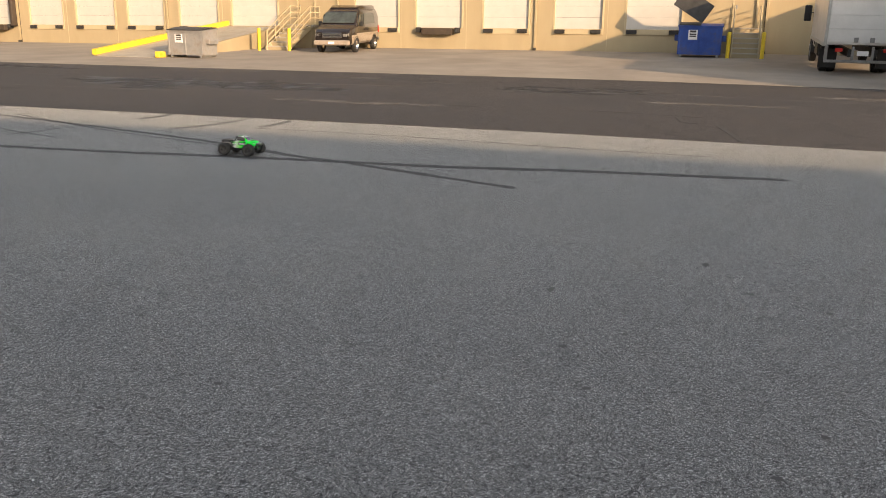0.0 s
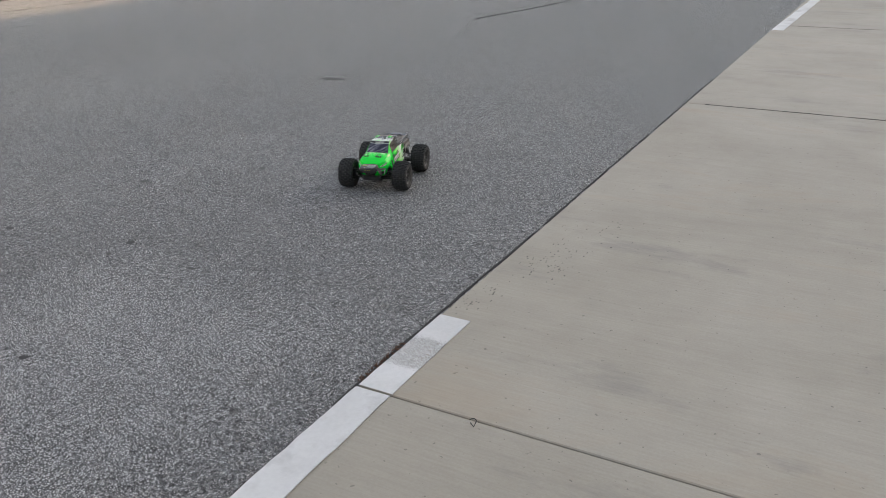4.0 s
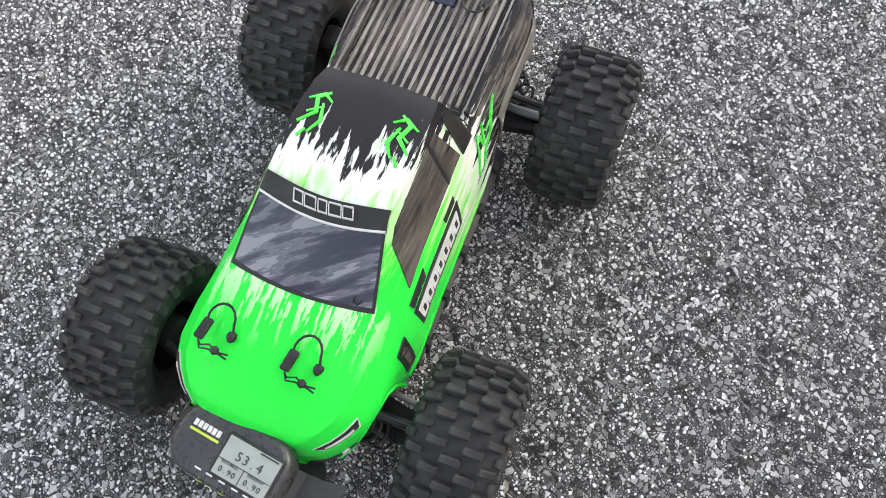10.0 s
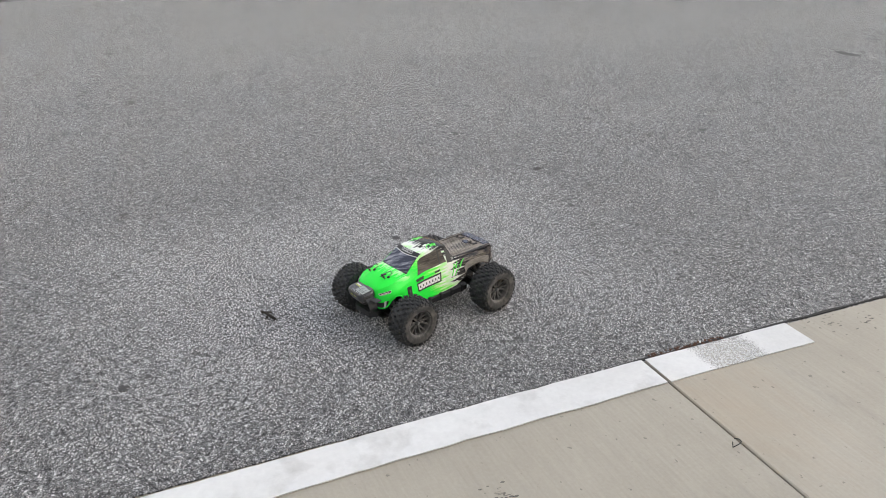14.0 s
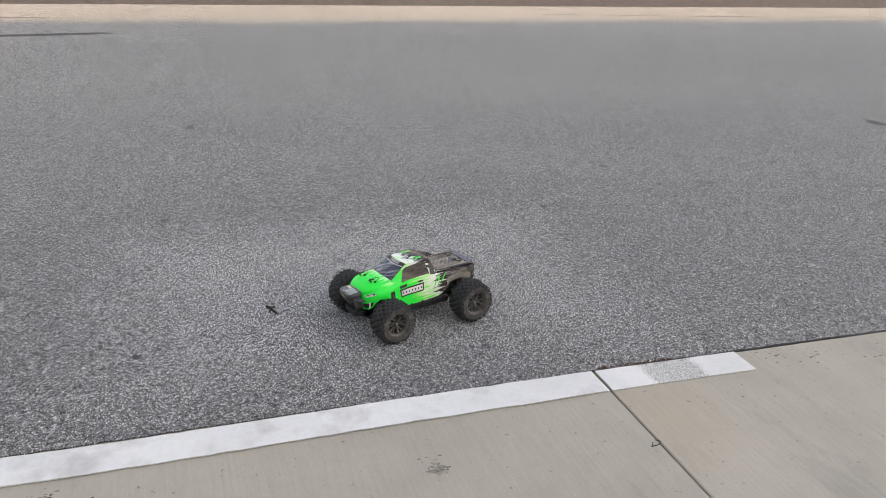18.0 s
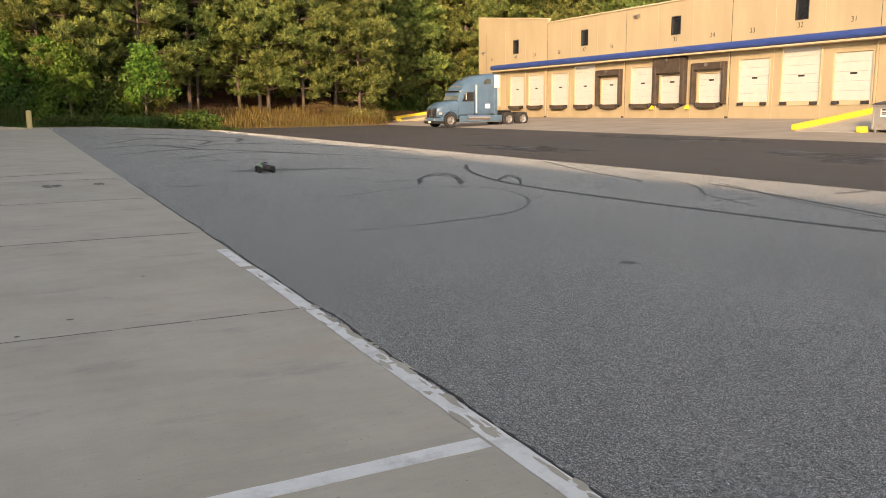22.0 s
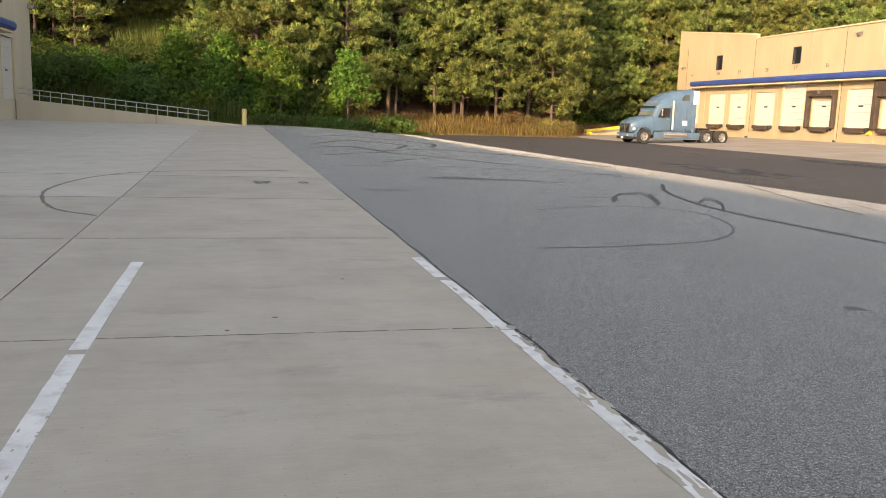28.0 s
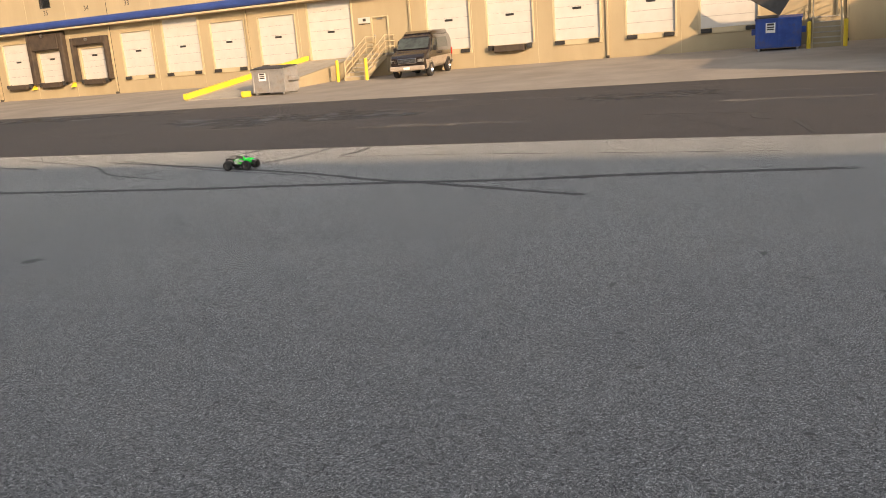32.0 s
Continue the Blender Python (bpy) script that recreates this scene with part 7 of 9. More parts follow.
for k, (x, y, row) in enumerate(sites):
    src = pines[6 + k % 2] if row > 2 else pines[(k * 5 + row) % 6] if row or rnd.random() < 0.3 else pines[((2, 5, 0), (3, 1, 4))[x > 11][k % 3]]
    s = rnd.uniform(0.82, 1.12)
    m = pose(x, y, earth_z(x, y), rnd.uniform(-2, 2), rnd.uniform(-2, 2), rnd.uniform(0, 360))
    if x > 44:
        m = m @ Matrix.Scale(1.3, 4)
    if k < 8:
        pines[k].matrix_basis = m
    else:
        copy_thing(src, m)
dead = thing("dead_pine", "bare grey dead pine trunk standing in the wood", "tree", pose(33.0, 90.0, earth_z(33, 90)))
part("trunk", Mesh().loft([[(math.cos(a) * 0.16 * (1 - k / 9) + 0.2 * (k / 8) ** 2, math.sin(a) * 0.16 * (1 - k / 9), 19.0 * k / 8 - 0.5) for a in (2 * math.pi * i / 8 for i in range(8))] for k in range(9)]), DEADWOOD, dead)
for k in range(9):
    z, a = 7 + 1.2 * k, 2.1 * k
    part("snag", Mesh().cyl((0.1, 0, z), (0.1 + math.cos(a) * 0.9, math.sin(a) * 0.9, z + 0.2), 0.03, 0.01, 5), DEADWOOD, dead)
young = [broadleaf(7, 5.0, 1.55), broadleaf(8, 5.4, 1.85)]
for k, (x, y, s) in enumerate([(1.6, 62.3, 0), (6.3, 62.3, 1), (-5.5, 66, 1), (-2.4, 64.6, 1), (0.3, 65.2, 0), (-0.9, 68.5, 1), (2.2, 68.8, 1)]):
    m = pose(x, y, earth_z(x, y) - 0.05, 0, 0, 70 * k)
    if k < 2:
        young[k].matrix_basis = m
    else:
        copy_thing(young[s], m)
hedge = bush(31, 1.2, 0.75, SHRUB, "low clipped green shrub along the kerb", (0.1, 0.045), 34, "hedge_shrub")
shrub = bush(33, 1.1, 0.8, leafage("sunny_shrub_leaves", (0.05, 0.095, 0.02), (0.14, 0.19, 0.04)), "round leafy shrub catching the sun by the kerb", (0.11, 0.05), 34, "hedge_shrub")
for k in range(12):
    x = 0.4 + 0.85 * k
    m = pose(x, 59.6 + 0.25 * math.sin(k * 1.7), earth_z(x, 59.6) - 0.02, 0, 0, 57 * k)
    if k == 0:
        hedge.matrix_basis = m
    elif k == 8:
        shrub.matrix_basis = m @ Matrix.Scale(1.25, 4)
    else:
        copy_thing(shrub if k > 8 else hedge, m @ Matrix.Scale(1.25 if k > 8 else 1.1, 4))
thicket = bush(41, 2.6, 2.6, SHRUB, "dark overgrown thicket on the bank", (0.26, 0.09), 30, "thicket")
thicket2 = bush(42, 2.4, 2.2, BROAD, "leafy green thicket catching the light", (0.26, 0.09), 30, "thicket")
n = 0
for k in range(64):
    x, y = rnd.uniform(-46, -4), rnd.uniform(62, 82)
    m = pose(x, y, earth_z(x, y) - 0.1, 0, 0, rnd.uniform(0, 360))
    src = (thicket, thicket2)[0 if rnd.random() < 0.6 else 1]
    if n < 2:
        (thicket, thicket2)[n].matrix_basis = m
    else:
        copy_thing(src, m)
    n += 1
for k in range(8):
    x = -5.5 + 1.5 * k
    y = 63.6 + rnd.uniform(0, 2.4)
    copy_thing((thicket, thicket2, thicket)[k % 3], pose(x, y, earth_z(x, y) - 0.7, 0, 0, 41 * k))
for k in range(9, 13):
    x = 12 + 2.5 * k
    y = wood_edge(x) + 3 + rnd.uniform(0, 3.5)
    copy_thing((thicket, thicket2)[k % 2], pose(x, y + 4, earth_z(x, y + 4) - 0.9, 0, 0, 50 * k))
for k in range(40):
    copy_thing((thicket, thicket2)[k % 2], pose(-40 + 2.6 * k, -112 + rnd.uniform(-3, 3), earth_z(-20, -118) - 0.1, 0, 0, 63 * k))


brush = bush(47, 1.7, 1.5, leafage("dry_brush", (0.16, 0.125, 0.045), (0.36, 0.29, 0.11)), "tangled dry brush heaped on the bank", (0.34, 0.03), 26, "brush_heap")
MOUND = [(24.2, 2.6), (25.6, 3.4), (26.6, 2.2), (27.6, 4.0), (28.4, 2.4), (29.6, 3.6), (22.6, 3.6), (20.8, 4.2), (30.6, 2.0), (26.0, 5.2)]
for k, (x, off) in enumerate(MOUND):
    y = wood_edge(x) + off
    m = pose(x, y, earth_z(x, y) - 0.1, 0, 0, 71 * k) @ Matrix.Scale(0.75 + 0.12 * (k % 4), 4)
    if k:
        copy_thing(brush, m)
    else:
        brush.matrix_basis = m


def grass_patch(name, label, x0, x1, y0, y1, count, blade, material, seed, follow=False):
    g = random.Random(seed)
    v, f = [], []
    for _ in range(count):
        x, y = g.uniform(x0, x1), g.uniform(y0, y1)
        if follow:
            y = wood_edge(x) + y0 + (y1 - y0) * g.random() ** 1.6
        z = earth_z(x, y) - 0.03
        a, ln = g.uniform(0, 6.28), blade[0] * g.uniform(0.5, 1.3)
        dx, dy = math.cos(a) * blade[1], math.sin(a) * blade[1]
        bx, by = g.gauss(0, 0.18) * ln, g.gauss(0, 0.18) * ln
        n = len(v)
        v += [(x - dx, y - dy, z), (x + dx, y + dy, z), (x + bx * 0.5 + dx * 0.7, y + by * 0.5 + dy * 0.7, z + ln * 0.6), (x + bx, y + by, z + ln), (x + bx * 0.5 - dx * 0.7, y + by * 0.5 - dy * 0.7, z + ln * 0.6)]
        f.append((n, n + 1, n + 2, n + 3, n + 4))
    me = bpy.data.meshes.new(name)
    me.from_pydata(v, [], f)
    me.materials.append(material)
    tagged(part(name, me, material), label, "grass", kind="stuff")


grass_patch("tall_grass", "tall yellow-green grass high on the bank", -11.0, -2.8, 77, 91, 5000, (2.8, 0.10), GRASS, 1)
grass_patch("bank_weeds", "rough green weeds on the lower bank", -44, -1, 59.5, 74, 16000, (1.1, 0.035), SHRUB, 2)
grass_patch("dry_verge", "dry straw-coloured grass along the wood's edge", 9, 42, -0.4, 6.0, 8000, (0.26, 0.022), DRY, 3, True)
WEEDS = leafage("sunlit_weeds", (0.12, 0.085, 0.03), (0.3, 0.21, 0.075))
grass_patch("bank_grass", "sunlit yellow-green weeds on the low bank below the pines", 7, 33, 0.8, 8.0, 5000, (0.6, 0.035), WEEDS, 5, True)
grass_patch("green_verge", "short green grass at the foot of the wood", -12, 12, 58.6, 62, 9000, (0.25, 0.018), SHRUB, 4)


# ---- radio-controlled monster truck ----
def truck_paint():
    """Neon green nose that breaks up in drips through white into a dark streaked tail."""
    m, nt, b = tree_of("green_white_black_shell_paint")
    tc = nt.nodes.new("ShaderNodeTexCoord")
    sep = nt.nodes.new("ShaderNodeSeparateXYZ")
    nt.links.new(tc.outputs["Object"], sep.inputs[0])
    x, y, z = sep.outputs["X"], sep.outputs["Y"], sep.outputs["Z"]
    drip = noise_of(nt, 110.0, 4, 0.62, (1.5, 0.13, 1.5))
    wash = noise_of(nt, 30.0, 3, 0.5, (1.0, 0.5, 1.0))
    blotch = noise_of(nt, 34.0, 5, 0.7, (1.2, 0.5, 1.2))
    g = calc(nt, "ADD", y, calc(nt, "MULTIPLY", calc(nt, "SUBTRACT", drip, 0.5), 0.2))
    g = calc(nt, "ADD", g, calc(nt, "MULTIPLY", calc(nt, "MAXIMUM", calc(nt, "SUBTRACT", z, 0.158), 0.0), -1.5))
    g = calc(nt, "ADD", g, calc(nt, "MULTIPLY", calc(nt, "MAXIMUM", calc(nt, "SUBTRACT", 0.15, z), 0.0), 0.25))
    t = calc(nt, "DIVIDE", calc(nt, "ADD", g, 0.24), 0.43, True)
    green, white, dark = (0.0, 0.84, 0.07), (0.80, 0.83, 0.76), (0.02, 0.02, 0.025)
    col = ramp(nt, t, [(0.0, dark), (0.415, (0.03, 0.029, 0.031)), (0.43, white), (0.505, white), (0.56, (0.5, 0.83, 0.36)), (0.615, (0.14, 0.85, 0.11)), (0.68, green), (1.0, green)])
    tint = ramp(nt, wash, [(0.5, (0, 0, 0)), (0.62, (0.75, 0.75, 0.75))])
    zone = ramp(nt, t, [(0.43, (0, 0, 0)), (0.46, (1, 1, 1)), (0.53, (1, 1, 1)), (0.58, (0, 0, 0))])
    col = mix(nt, mix(nt, 1.0, tint, zone, "MULTIPLY"), col, (0.33, 0.84, 0.22))
    near = ramp(nt, y, [(0.095, (0, 0, 0)), (0.1, (1, 1, 1)), (0.108, (0.8, 0.8, 0.8)), (0.15, (0, 0, 0))])
    top = ramp(nt, calc(nt, "MULTIPLY", calc(nt, "SUBTRACT", z, 0.146), 60.0, True), [(0.0, (0, 0, 0)), (1.0, (1, 1, 1))])
    far = calc(nt, "MULTIPLY", calc(nt, "SUBTRACT", y, 0.1), 2.0)
    runs = ramp(nt, calc(nt, "SUBTRACT", noise_of(nt, 120.0, 5, 0.66, (1.5, 0.2, 0.2)), far), [(0.462, (0, 0, 0)), (0.478, (0.95, 0.95, 0.95))])
    col = mix(nt, mix(nt, 1.0, mix(nt, 1.0, near, runs, "MULTIPLY"), top, "MULTIPLY"), col, (0.66, 0.88, 0.58))
    mp = node(nt, "MapRange")
    mp.inputs["From Min"].default_value, mp.inputs["From Max"].default_value = -0.055, -0.1
    nt.links.new(y, mp.inputs["Value"])
    scratch = ramp(nt, noise_of(nt, 130.0, 4, 0.7, (1.0, 0.1, 1.0)), [(0.52, (0, 0, 0)), (0.6, (0.7, 0.7, 0.7))])
    col = mix(nt, mix(nt, 1.0, mp.outputs[0], scratch, "MULTIPLY"), col, (0.28, 0.255, 0.225))
    mud = ramp(nt, blotch, [(0.48, (0, 0, 0)), (0.62, (0.65, 0.65, 0.65))])
    col = mix(nt, mix(nt, 1.0, mp.outputs[0], mud, "MULTIPLY"), col, (0.13, 0.11, 0.09))
    nt.links.new(col, b.inputs["Base Color"])
    b.inputs["Roughness"].default_value = 0.26
    b.inputs["Specular IOR Level"].default_value = 0.12
    b.inputs["Coat Weight"].default_value = 0.06
    b.inputs["Coat Roughness"].default_value = 0.06
    bump(nt, b, blotch, 0.03, 0.001)
    return m


SHELL = truck_paint()
def streaked_glass():
    """Smoked plastic screen, its reflections painted on as pale streaks running askew."""
    m, nt, b = tree_of("streaked_screen")
    tc = nt.nodes.new("ShaderNodeTexCoord")
    turn = nt.nodes.new("ShaderNodeMapping")
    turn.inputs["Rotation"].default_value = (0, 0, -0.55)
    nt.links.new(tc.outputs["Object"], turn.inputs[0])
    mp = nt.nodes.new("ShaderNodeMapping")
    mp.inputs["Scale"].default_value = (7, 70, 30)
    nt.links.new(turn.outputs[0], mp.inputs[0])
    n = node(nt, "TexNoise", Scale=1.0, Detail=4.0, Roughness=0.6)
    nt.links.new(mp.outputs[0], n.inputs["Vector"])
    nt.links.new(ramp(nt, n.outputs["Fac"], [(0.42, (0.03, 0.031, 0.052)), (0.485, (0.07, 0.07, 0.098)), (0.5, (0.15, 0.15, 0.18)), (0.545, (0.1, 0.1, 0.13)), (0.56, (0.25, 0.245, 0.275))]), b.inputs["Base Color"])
    b.inputs["Roughness"].default_value = 0.12
    return m


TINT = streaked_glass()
# the lighter brown in this mottling paints reflections onto the smoked plastic
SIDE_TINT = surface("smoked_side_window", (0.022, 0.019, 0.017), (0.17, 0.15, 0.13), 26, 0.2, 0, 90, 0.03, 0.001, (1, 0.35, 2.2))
TYRE = surface("dusty_toy_tyre", (0.017, 0.017, 0.017), (0.044, 0.044, 0.043), 40, 0.8, 0, 300, 0.3, 0.001, dirt=(0.1, 0.096, 0.09), dirt_scale=18, dirt_amount=0.6)
SIDEWALL = surface("dusty_toy_sidewall", (0.035, 0.034, 0.032), (0.085, 0.081, 0.075), 45, 0.85, 0, 300, 0.3, 0.001, dirt=(0.15, 0.14, 0.125), dirt_scale=22, dirt_amount=0.7)
NYLON = surface("black_nylon", (0.008, 0.008, 0.008), (0.02, 0.02, 0.02), 60, 0.5, 0, 250, 0.15, 0.0006, dirt=(0.05, 0.046, 0.041), dirt_scale=30, dirt_amount=0.4)
BED_RIB = surface("worn_pale_rib", (0.12, 0.108, 0.094), (0.36, 0.33, 0.29), 60, 0.45, 0, 200, 0.1, 0.0006, (1, 0.25, 1))
BED_BLUE = surface("blue_black_gloss_print", (0.012, 0.014, 0.032), (0.03, 0.034, 0.065), 50, 0.25, 0, 150, 0.04, 0.0005)
SPLASH = surface("green_splash_print", (0.02, 0.72, 0.04), (0.12, 0.82, 0.12), 90, 0.3, 0, 150, 0.02, 0.0004)
RIM = surface("black_rim_plastic", (0.01, 0.01, 0.01), (0.024, 0.024, 0.023), 50, 0.5, 0, 200, 0.1, 0.0006)
SPOKE = surface("scuffed_spoke_plastic", (0.055, 0.053, 0.05), (0.13, 0.123, 0.113), 50, 0.38, 0, 200, 0.1, 0.0006)
GPS_CASE = surface("grey_device_case", (0.033, 0.034, 0.035), (0.055, 0.056, 0.056), 40, 0.3, 0, 300, 0.08, 0.0004)
GPS_DARK = surface("black_device_rubber", (0.018, 0.018, 0.018), (0.035, 0.035, 0.035), 60, 0.55)
LCD = surface("grey_lcd", (0.33, 0.36, 0.33), (0.38, 0.41, 0.38), 30, 0.16, 0, 50, 0.0)
LCD_INK = surface("lcd_digits", (0.03, 0.035, 0.035), (0.05, 0.055, 0.055), 30, 0.4)
PRINT = surface("white_print", (0.66, 0.66, 0.64), (0.74, 0.74, 0.72), 60, 0.5)
LIME = surface("lime_print", (0.5, 0.6, 0.05), (0.6, 0.68, 0.1), 60, 0.5)
TAIL = surface("red_brown_tail_print", (0.05, 0.03, 0.025), (0.12, 0.085, 0.07), 60, 0.3)

# stations along the shell: y, bottom z, bottom half-width, belt z, belt half-width, top z, top half-width
STATIONS = [(0.1975, 0.095, 0.022, 0.113, 0.026, 0.126, 0.02), (0.1955, 0.087, 0.034, 0.118, 0.038, 0.1335, 0.03), (0.191, 0.084, 0.044, 0.122, 0.048, 0.139, 0.038), (0.1835, 0.084, 0.053, 0.126, 0.057, 0.1435, 0.046), (0.174, 0.092, 0.06, 0.129, 0.0645, 0.147, 0.0525), (0.165, 0.108, 0.066, 0.132, 0.069, 0.1495, 0.0565),
            (0.152, 0.118, 0.07, 0.135, 0.0715, 0.152, 0.0585), (0.138, 0.116, 0.0715, 0.137, 0.0715, 0.1545, 0.0585), (0.127, 0.102, 0.0725, 0.139, 0.071, 0.1565, 0.0575), (0.119, 0.081, 0.0762, 0.14, 0.07, 0.158, 0.0565), (0.102, 0.074, 0.0785, 0.142, 0.0685, 0.1602, 0.0545), (0.076, 0.074, 0.0775, 0.146, 0.067, 0.18, 0.05),
            (0.05, 0.075, 0.0765, 0.149, 0.066, 0.198, 0.045), (0.004, 0.076, 0.076, 0.151, 0.065, 0.205, 0.045), (-0.03, 0.078, 0.076, 0.153, 0.064, 0.2035, 0.044), (-0.046, 0.079, 0.076, 0.15, 0.064, 0.1985, 0.042), (-0.064, 0.081, 0.0755, 0.151, 0.063, 0.156, 0.055), (-0.092, 0.092, 0.0734, 0.151, 0.0635, 0.155, 0.056),
            (-0.107, 0.113, 0.0705, 0.151, 0.0645, 0.155, 0.056), (-0.14, 0.123, 0.0715, 0.151, 0.065, 0.155, 0.056), (-0.169, 0.118, 0.0715, 0.151, 0.0645, 0.155, 0.055), (-0.186, 0.106, 0.069, 0.15, 0.0625, 0.154, 0.054), (-0.2, 0.102, 0.065, 0.148, 0.06, 0.152, 0.052), (-0.216, 0.104, 0.057, 0.144, 0.054, 0.148, 0.046)]


def shell_at(y):
    for a, b in zip(STATIONS, STATIONS[1:]):
        if b[0] <= y <= a[0]:
            f = (a[0] - y) / (a[0] - b[0])
            return [p + (q - p) * f for p, q in zip(a, b)]
    return list(STATIONS[0] if y > 0 else STATIONS[-1])


def shell_point(y, k, side, off=0.0):
    """A point of the shell. k runs 0 at the bottom edge, 1 at the belt line, 2 at the roof's or deck's edge, 3 on the middle line."""
    _, zb, wb, zm, wm, zt, wt = shell_at(y)
    if k <= 1:
        bulge = 0.0035 * math.sin(math.pi * k)
        w, z = wb + (wm - wb) * k + bulge, zb + (zm - zb) * k
        return (side * (w + off), y, z)
    if k <= 2:
        f = k - 1
        return (side * (wm + (wt - wm) * f + off * 0.8), y, zm + (zt - zm) * f + off * 0.6)
    f = k - 2
    rise = 0.0024 * max(0.0, min(1.0, (f - 0.24) / 0.07)) * max(0.0, min(1.0, (y - 0.1) / 0.012, (0.186 - y) / 0.02))      # the raised middle of the bonnet
    return (side * wt * (1 - f), y, zt + 0.004 * math.sin(0.5 * math.pi * f) + rise + off)


def on_top(x, y, off=0.0):
    """A point on the roof, bonnet or deck."""
    wt = shell_at(y)[6]
    return shell_point(y, 3 - min(abs(x) / wt, 1.0), 1 if x > 0 else -1, off)


def stroke(pts, w, off, put):
    """A brush stroke, thin at both ends, laid on the shell through put(u, v, off)."""
    m, n = Mesh(), len(pts)
    v = []
    for lift in (off, off - 0.0015):
        for i, (a, b) in enumerate(pts):
            p, q = pts[max(i - 1, 0)], pts[min(i + 1, n - 1)]
            d = Vector((q[0] - p[0], q[1] - p[1])).normalized()
            h = w * (0.25 if i in (0, n - 1) else 0.5)
            v += [put(a - d.y * h, b + d.x * h, lift), put(a + d.y * h, b - d.x * h, lift)]
    f = [(2 * i, 2 * i + 1, 2 * i + 3, 2 * i + 2) for i in range(n - 1)] + [(2 * n + 2 * i, 2 * n + 2 * i + 2, 2 * n + 2 * i + 3, 2 * n + 2 * i + 1) for i in range(n - 1)]
    f += [(2 * i, 2 * i + 2, 2 * n + 2 * i + 2, 2 * n + 2 * i) for i in range(n - 1)] + [(2 * i + 1, 2 * n + 2 * i + 1, 2 * n + 2 * i + 3, 2 * i + 3) for i in range(n - 1)]
    return m.add(v, f)


def shell_patch(y0, y1, k0, k1, off, ny=6, nk=4, sides=(-1, 1), skew=0.0, bow=0.0):
    """A skin lying on the shell between two stations and two heights. skew slants its front and back ends."""
    m = Mesh()
    for s in sides:
        pts = []
        for lift in (off, off - 0.0016):
            for i in range(ny + 1):
                for j in range(nk + 1):
                    k = k0 + (k1 - k0) * j / nk
                    y = y0 + (y1 - y0) * i / ny + skew * j / nk * (1 - 2 * i / ny) + bow * math.sin(0.5 * math.pi * j / nk)
                    pts.append(shell_point(y, k, s, lift))
        w, n = nk + 1, (ny + 1) * (nk + 1)
        f = [(i * w + j, i * w + j + 1, (i + 1) * w + j + 1, (i + 1) * w + j) for i in range(ny) for j in range(nk)]
        f += [tuple(q + n for q in reversed(p)) for p in f]
        rim = list(range(w)) + [i * w + nk for i in range(1, ny + 1)] + [ny * w + j for j in range(nk - 1, -1, -1)] + [i * w for i in range(ny - 1, 0, -1)]
        f += [(rim[i], rim[(i + 1) % len(rim)], rim[(i + 1) % len(rim)] + n, rim[i] + n) for i in range(len(rim))]
        m.add(pts, f, None, True)
    return m


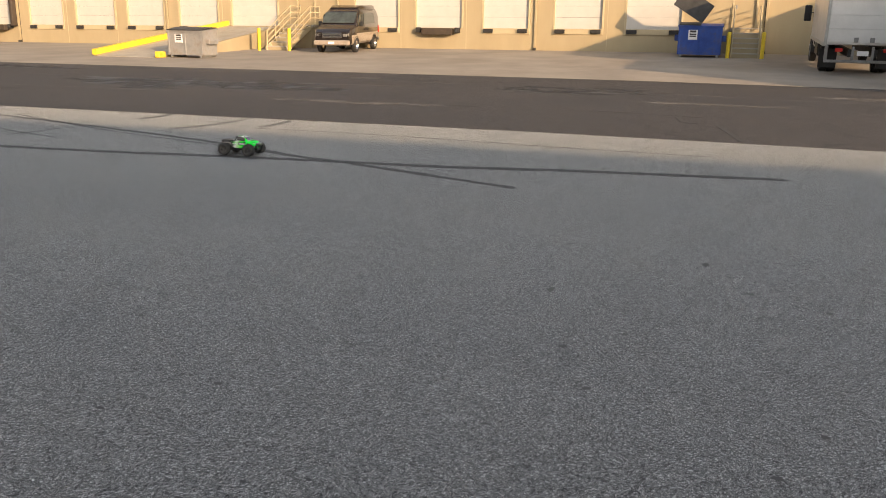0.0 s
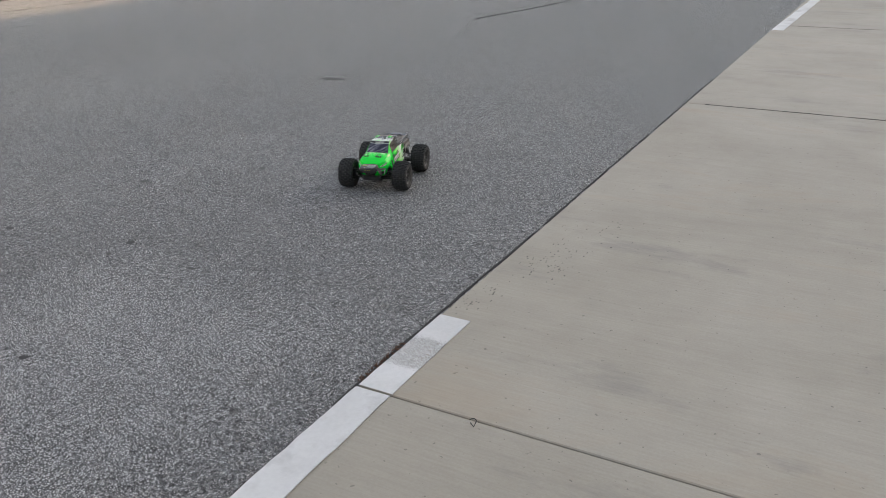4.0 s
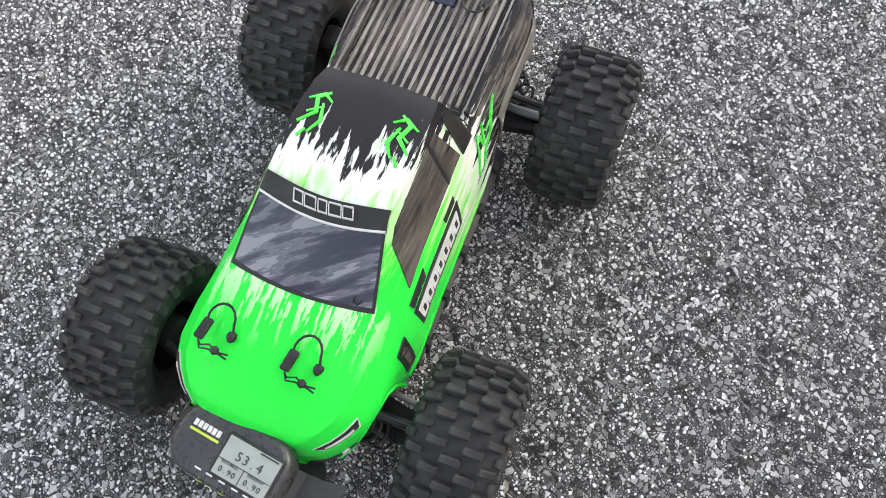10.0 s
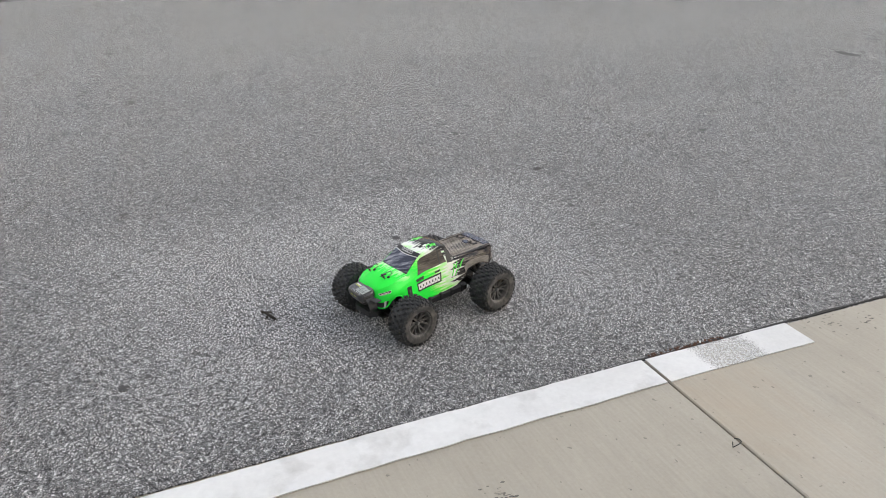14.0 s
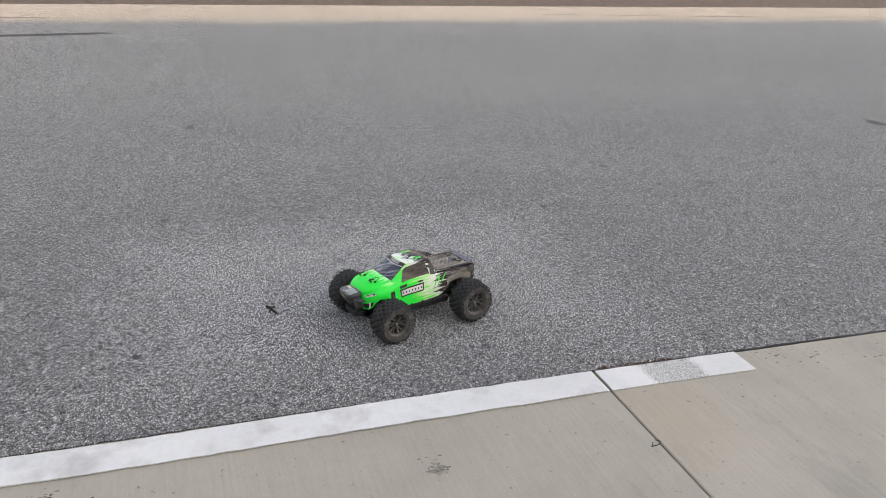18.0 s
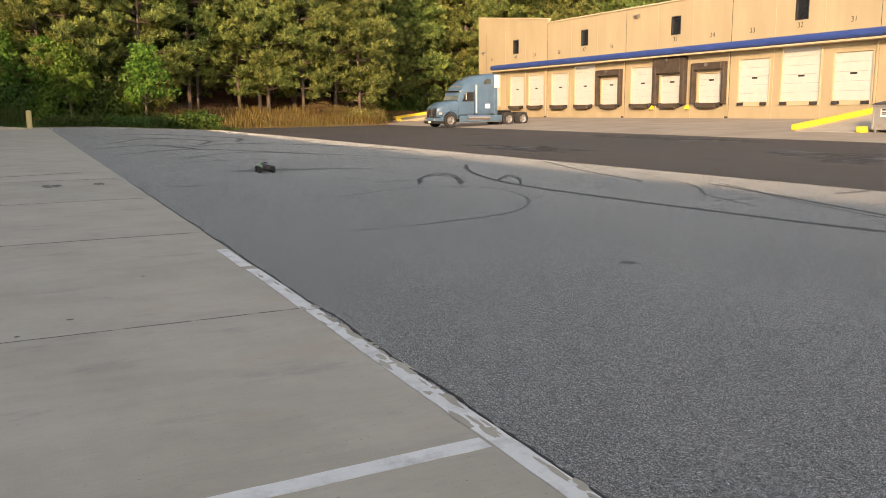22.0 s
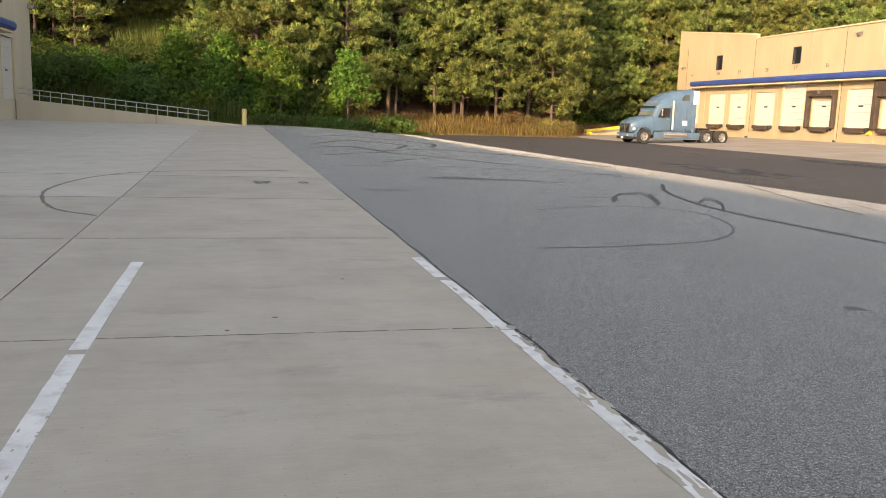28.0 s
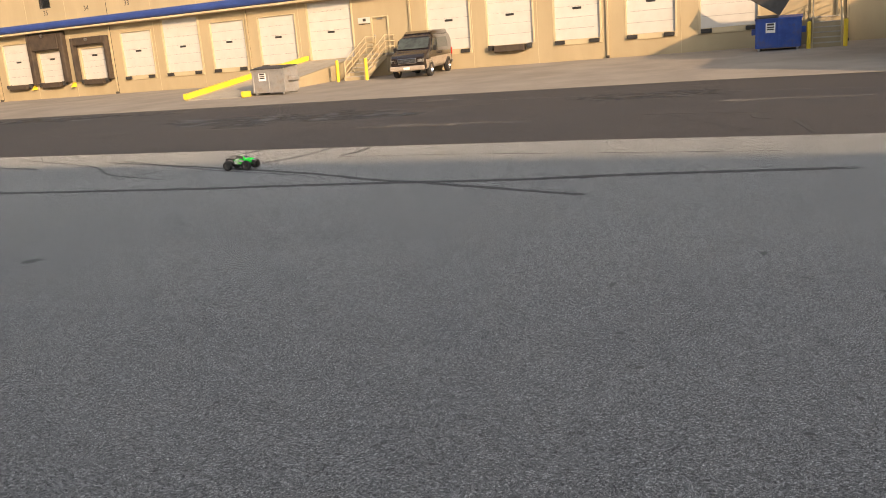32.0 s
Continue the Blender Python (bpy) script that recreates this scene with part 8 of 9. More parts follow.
def make_wheel(side, truck, at):
    """A wheel: deep black rim with forked spokes, a dusty tyre and its staggered tread blocks. side: +1 for the right."""
    turn = Matrix.Rotation(radians(-90 * side), 4, "Z") @ Matrix.Diagonal((0.955, 1.03, 0.955, 1))      # lathe axis y turned to point outward
    rim = Mesh().lathe([(0.030, -0.024), (0.036, -0.028), (0.036, -0.022), (0.033, -0.018), (0.033, 0.010), (0.0335, 0.014), (0.024, 0.006), (0.011, 0.008), (0.010, 0.014), (0.0, 0.014)], 28, turn)
    wheel = part("wheel", rim, RIM, truck, "black rim in a dusty black tyre", at)
    part("rim_ring", Mesh().lathe([(0.0335, 0.012), (0.036, 0.0225), (0.0385, 0.026), (0.0395, 0.0272), (0.0385, 0.0284), (0.0355, 0.0268), (0.0335, 0.021)], 32, turn), SPOKE, wheel)
    prof = [(0.0345, -0.026), (0.044, -0.031), (0.054, -0.0325), (0.060, -0.0295), (0.0630, -0.022), (0.0642, -0.011), (0.0645, 0.0), (0.0642, 0.011), (0.0630, 0.022), (0.060, 0.0295), (0.054, 0.0325), (0.044, 0.031), (0.0392, 0.0285), (0.0392, 0.02), (0.034, 0.0)]
    part("tyre", Mesh().lathe(prof, 40, turn), TYRE, wheel)
    part("sidewall", Mesh().lathe([(0.0392, 0.0287), (0.0415, 0.0312), (0.0425, 0.0316), (0.0440, 0.0314), (0.050, 0.0325), (0.0555, 0.0325), (0.0575, 0.0312), (0.0555, 0.0318), (0.050, 0.0318), (0.0440, 0.0306)], 40, turn), SIDEWALL, wheel, "grey dusty outer sidewall")
    for k in range(12):
        a = 2 * math.pi * k / 12 + (0.1 if k % 2 else -0.1)
        m = turn @ Matrix.Rotation(a, 4, "Y")
        skew = 0.0035 if k % 2 else -0.0035
        part("spoke", Mesh().add([(0.008, 0.0165, -0.0021), (0.008, 0.0165, 0.0021), (0.0225, 0.0195, 0.0021 + skew * 0.15), (0.0225, 0.0195, -0.0021 + skew * 0.15), (0.0362, 0.0235, 0.0024 + skew), (0.0362, 0.0235, -0.0024 + skew), (0.008, 0.009, -0.0018), (0.008, 0.009, 0.0018), (0.0225, 0.011, 0.0016 + skew * 0.15), (0.0225, 0.011, -0.0016 + skew * 0.15), (0.0352, 0.013, 0.0018 + skew), (0.0352, 0.013, -0.0018 + skew)],
                                  [(0, 1, 2, 3), (3, 2, 4, 5), (6, 9, 8, 7), (9, 11, 10, 8), (0, 6, 7, 1), (4, 10, 11, 5), (1, 7, 8, 2), (2, 8, 10, 4), (0, 3, 9, 6), (3, 5, 11, 9)], m), SPOKE, wheel)
    part("wheel_nut", Mesh().lathe([(0.0, 0.022), (0.0045, 0.022), (0.0052, 0.020), (0.0052, 0.014)], 6, turn, False), STEEL, wheel)
    block = {}
    rows = ((-0.0235, 0.0115, 0.0056, 0.0632, 0.0), (0.0, 0.0142, 0.0058, 0.0650, 0.0), (0.0235, 0.0115, 0.0056, 0.0632, 0.0), (-0.0122, 0.0138, 0.0058, 0.0646, 0.5), (0.0122, 0.0138, 0.0058, 0.0646, 0.5))
    for y, wy, wc, r, shift in rows:
        if wy not in block:
            block[wy] = Mesh().box(-0.001, 0.0052, -wy / 2, wy / 2, -wc / 2, wc / 2, None, 0.0009).data("tread_block", TYRE)
        for k in range(22):
            lean = Matrix.Rotation(0.4 if y > 0.02 else -0.4 if y < -0.02 else 0.0, 4, "Z")
            part("tread_block", block[wy], TYRE, wheel, "", turn @ Matrix.Rotation(2 * math.pi * (k + shift) / 22, 4, "Y") @ Matrix.Translation((r, y, 0)) @ lean)
    lug = Mesh().box(-0.0015, 0.0026, -0.0048, 0.0048, -0.0034, 0.0034, None, 0.0008).data("side_lug", TYRE)
    for e in (-1, 1):
        for k in range(22):
            part("side_lug", lug, TYRE, wheel, "", turn @ Matrix.Rotation(2 * math.pi * (k + 0.5) / 22, 4, "Y") @ Matrix.Translation((0.0597, e * 0.0303, 0)) @ Matrix.Rotation(e * 1.1, 4, "Z"))
    return wheel


truck = thing("rc_truck", "green, white and black radio-controlled monster truck on big tyres", "toy truck", pose(0.499, 0.411, 0, 0, 0, 18.0))
keys = sorted({s[0] for s in STATIONS} | {0.028, 0.015, -0.015, -0.04, 0.108, 0.112, 0.145, 0.159, -0.124, -0.155, -0.208, 0.179, 0.1875}, reverse=True)
hull = []
for y in keys:
    ks = [0, 0.12, 0.3, 0.5, 0.7, 0.88, 1.0, 1.15, 1.4, 1.7, 1.9, 2.0, 2.1, 2.24, 2.31, 2.45, 2.7, 3.0]
    ring = [shell_point(y, k, -1) for k in ks] + [shell_point(y, k, 1) for k in reversed(ks[:-1])]
    inner = [shell_point(y, k, 1, -0.0018) for k in ks] + [shell_point(y, k, -1, -0.0018) for k in reversed(ks[:-1])]
    hull.append(ring + inner)
body = part("body_shell", Mesh().loft(hull), SHELL, truck, "glossy neon green shell breaking through white into black streaks")
part("screen_surround", shell_patch(0.1008, 0.0560, 2.03, 3.0, 0.0007, 8, 8, bow=0.007), NYLON, body, "black edge round the windscreen")
part("windscreen", shell_patch(0.0985, 0.058, 2.07, 3.0, 0.0013, 8, 8, bow=0.007), TINT, body, "smoky tinted windscreen with painted pale reflections")
part("wiper", stroke([(-0.043, 0.0975), (-0.040, 0.1005), (-0.037, 0.0995), (-0.0375, 0.0965)], 0.0009, 0.0036, on_top), NYLON, body)
part("screen_banner", shell_patch(0.0575, 0.0440, 2.02, 3.0, 0.0017, 3, 8, bow=0.007), NYLON, body, "black sun strip with a pale outlined mark")
part("banner_edge", shell_patch(0.0580, 0.0568, 2.03, 3.0, 0.0023, 1, 8, bow=0.007), PRINT, body)
for i in range(5):           # an angular outlined mark on the sun strip
    x = 0.0175 - 0.00875 * i
    w = (0.0034, 0.0040, 0.0030, 0.0042, 0.0034)[i]
    pts = [(w, 0.0508), (w - 0.0018, 0.0572), (-w - 0.0018, 0.0572), (-w, 0.0508), (w, 0.0508)]
    part("mark", stroke([(x + a, b - 0.0045 + 0.007 * math.cos(0.5 * math.pi * (x + a) / 0.047)) for a, b in pts], 0.0010, 0.0032, on_top), PRINT, body)
for s in (-1, 1):
    part("side_window", shell_patch(0.072, -0.034, 1.12, 1.86, 0.0012, 8, 3, (s,), -0.012), SIDE_TINT, body, "dark smoked side window with painted brown reflections")
    part("window_divider", shell_patch(-0.008, -0.013, 1.12, 1.86, 0.0017, 2, 3, (s,), -0.001), NYLON, body)
    part("quarter_window", shell_patch(-0.0375, -0.056, 1.06, 1.84, 0.0013, 4, 3, (s,)), NYLON, body)
    part("fender_vent", shell_patch(0.114, 0.101, 0.36, 0.86, 0.0012, 2, 3, (s,), 0.001), NYLON, body)
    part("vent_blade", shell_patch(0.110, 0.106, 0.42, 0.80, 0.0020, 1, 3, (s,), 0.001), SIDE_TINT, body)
    part("door_mark_outline", shell_patch(0.078, -0.006, 0.47, 0.81, 0.0006, 6, 2, (s,), 0.003), NYLON, body)
    for i in range(7):
        y0 = 0.075 - 0.0112 * i
        part("door_mark", shell_patch(y0, y0 - 0.0094, 0.53, 0.75, 0.0011, 2, 2, (s,), 0.0018), PRINT, body)
        part("mark_slot", shell_patch(y0 - 0.0030, y0 - 0.0066, 0.60, 0.68, 0.0016, 1, 1, (s,)), NYLON, body)
    for i in range(3):
        y0 = 0.079 - 0.0085 * i
        part("small_mark", shell_patch(y0, y0 - 0.007, 0.85, 0.96, 0.0009, 2, 1, (s,), 0.002), NYLON, body)
    part("small_mark", shell_patch(0.012, -0.006, 0.86, 0.92, 0.0009, 2, 1, (s,), 0.001), NYLON, body)
    side_put = lambda y, k, off, s=s: shell_point(y, k, s, off)  # noqa: E731
    for pts, w in (([(-0.048, 0.50), (-0.056, 0.72), (-0.060, 0.92), (-0.066, 0.70), (-0.072, 0.95)], 0.0045), ([(-0.058, 0.45), (-0.068, 0.62), (-0.080, 0.66), (-0.088, 0.86), (-0.098, 0.98)], 0.004), ([(-0.074, 0.78), (-0.086, 0.80), (-0.094, 0.92)], 0.0035)):
        part("splash_mark", stroke([(y, k) for y, k in pts], w, 0.0012, side_put), SPLASH, body, "scrawled green splash")
    for pts, w in (([(0.040, 0.006), (0.030, -0.004), (0.034, -0.016), (0.026, -0.022)], 0.0036), ([(0.037, -0.003), (0.026, -0.010)], 0.003), ([(0.030, 0.012), (0.024, 0.002), (0.028, -0.012)], 0.003), ([(0.040, -0.014), (0.030, -0.020), (0.022, -0.014)], 0.0028), ([(0.036, 0.016), (0.032, 0.010)], 0.004)):
        part("splash_mark", stroke([(s * x, y) for x, y in pts], w, 0.0012, on_top), SPLASH, body, "scrawled green splash")
    part("headlight", shell_patch(0.1885, 0.1665, 1.06, 1.38, 0.0008, 8, 3, (s,), 0.003), PRINT, body, "white-rimmed angular headlight")
    part("headlight_lens", shell_patch(0.1880, 0.1680, 1.10, 1.34, 0.0016, 8, 2, (s,), 0.003), NYLON, body, "dark headlight lens")
    part("headlight_bar", shell_patch(0.1878, 0.171, 1.15, 1.23, 0.0022, 6, 1, (s,)), PRINT, body)
    part("fog_recess", shell_patch(0.1935, 0.176, 0.12, 0.52, 0.0010, 6, 2, (s,), 0.002), NYLON, body)
    part("fog_lamp", shell_patch(0.1835, 0.1795, 0.08, 0.58, 0.0018, 2, 2, (s,)), PRINT, body)
    part("tail_light", shell_patch(-0.204, -0.2155, 0.3, 0.95, 0.0012, 3, 3, (s,)), TAIL, body)
    for y0, y1, n in ((0.1835, 0.119, 14), (-0.092, -0.186, 18)):
        part("arch_lip", Mesh().tube([shell_point(y0 + (y1 - y0) * i / n, 0.03, s, 0.0008) for i in range(n + 1)], 0.0021, 6), SHELL, body)
    part("rear_flare", shell_patch(-0.098, -0.190, 0.12, 0.62, 0.0026, 10, 4, (s,), 0.004), BED_RIB, body, "scuffed pale grey fender flare")
    part("sill_line", shell_patch(0.112, -0.085, 0.05, 0.11, 0.0010, 12, 1, (s,)), SHELL, body)
ring = [shell_point(0.1975, k, -1) for k in (0, 0.5, 1, 1.5, 2, 2.5, 3)] + [shell_point(0.1975, k, 1) for k in (2.5, 2, 1.5, 1, 0.5, 0)]
part("nose_panel", Mesh().prism([(x, z) for x, _, z in ring], 0.194, 0.1977, "y"), SHELL, body)
part("grille", Mesh().prism([(-0.022, 0.0945), (0.022, 0.0945), (0.0285, 0.108), (0.022, 0.1205), (-0.022, 0.1205), (-0.0285, 0.108)], 0.1965, 0.1992, "y"), NYLON, body, "black grille under the nose")
for i in range(4):
    z = 0.0985 + 0.0055 * i
    part("grille_bar", Mesh().box(-0.024, 0.024, 0.1988, 0.2002, z, z + 0.0018), RIM, body)
part("lower_lip", Mesh().prism([(-0.030, 0.083), (0.030, 0.083), (0.036, 0.092), (-0.036, 0.092)], 0.186, 0.1972, "y"), SHELL, body)
part("tailgate", Mesh().prism([(-0.055, 0.104), (0.055, 0.104), (0.053, 0.146), (0.045, 0.153), (-0.045, 0.153), (-0.053, 0.146)], -0.2155, -0.2195, "y"), SHELL, body)
part("tail_print", Mesh().box(-0.049, 0.049, -0.2212, -0.219, 0.119, 0.144, None, 0.001), TAIL, body, "red-brown printed tail lamps")
part("tail_bar", Mesh().box(-0.046, 0.046, -0.2220, -0.2210, 0.130, 0.134), BED_RIB, body)
part("rear_bumper_lip", Mesh().prism([(-0.06, -0.203), (-0.056, -0.221), (-0.03, -0.228), (0.03, -0.228), (0.056, -0.221), (0.06, -0.203)], 0.1035, 0.113, "z"), BED_RIB, body, "scuffed grey rear bumper lip")
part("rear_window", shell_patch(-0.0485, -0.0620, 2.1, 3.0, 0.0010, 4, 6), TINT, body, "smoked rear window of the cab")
part("rear_window_mark", stroke([(-0.008, -0.0555), (0.010, -0.0540)], 0.003, 0.0022, on_top), PRINT, body)
for s in (-1, 1):
    part("bed_rail", Mesh().box(s * 0.056 - 0.004, s * 0.056 + 0.004, -0.210, -0.067, 0.152, 0.1605, None, 0.002), SHELL, body)
    part("rail_edge", Mesh().box(s * 0.0525 - 0.0008, s * 0.0525 + 0.0008, -0.207, -0.069, 0.1602, 0.1614), BED_RIB, body)
part("tail_deck", Mesh().prism([(-0.050, -0.193), (-0.046, -0.2145), (0.046, -0.2145), (0.050, -0.193)], 0.149, 0.1605, "z"), BED_BLUE, body, "dark blue-black glossy tail deck")
part("bed_plate", Mesh().box(-0.011, 0.011, -0.174, -0.158, 0.154, 0.1612, None, 0.001), BED_BLUE, body)
for i in range(15):
    x = -0.0455 + 0.0065 * i
    part("bed_rib", Mesh().box(x - 0.0014, x + 0.0014, -0.192, -0.071, 0.155, 0.1597, None, 0.0006), BED_RIB, body)
part("headboard", Mesh().box(-0.05, 0.05, -0.069, -0.0645, 0.152, 0.1605, None, 0.002), NYLON, body)


sprung = [body]              # what rocks on the springs when the truck speeds up or brakes


def body_clip(x, y, z, flip, parent):
    """A wire clip through its post: a hoop from the rubber tab round to a knob, and a leash that trails from the tab."""
    tab = Vector((x + 0.008 * flip, y + 0.004 * flip, z + 0.004))
    hoop = [tab + Vector((0, -0.006 * flip, 0.001))]
    for k in range(9):
        a = math.pi * (0.05 + 0.95 * k / 8)
        hoop.append(Vector((x - 0.001 * flip + 0.0095 * math.cos(a) * flip, y - (0.004 + 0.011 * math.sin(a)) * flip, z + 0.006 + 0.003 * math.sin(a))))
    hoop.append(Vector((x - 0.0115 * flip, y + 0.001 * flip, z + 0.003)))
    c = part("body_clip", Mesh().tube(hoop, 0.0009, 6), NYLON, parent, "black wire body clip with a leash")
    part("tab", Mesh().box(-0.0034, 0.0034, -0.0075, 0.0075, -0.0018, 0.0018, Matrix.Translation(tab) @ Matrix.Rotation(-0.12, 4, "Z"), 0.001), NYLON, c)
    part("knob", Mesh().lathe([(0.0, -0.004), (0.003, -0.0025), (0.0036, 0.0), (0.0026, 0.0025), (0.0012, 0.004), (0.0, 0.0042)], 10, Matrix.Translation((x - 0.0115 * flip, y + 0.003 * flip, z + 0.003))), NYLON, c)
    for side in (0, 1):
        part("leash", Mesh().tube([tab + Vector((0.0, 0.008 * flip, 0)), tab + Vector((-0.003 * flip, (0.011 + 0.002 * side) * flip, 0)), tab + Vector((-0.009 * flip, (0.009 + 0.003 * side) * flip, 0.001)), tab + Vector((-0.015 * flip, 0.012 * flip, 0)), tab + Vector((-0.023 * flip, (0.011 + 0.003 * side) * flip, -0.001))], 0.0007, 5), NYLON, c)
    part("bead", Mesh().lathe([(0.0, -0.0032), (0.0026, -0.0018), (0.0032, 0.0), (0.0026, 0.0018), (0.0, 0.0032)], 10, Matrix.Translation(tab + Vector((-0.014 * flip, 0.0115 * flip, 0.001)))), NYLON, c)
    sprung.append(c)
    part("post", Mesh().cyl((x, y, z - 0.014), (x, y, z - 0.002), 0.0022, None, 8), NYLON, c)


for x in (0.040, -0.022):
    body_clip(x, 0.145, 0.1575, 1, truck)
for x in (0.028, -0.028):
    body_clip(x, -0.166, 0.1605, -1, truck)

# chassis, suspension, bumpers
part("chassis_plate", Mesh().box(-0.045, 0.045, -0.18, 0.18, 0.046, 0.056, None, 0.003), NYLON, truck)
part("gearbox", Mesh().box(-0.028, 0.028, 0.115, 0.178, 0.05, 0.092, None, 0.006), NYLON, truck)
part("gearbox", Mesh().box(-0.028, 0.028, -0.178, -0.115, 0.05, 0.092, None, 0.006), NYLON, truck)
part("motor", Mesh().cyl((-0.01, -0.09, 0.075), (-0.01, -0.02, 0.075), 0.018, None, 16), STEEL, truck)
part("battery_tray", Mesh().box(-0.044, 0.002, -0.07, 0.075, 0.056, 0.086, None, 0.003), NYLON, truck)
part("shock_tower", Mesh().prism([(-0.045, 0.085), (0.045, 0.085), (0.036, 0.135), (-0.036, 0.135)], 0.158, 0.163, "y"), NYLON, truck)
part("shock_tower", Mesh().prism([(-0.045, 0.085), (0.045, 0.085), (0.036, 0.135), (-0.036, 0.135)], -0.163, -0.158, "y"), NYLON, truck)
for s in (-1, 1):
    part("side_guard", Mesh().prism([(s * 0.045, 0.048), (s * 0.078, 0.056), (s * 0.08, 0.072), (s * 0.07, 0.078), (s * 0.045, 0.06)], -0.098, 0.098, "y"), NYLON, truck)
    for i in range(5):
        y = -0.08 + 0.04 * i
        part("guard_rib", Mesh().box(s * 0.078 - 0.003, s * 0.078 + 0.003, y - 0.004, y + 0.004, 0.056, 0.079, None, 0.001), NYLON, truck)
    for e in (-1, 1):
        y = (0.1425 if e > 0 else -0.149)
        part("suspension_arm", Mesh().prism([(s * 0.022, y - 0.026), (s * 0.102, y - 0.010), (s * 0.102, y + 0.010), (s * 0.022, y + 0.026)], 0.05, 0.058, "z"), NYLON, truck)
        part("upper_link", Mesh().cyl((s * 0.035, y + 0.008, 0.098), (s * 0.1, y + 0.004, 0.084), 0.003, None, 8), NYLON, truck)
        part("drive_shaft", Mesh().cyl((s * 0.026, y, 0.063), (s * 0.117, y, 0.063), 0.0042, None, 10), STEEL, truck)
        part("hub_carrier", Mesh().box(s * 0.103 - 0.008, s * 0.103 + 0.008, y - 0.013, y + 0.013, 0.05, 0.09, None, 0.004), NYLON, truck)
        a, b = Vector((s * 0.078, y + e * 0.014, 0.058)), Vector((s * 0.042, y + e * 0.014, 0.134))
        shock = part("shock", Mesh().cyl(a.lerp(b, 0.42), b, 0.0075, None, 12), NYLON, truck)
        part("shock_rod", Mesh().cyl(a, a.lerp(b, 0.45), 0.002, None, 8), STEEL, shock)
        ax = (b - a).normalized()
        u = ax.orthogonal().normalized()
        w = ax.cross(u)
        part("spring", Mesh().tube([a.lerp(b, 0.08 + 0.8 * k / 70) + 0.0098 * (math.cos(k * 0.63) * u + math.sin(k * 0.63) * w) for k in range(71)], 0.0012, 5), NYLON, shock)
    part("steering_link", Mesh().cyl((s * 0.02, 0.122, 0.076), (s * 0.098, 0.128, 0.074), 0.0025, None, 8), STEEL, truck)
part("front_bumper", Mesh().prism([(-0.036, 0.178), (-0.048, 0.2), (-0.03, 0.216), (0.03, 0.216), (0.048, 0.2), (0.036, 0.178)], 0.062, 0.078, "z"), NYLON, truck)
part("skid_plate", Mesh().prism([(0.17, 0.046), (0.214, 0.062), (0.214, 0.068), (0.17, 0.056)], -0.03, 0.03, "x"), NYLON, truck)
part("bumper_mount", Mesh().box(-0.02, 0.02, 0.165, 0.2, 0.076, 0.096, None, 0.003), NYLON, truck)
part("rear_bumper", Mesh().prism([(-0.04, -0.165), (-0.046, -0.2), (-0.032, -0.212), (0.032, -0.212), (0.046, -0.2), (0.04, -0.165)], 0.074, 0.086, "z"), NYLON, truck)
bar = part("wheelie_bar", Mesh().prism([(-0.018, -0.175), (-0.03, -0.238), (-0.022, -0.25), (0.022, -0.25), (0.03, -0.238), (0.018, -0.175)], 0.066, 0.073, "z"), NYLON, truck)
for s in (-1, 1):
    part("roller", Mesh().lathe([(0.004, -0.007), (0.011, -0.006), (0.0125, 0.0), (0.011, 0.006), (0.004, 0.007)], 14, Matrix.Translation((s * 0.038, -0.247, 0.07)) @ Matrix.Rotation(radians(90), 4, "Z")), NYLON, bar)
part("receiver_wire", Mesh().tube([(0.02, -0.17, 0.09), (0.05, -0.19, 0.1), (0.055, -0.2, 0.085), (0.03, -0.2, 0.08)], 0.0012, 5), NYLON, truck)

# small GPS watch strapped to the bumper
gps_at = pose(0.003, 0.211, 0.117, -9, 3, -8)
case = [(x, y) for x, y in rounded(0.088, 0.049, 0.020, 7)]
gps = part("gps_watch", Mesh().loft([[(x * f, y * f + 0.002 * (1 - f), z) for x, y in case] for f, z in ((0.70, -0.010), (0.88, -0.006), (0.97, 0.0), (1.0, 0.006), (0.995, 0.011), (0.965, 0.0148), (0.92, 0.0170), (0.86, 0.0183))]), GPS_CASE, truck, "grey and black GPS running watch strapped to the bumper", gps_at)
sprung.append(gps)
part("watch_stem", Mesh().box(-0.02, 0.02, -0.016, 0.012, -0.024, -0.0095, None, 0.003), GPS_DARK, gps)
part("watch_bezel", Mesh().box(-0.038, 0.006, -0.0135, 0.0165, 0.0172, 0.0194, None, 0.001), GPS_DARK, gps)
for text, x, y in (("lap", 0.0105, 0.0206), ("start/stop", -0.002, 0.0206)):
    for i, ch in enumerate(text):
        glyph(ch, 0.0032, LIME, gps, Matrix.Translation((x, y, 0.0178)) @ Matrix.Rotation(radians(180), 4, "Z") @ Matrix.Rotation(radians(-12), 4, "X") @ Matrix.Translation(((i - (len(text) - 1) / 2) * 0.0018, 0, 0)), "button_word")
part("watch_display", Mesh().box(-0.036, 0.004, -0.0115, 0.0145, 0.019, 0.0202, None, 0.0004), LCD, gps, "grey display showing speed and distance")
face = Matrix.Rotation(radians(180), 4, "Z")
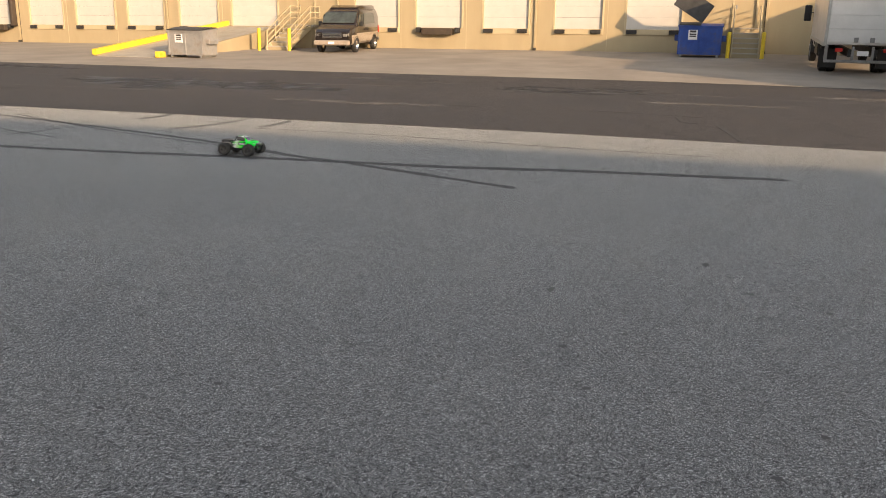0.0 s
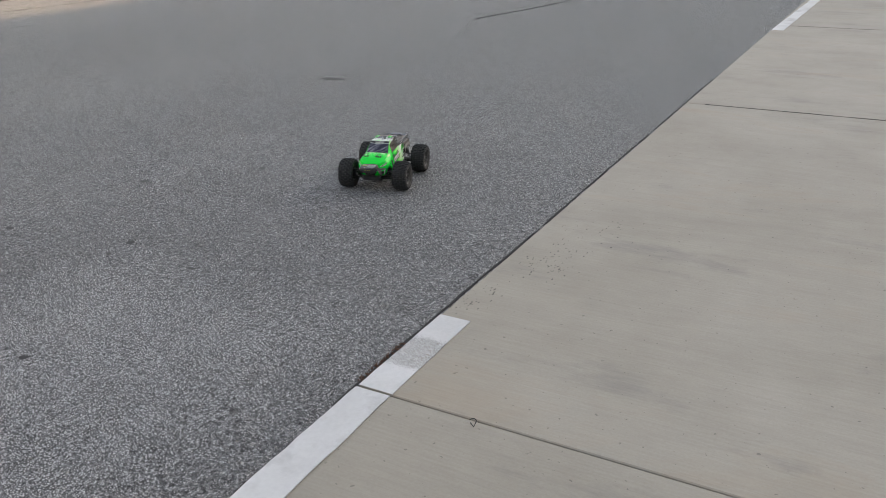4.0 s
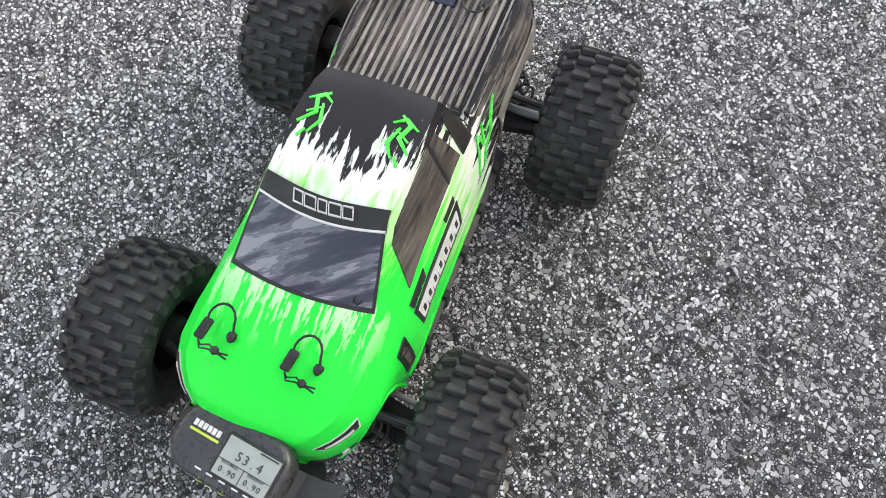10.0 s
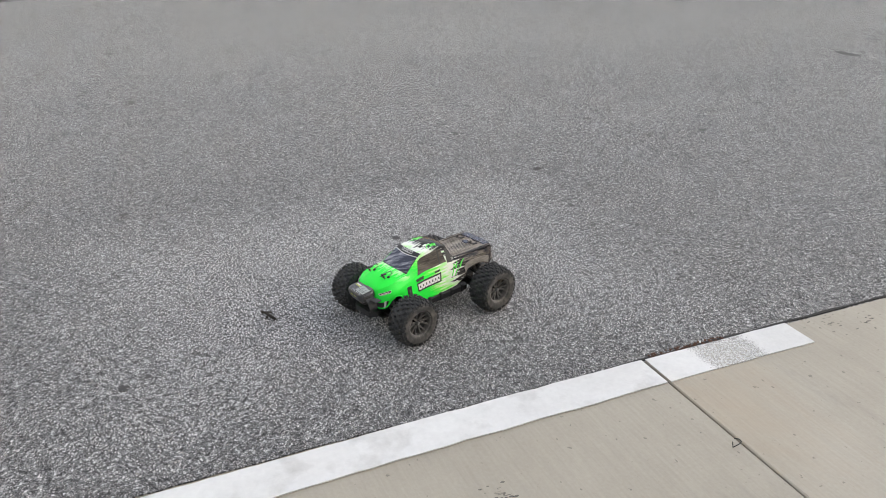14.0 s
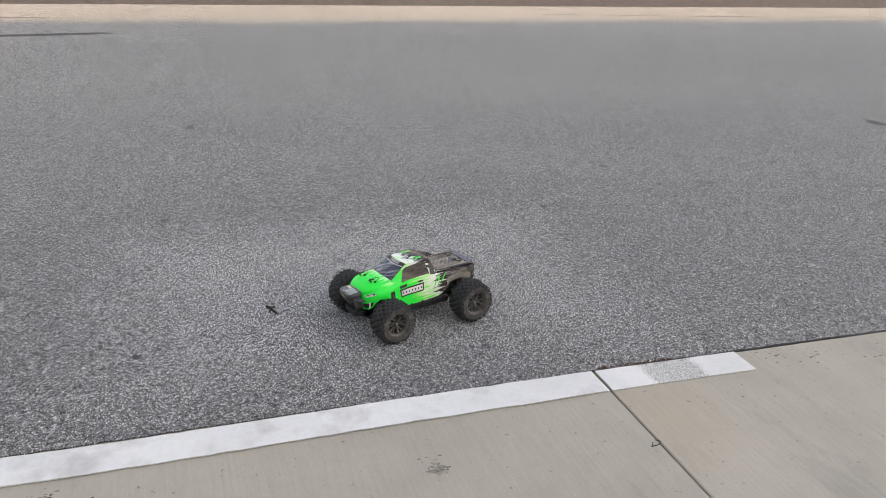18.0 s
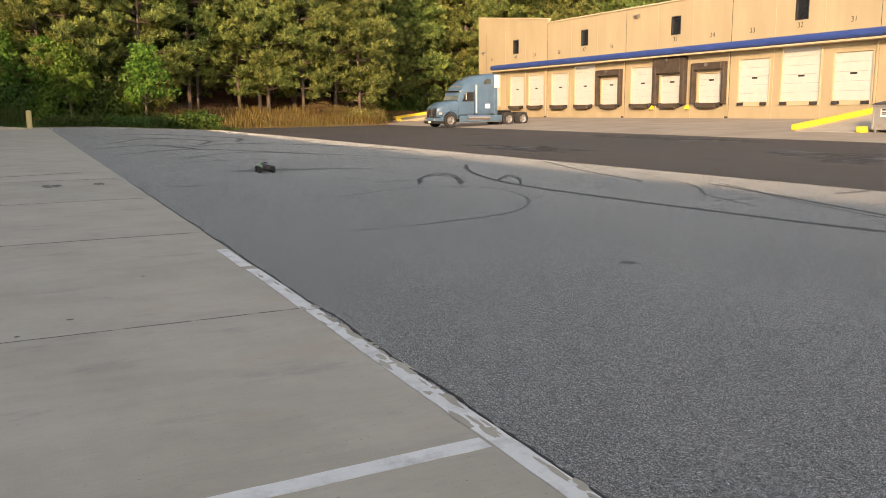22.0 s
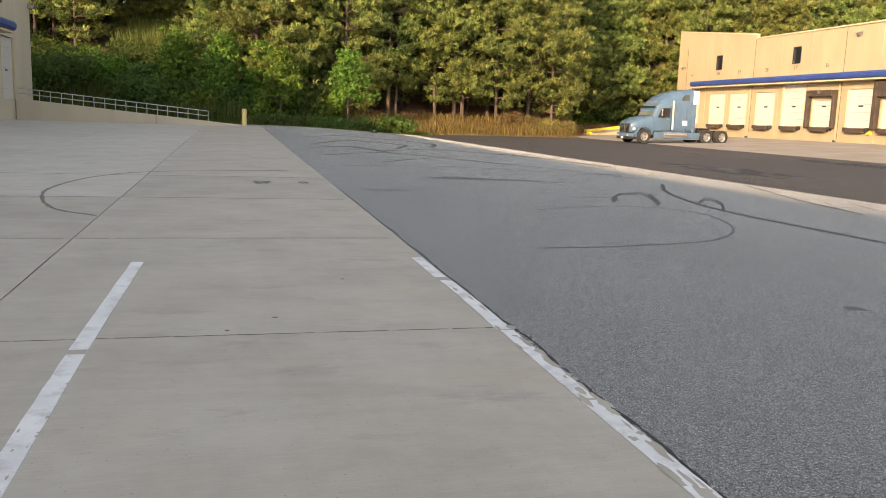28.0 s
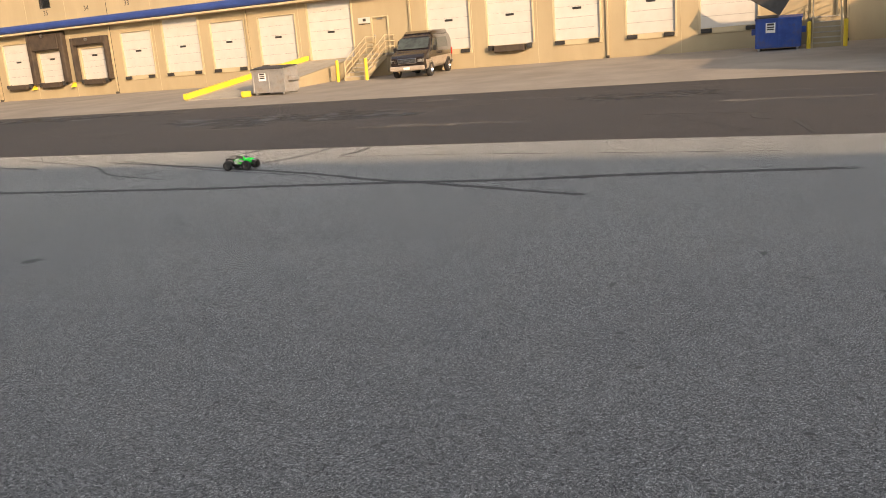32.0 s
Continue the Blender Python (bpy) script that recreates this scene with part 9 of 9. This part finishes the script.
for text, x, y, size in (("53.4", -0.0165, 0.0045, 0.0088), ("0.90", -0.0060, -0.0072, 0.0056), ("0.90", -0.0255, -0.0072, 0.0056), ("DISTANCE", -0.0055, -0.0022, 0.0026), ("TOTAL DIST", -0.0262, -0.0022, 0.0024)):
    for i, ch in enumerate(text.replace(" ", "")):
        glyph(ch, size, LCD_INK, gps, Matrix.Translation((x, -y + 0.003, 0.0203)) @ face @ Matrix.Translation(((i - (len(text) - 1) / 2) * size * 0.6, 0, 0)), "readout")
part("readout_line", Mesh().box(-0.0355, 0.0035, 0.0038, 0.0042, 0.0201, 0.0206), LCD_INK, gps)
part("readout_line", Mesh().box(-0.0162, -0.0158, 0.0042, 0.0142, 0.0201, 0.0206), LCD_INK, gps)
part("readout_line", Mesh().box(-0.034, -0.02, -0.0108, -0.0098, 0.0201, 0.0206), LCD_INK, gps)
for i in range(6):
    part("maker_mark", Mesh().box(0.0105 + 0.0036 * i, 0.0132 + 0.0036 * i, -0.0095, -0.0052, 0.0180, 0.0192), PRINT, gps)
part("model_mark", Mesh().box(0.0095, 0.032, -0.0035, -0.0018, 0.0180, 0.0192), LIME, gps)
for x in (0.013, 0.004, -0.006, -0.016, -0.025):
    part("button_mark", Mesh().box(x - 0.0025, x + 0.0025, 0.0165, 0.0176, 0.0172, 0.0186), PRINT, gps)
for x, c in ((0.004, LIME), (-0.006, LIME), (0.012, LIME), (-0.014, LIME)):
    part("edge_button", Mesh().box(x - 0.004, x + 0.004, 0.0205, 0.0245, 0.006, 0.012, None, 0.001), GPS_DARK, gps)
    part("button_mark", Mesh().box(x - 0.002, x + 0.002, 0.0235, 0.0252, 0.008, 0.0105), c, gps)
for s in (-1, 1):
    part("strap", Mesh().loft([[(s * a, -0.012, z - 0.0012), (s * a, 0.012, z - 0.0012), (s * a, 0.012, z + 0.0012), (s * a, -0.012, z + 0.0012)] for a, z in ((0.038, 0.006), (0.048, 0.002), (0.055, -0.010), (0.056, -0.024), (0.048, -0.034))]), GPS_DARK, gps)
part("strap_tail", Mesh().loft([[(-a, y - 0.008, z), (-a, y + 0.008, z), (-a, y + 0.008, z + 0.0015), (-a, y - 0.008, z + 0.0015)] for a, y, z in ((0.046, -0.004, 0.0), (0.062, -0.006, 0.003), (0.076, -0.010, 0.001))]), GPS_DARK, gps)
for ch in GLYPHS.values():
    bpy.data.objects.remove(ch)
wheels = [make_wheel(s, truck, pose(s * (0.130 if e > 0 else 0.133), 0.1425 if e > 0 else -0.149, 0.0665)) for s in (-1, 1) for e in (1, -1)]


# ---- what moves ----
# seconds, x, y, heading of the small truck
RUN = [(0.0, 6.75, 7.35, 183), (0.3, 6.85, 4.7, 183), (0.6, 7.05, 2.1, 183), (1.0, 7.23, -0.91, 177), (1.2, 7.02, -2.19, 170), (1.5, 6.55, -3.93, 158), (2.0, 5.01, -5.95, 120), (2.5, 3.15, -6.0, 62), (3.0, 1.8, -4.75, 34), (3.5, 1.3, -3.2, 20), (4.0, 0.93, -1.62, 14), (4.5, 0.68, -0.5, 13), (5.0, 0.52, 0.25, 14), (5.4, 0.499, 0.411, 18.0),
       (18.6, 0.499, 0.411, 18.0), (19.0, 0.444, 0.634, 7.3), (19.3, 0.487, 0.965, -1), (19.7, 0.548, 1.74, -10), (20.0, 0.722, 2.472, -12.5), (20.2, 0.865, 3.213, -12), (20.5, 1.22, 4.8, -12), (21.0, 1.85, 8.6, -8), (21.5, 2.45, 13.8, -5), (22.0, 2.7, 18.8, -3), (22.5, 3.09, 25.1, -3), (23.0, 3.34, 30.1, -4), (23.5, 3.78, 36.6, -4), (24.0, 4.1, 41.5, -8), (24.5, 4.6, 45.5, -20), (25.0, 5.3, 47.6, -60), (25.5, 6.0, 47.9, -95), (27.5, 6.6, 49.2, -150), (28.0, 6.3, 49.6, -190), (29.0, 5.9, 49.0, -200), (29.5, 5.7, 46.5, -190), (30.0, 5.3, 40.0, -178), (30.4, 5.5, 35.8, -176), (31.0, 5.6, 26.3, -174), (31.5, 6.6, 18.5, -172), (32.0, 7.9, 9.4, -173)]


def run_at(t):
    for a, b in zip(RUN, RUN[1:]):
        if a[0] <= t <= b[0]:
            f = (t - a[0]) / (b[0] - a[0])
            return [p + (q - p) * f for p, q in zip(a, b)]
    return list(RUN[-1])


def on_lane(x, y, h):
    """The truck's pose on the falling lane."""
    f = 1 + fall(x, y) / 1.33
    x, y = x * f, 1 + (y - 1) * f
    return pose(x, y, slope_z(x, y) - 0.006, 0, 0, h)


ROCK = [(0.0, 0), (1.6, 0), (2.4, 1.5), (3.2, -1), (4.4, -2.5), (5.2, -3.5), (5.6, 0), (18.6, 0), (18.95, 1.5), (19.4, 4), (19.8, 6), (20.1, 5.5), (20.6, 3), (22.0, 1), (24.0, 0), (32.0, 0)]


def motions():
    for p in sprung:
        base = p.matrix_basis.copy()
        walk(p, [(t, pose(0, 0, 0.06, a) @ pose(0, 0, -0.06) @ base) for t, a in ROCK])
    walk(truck, [(t, on_lane(x, y, h)) for t, x, y, h in RUN])
    spin, rows, last = 0.0, [], None
    for k in range(0, 961):
        t = k / 30
        _, x, y, _ = run_at(t)
        if last:
            spin -= min(math.degrees(math.hypot(x - last[0], y - last[1]) / 0.0628), 64.0)
        if last is None or (x, y) != last or k == 960:
            if last and rows and rows[-1][0] < t - 0.05:
                rows.append((t - 1 / 30, rows[-1][1]))
            rows.append((t, spin))
        last = (x, y)
    for wheel in wheels:
        p = wheel.matrix_basis.translation
        walk(wheel, [(t, pose(p.x, p.y, p.z, a)) for t, a in rows])


motions()
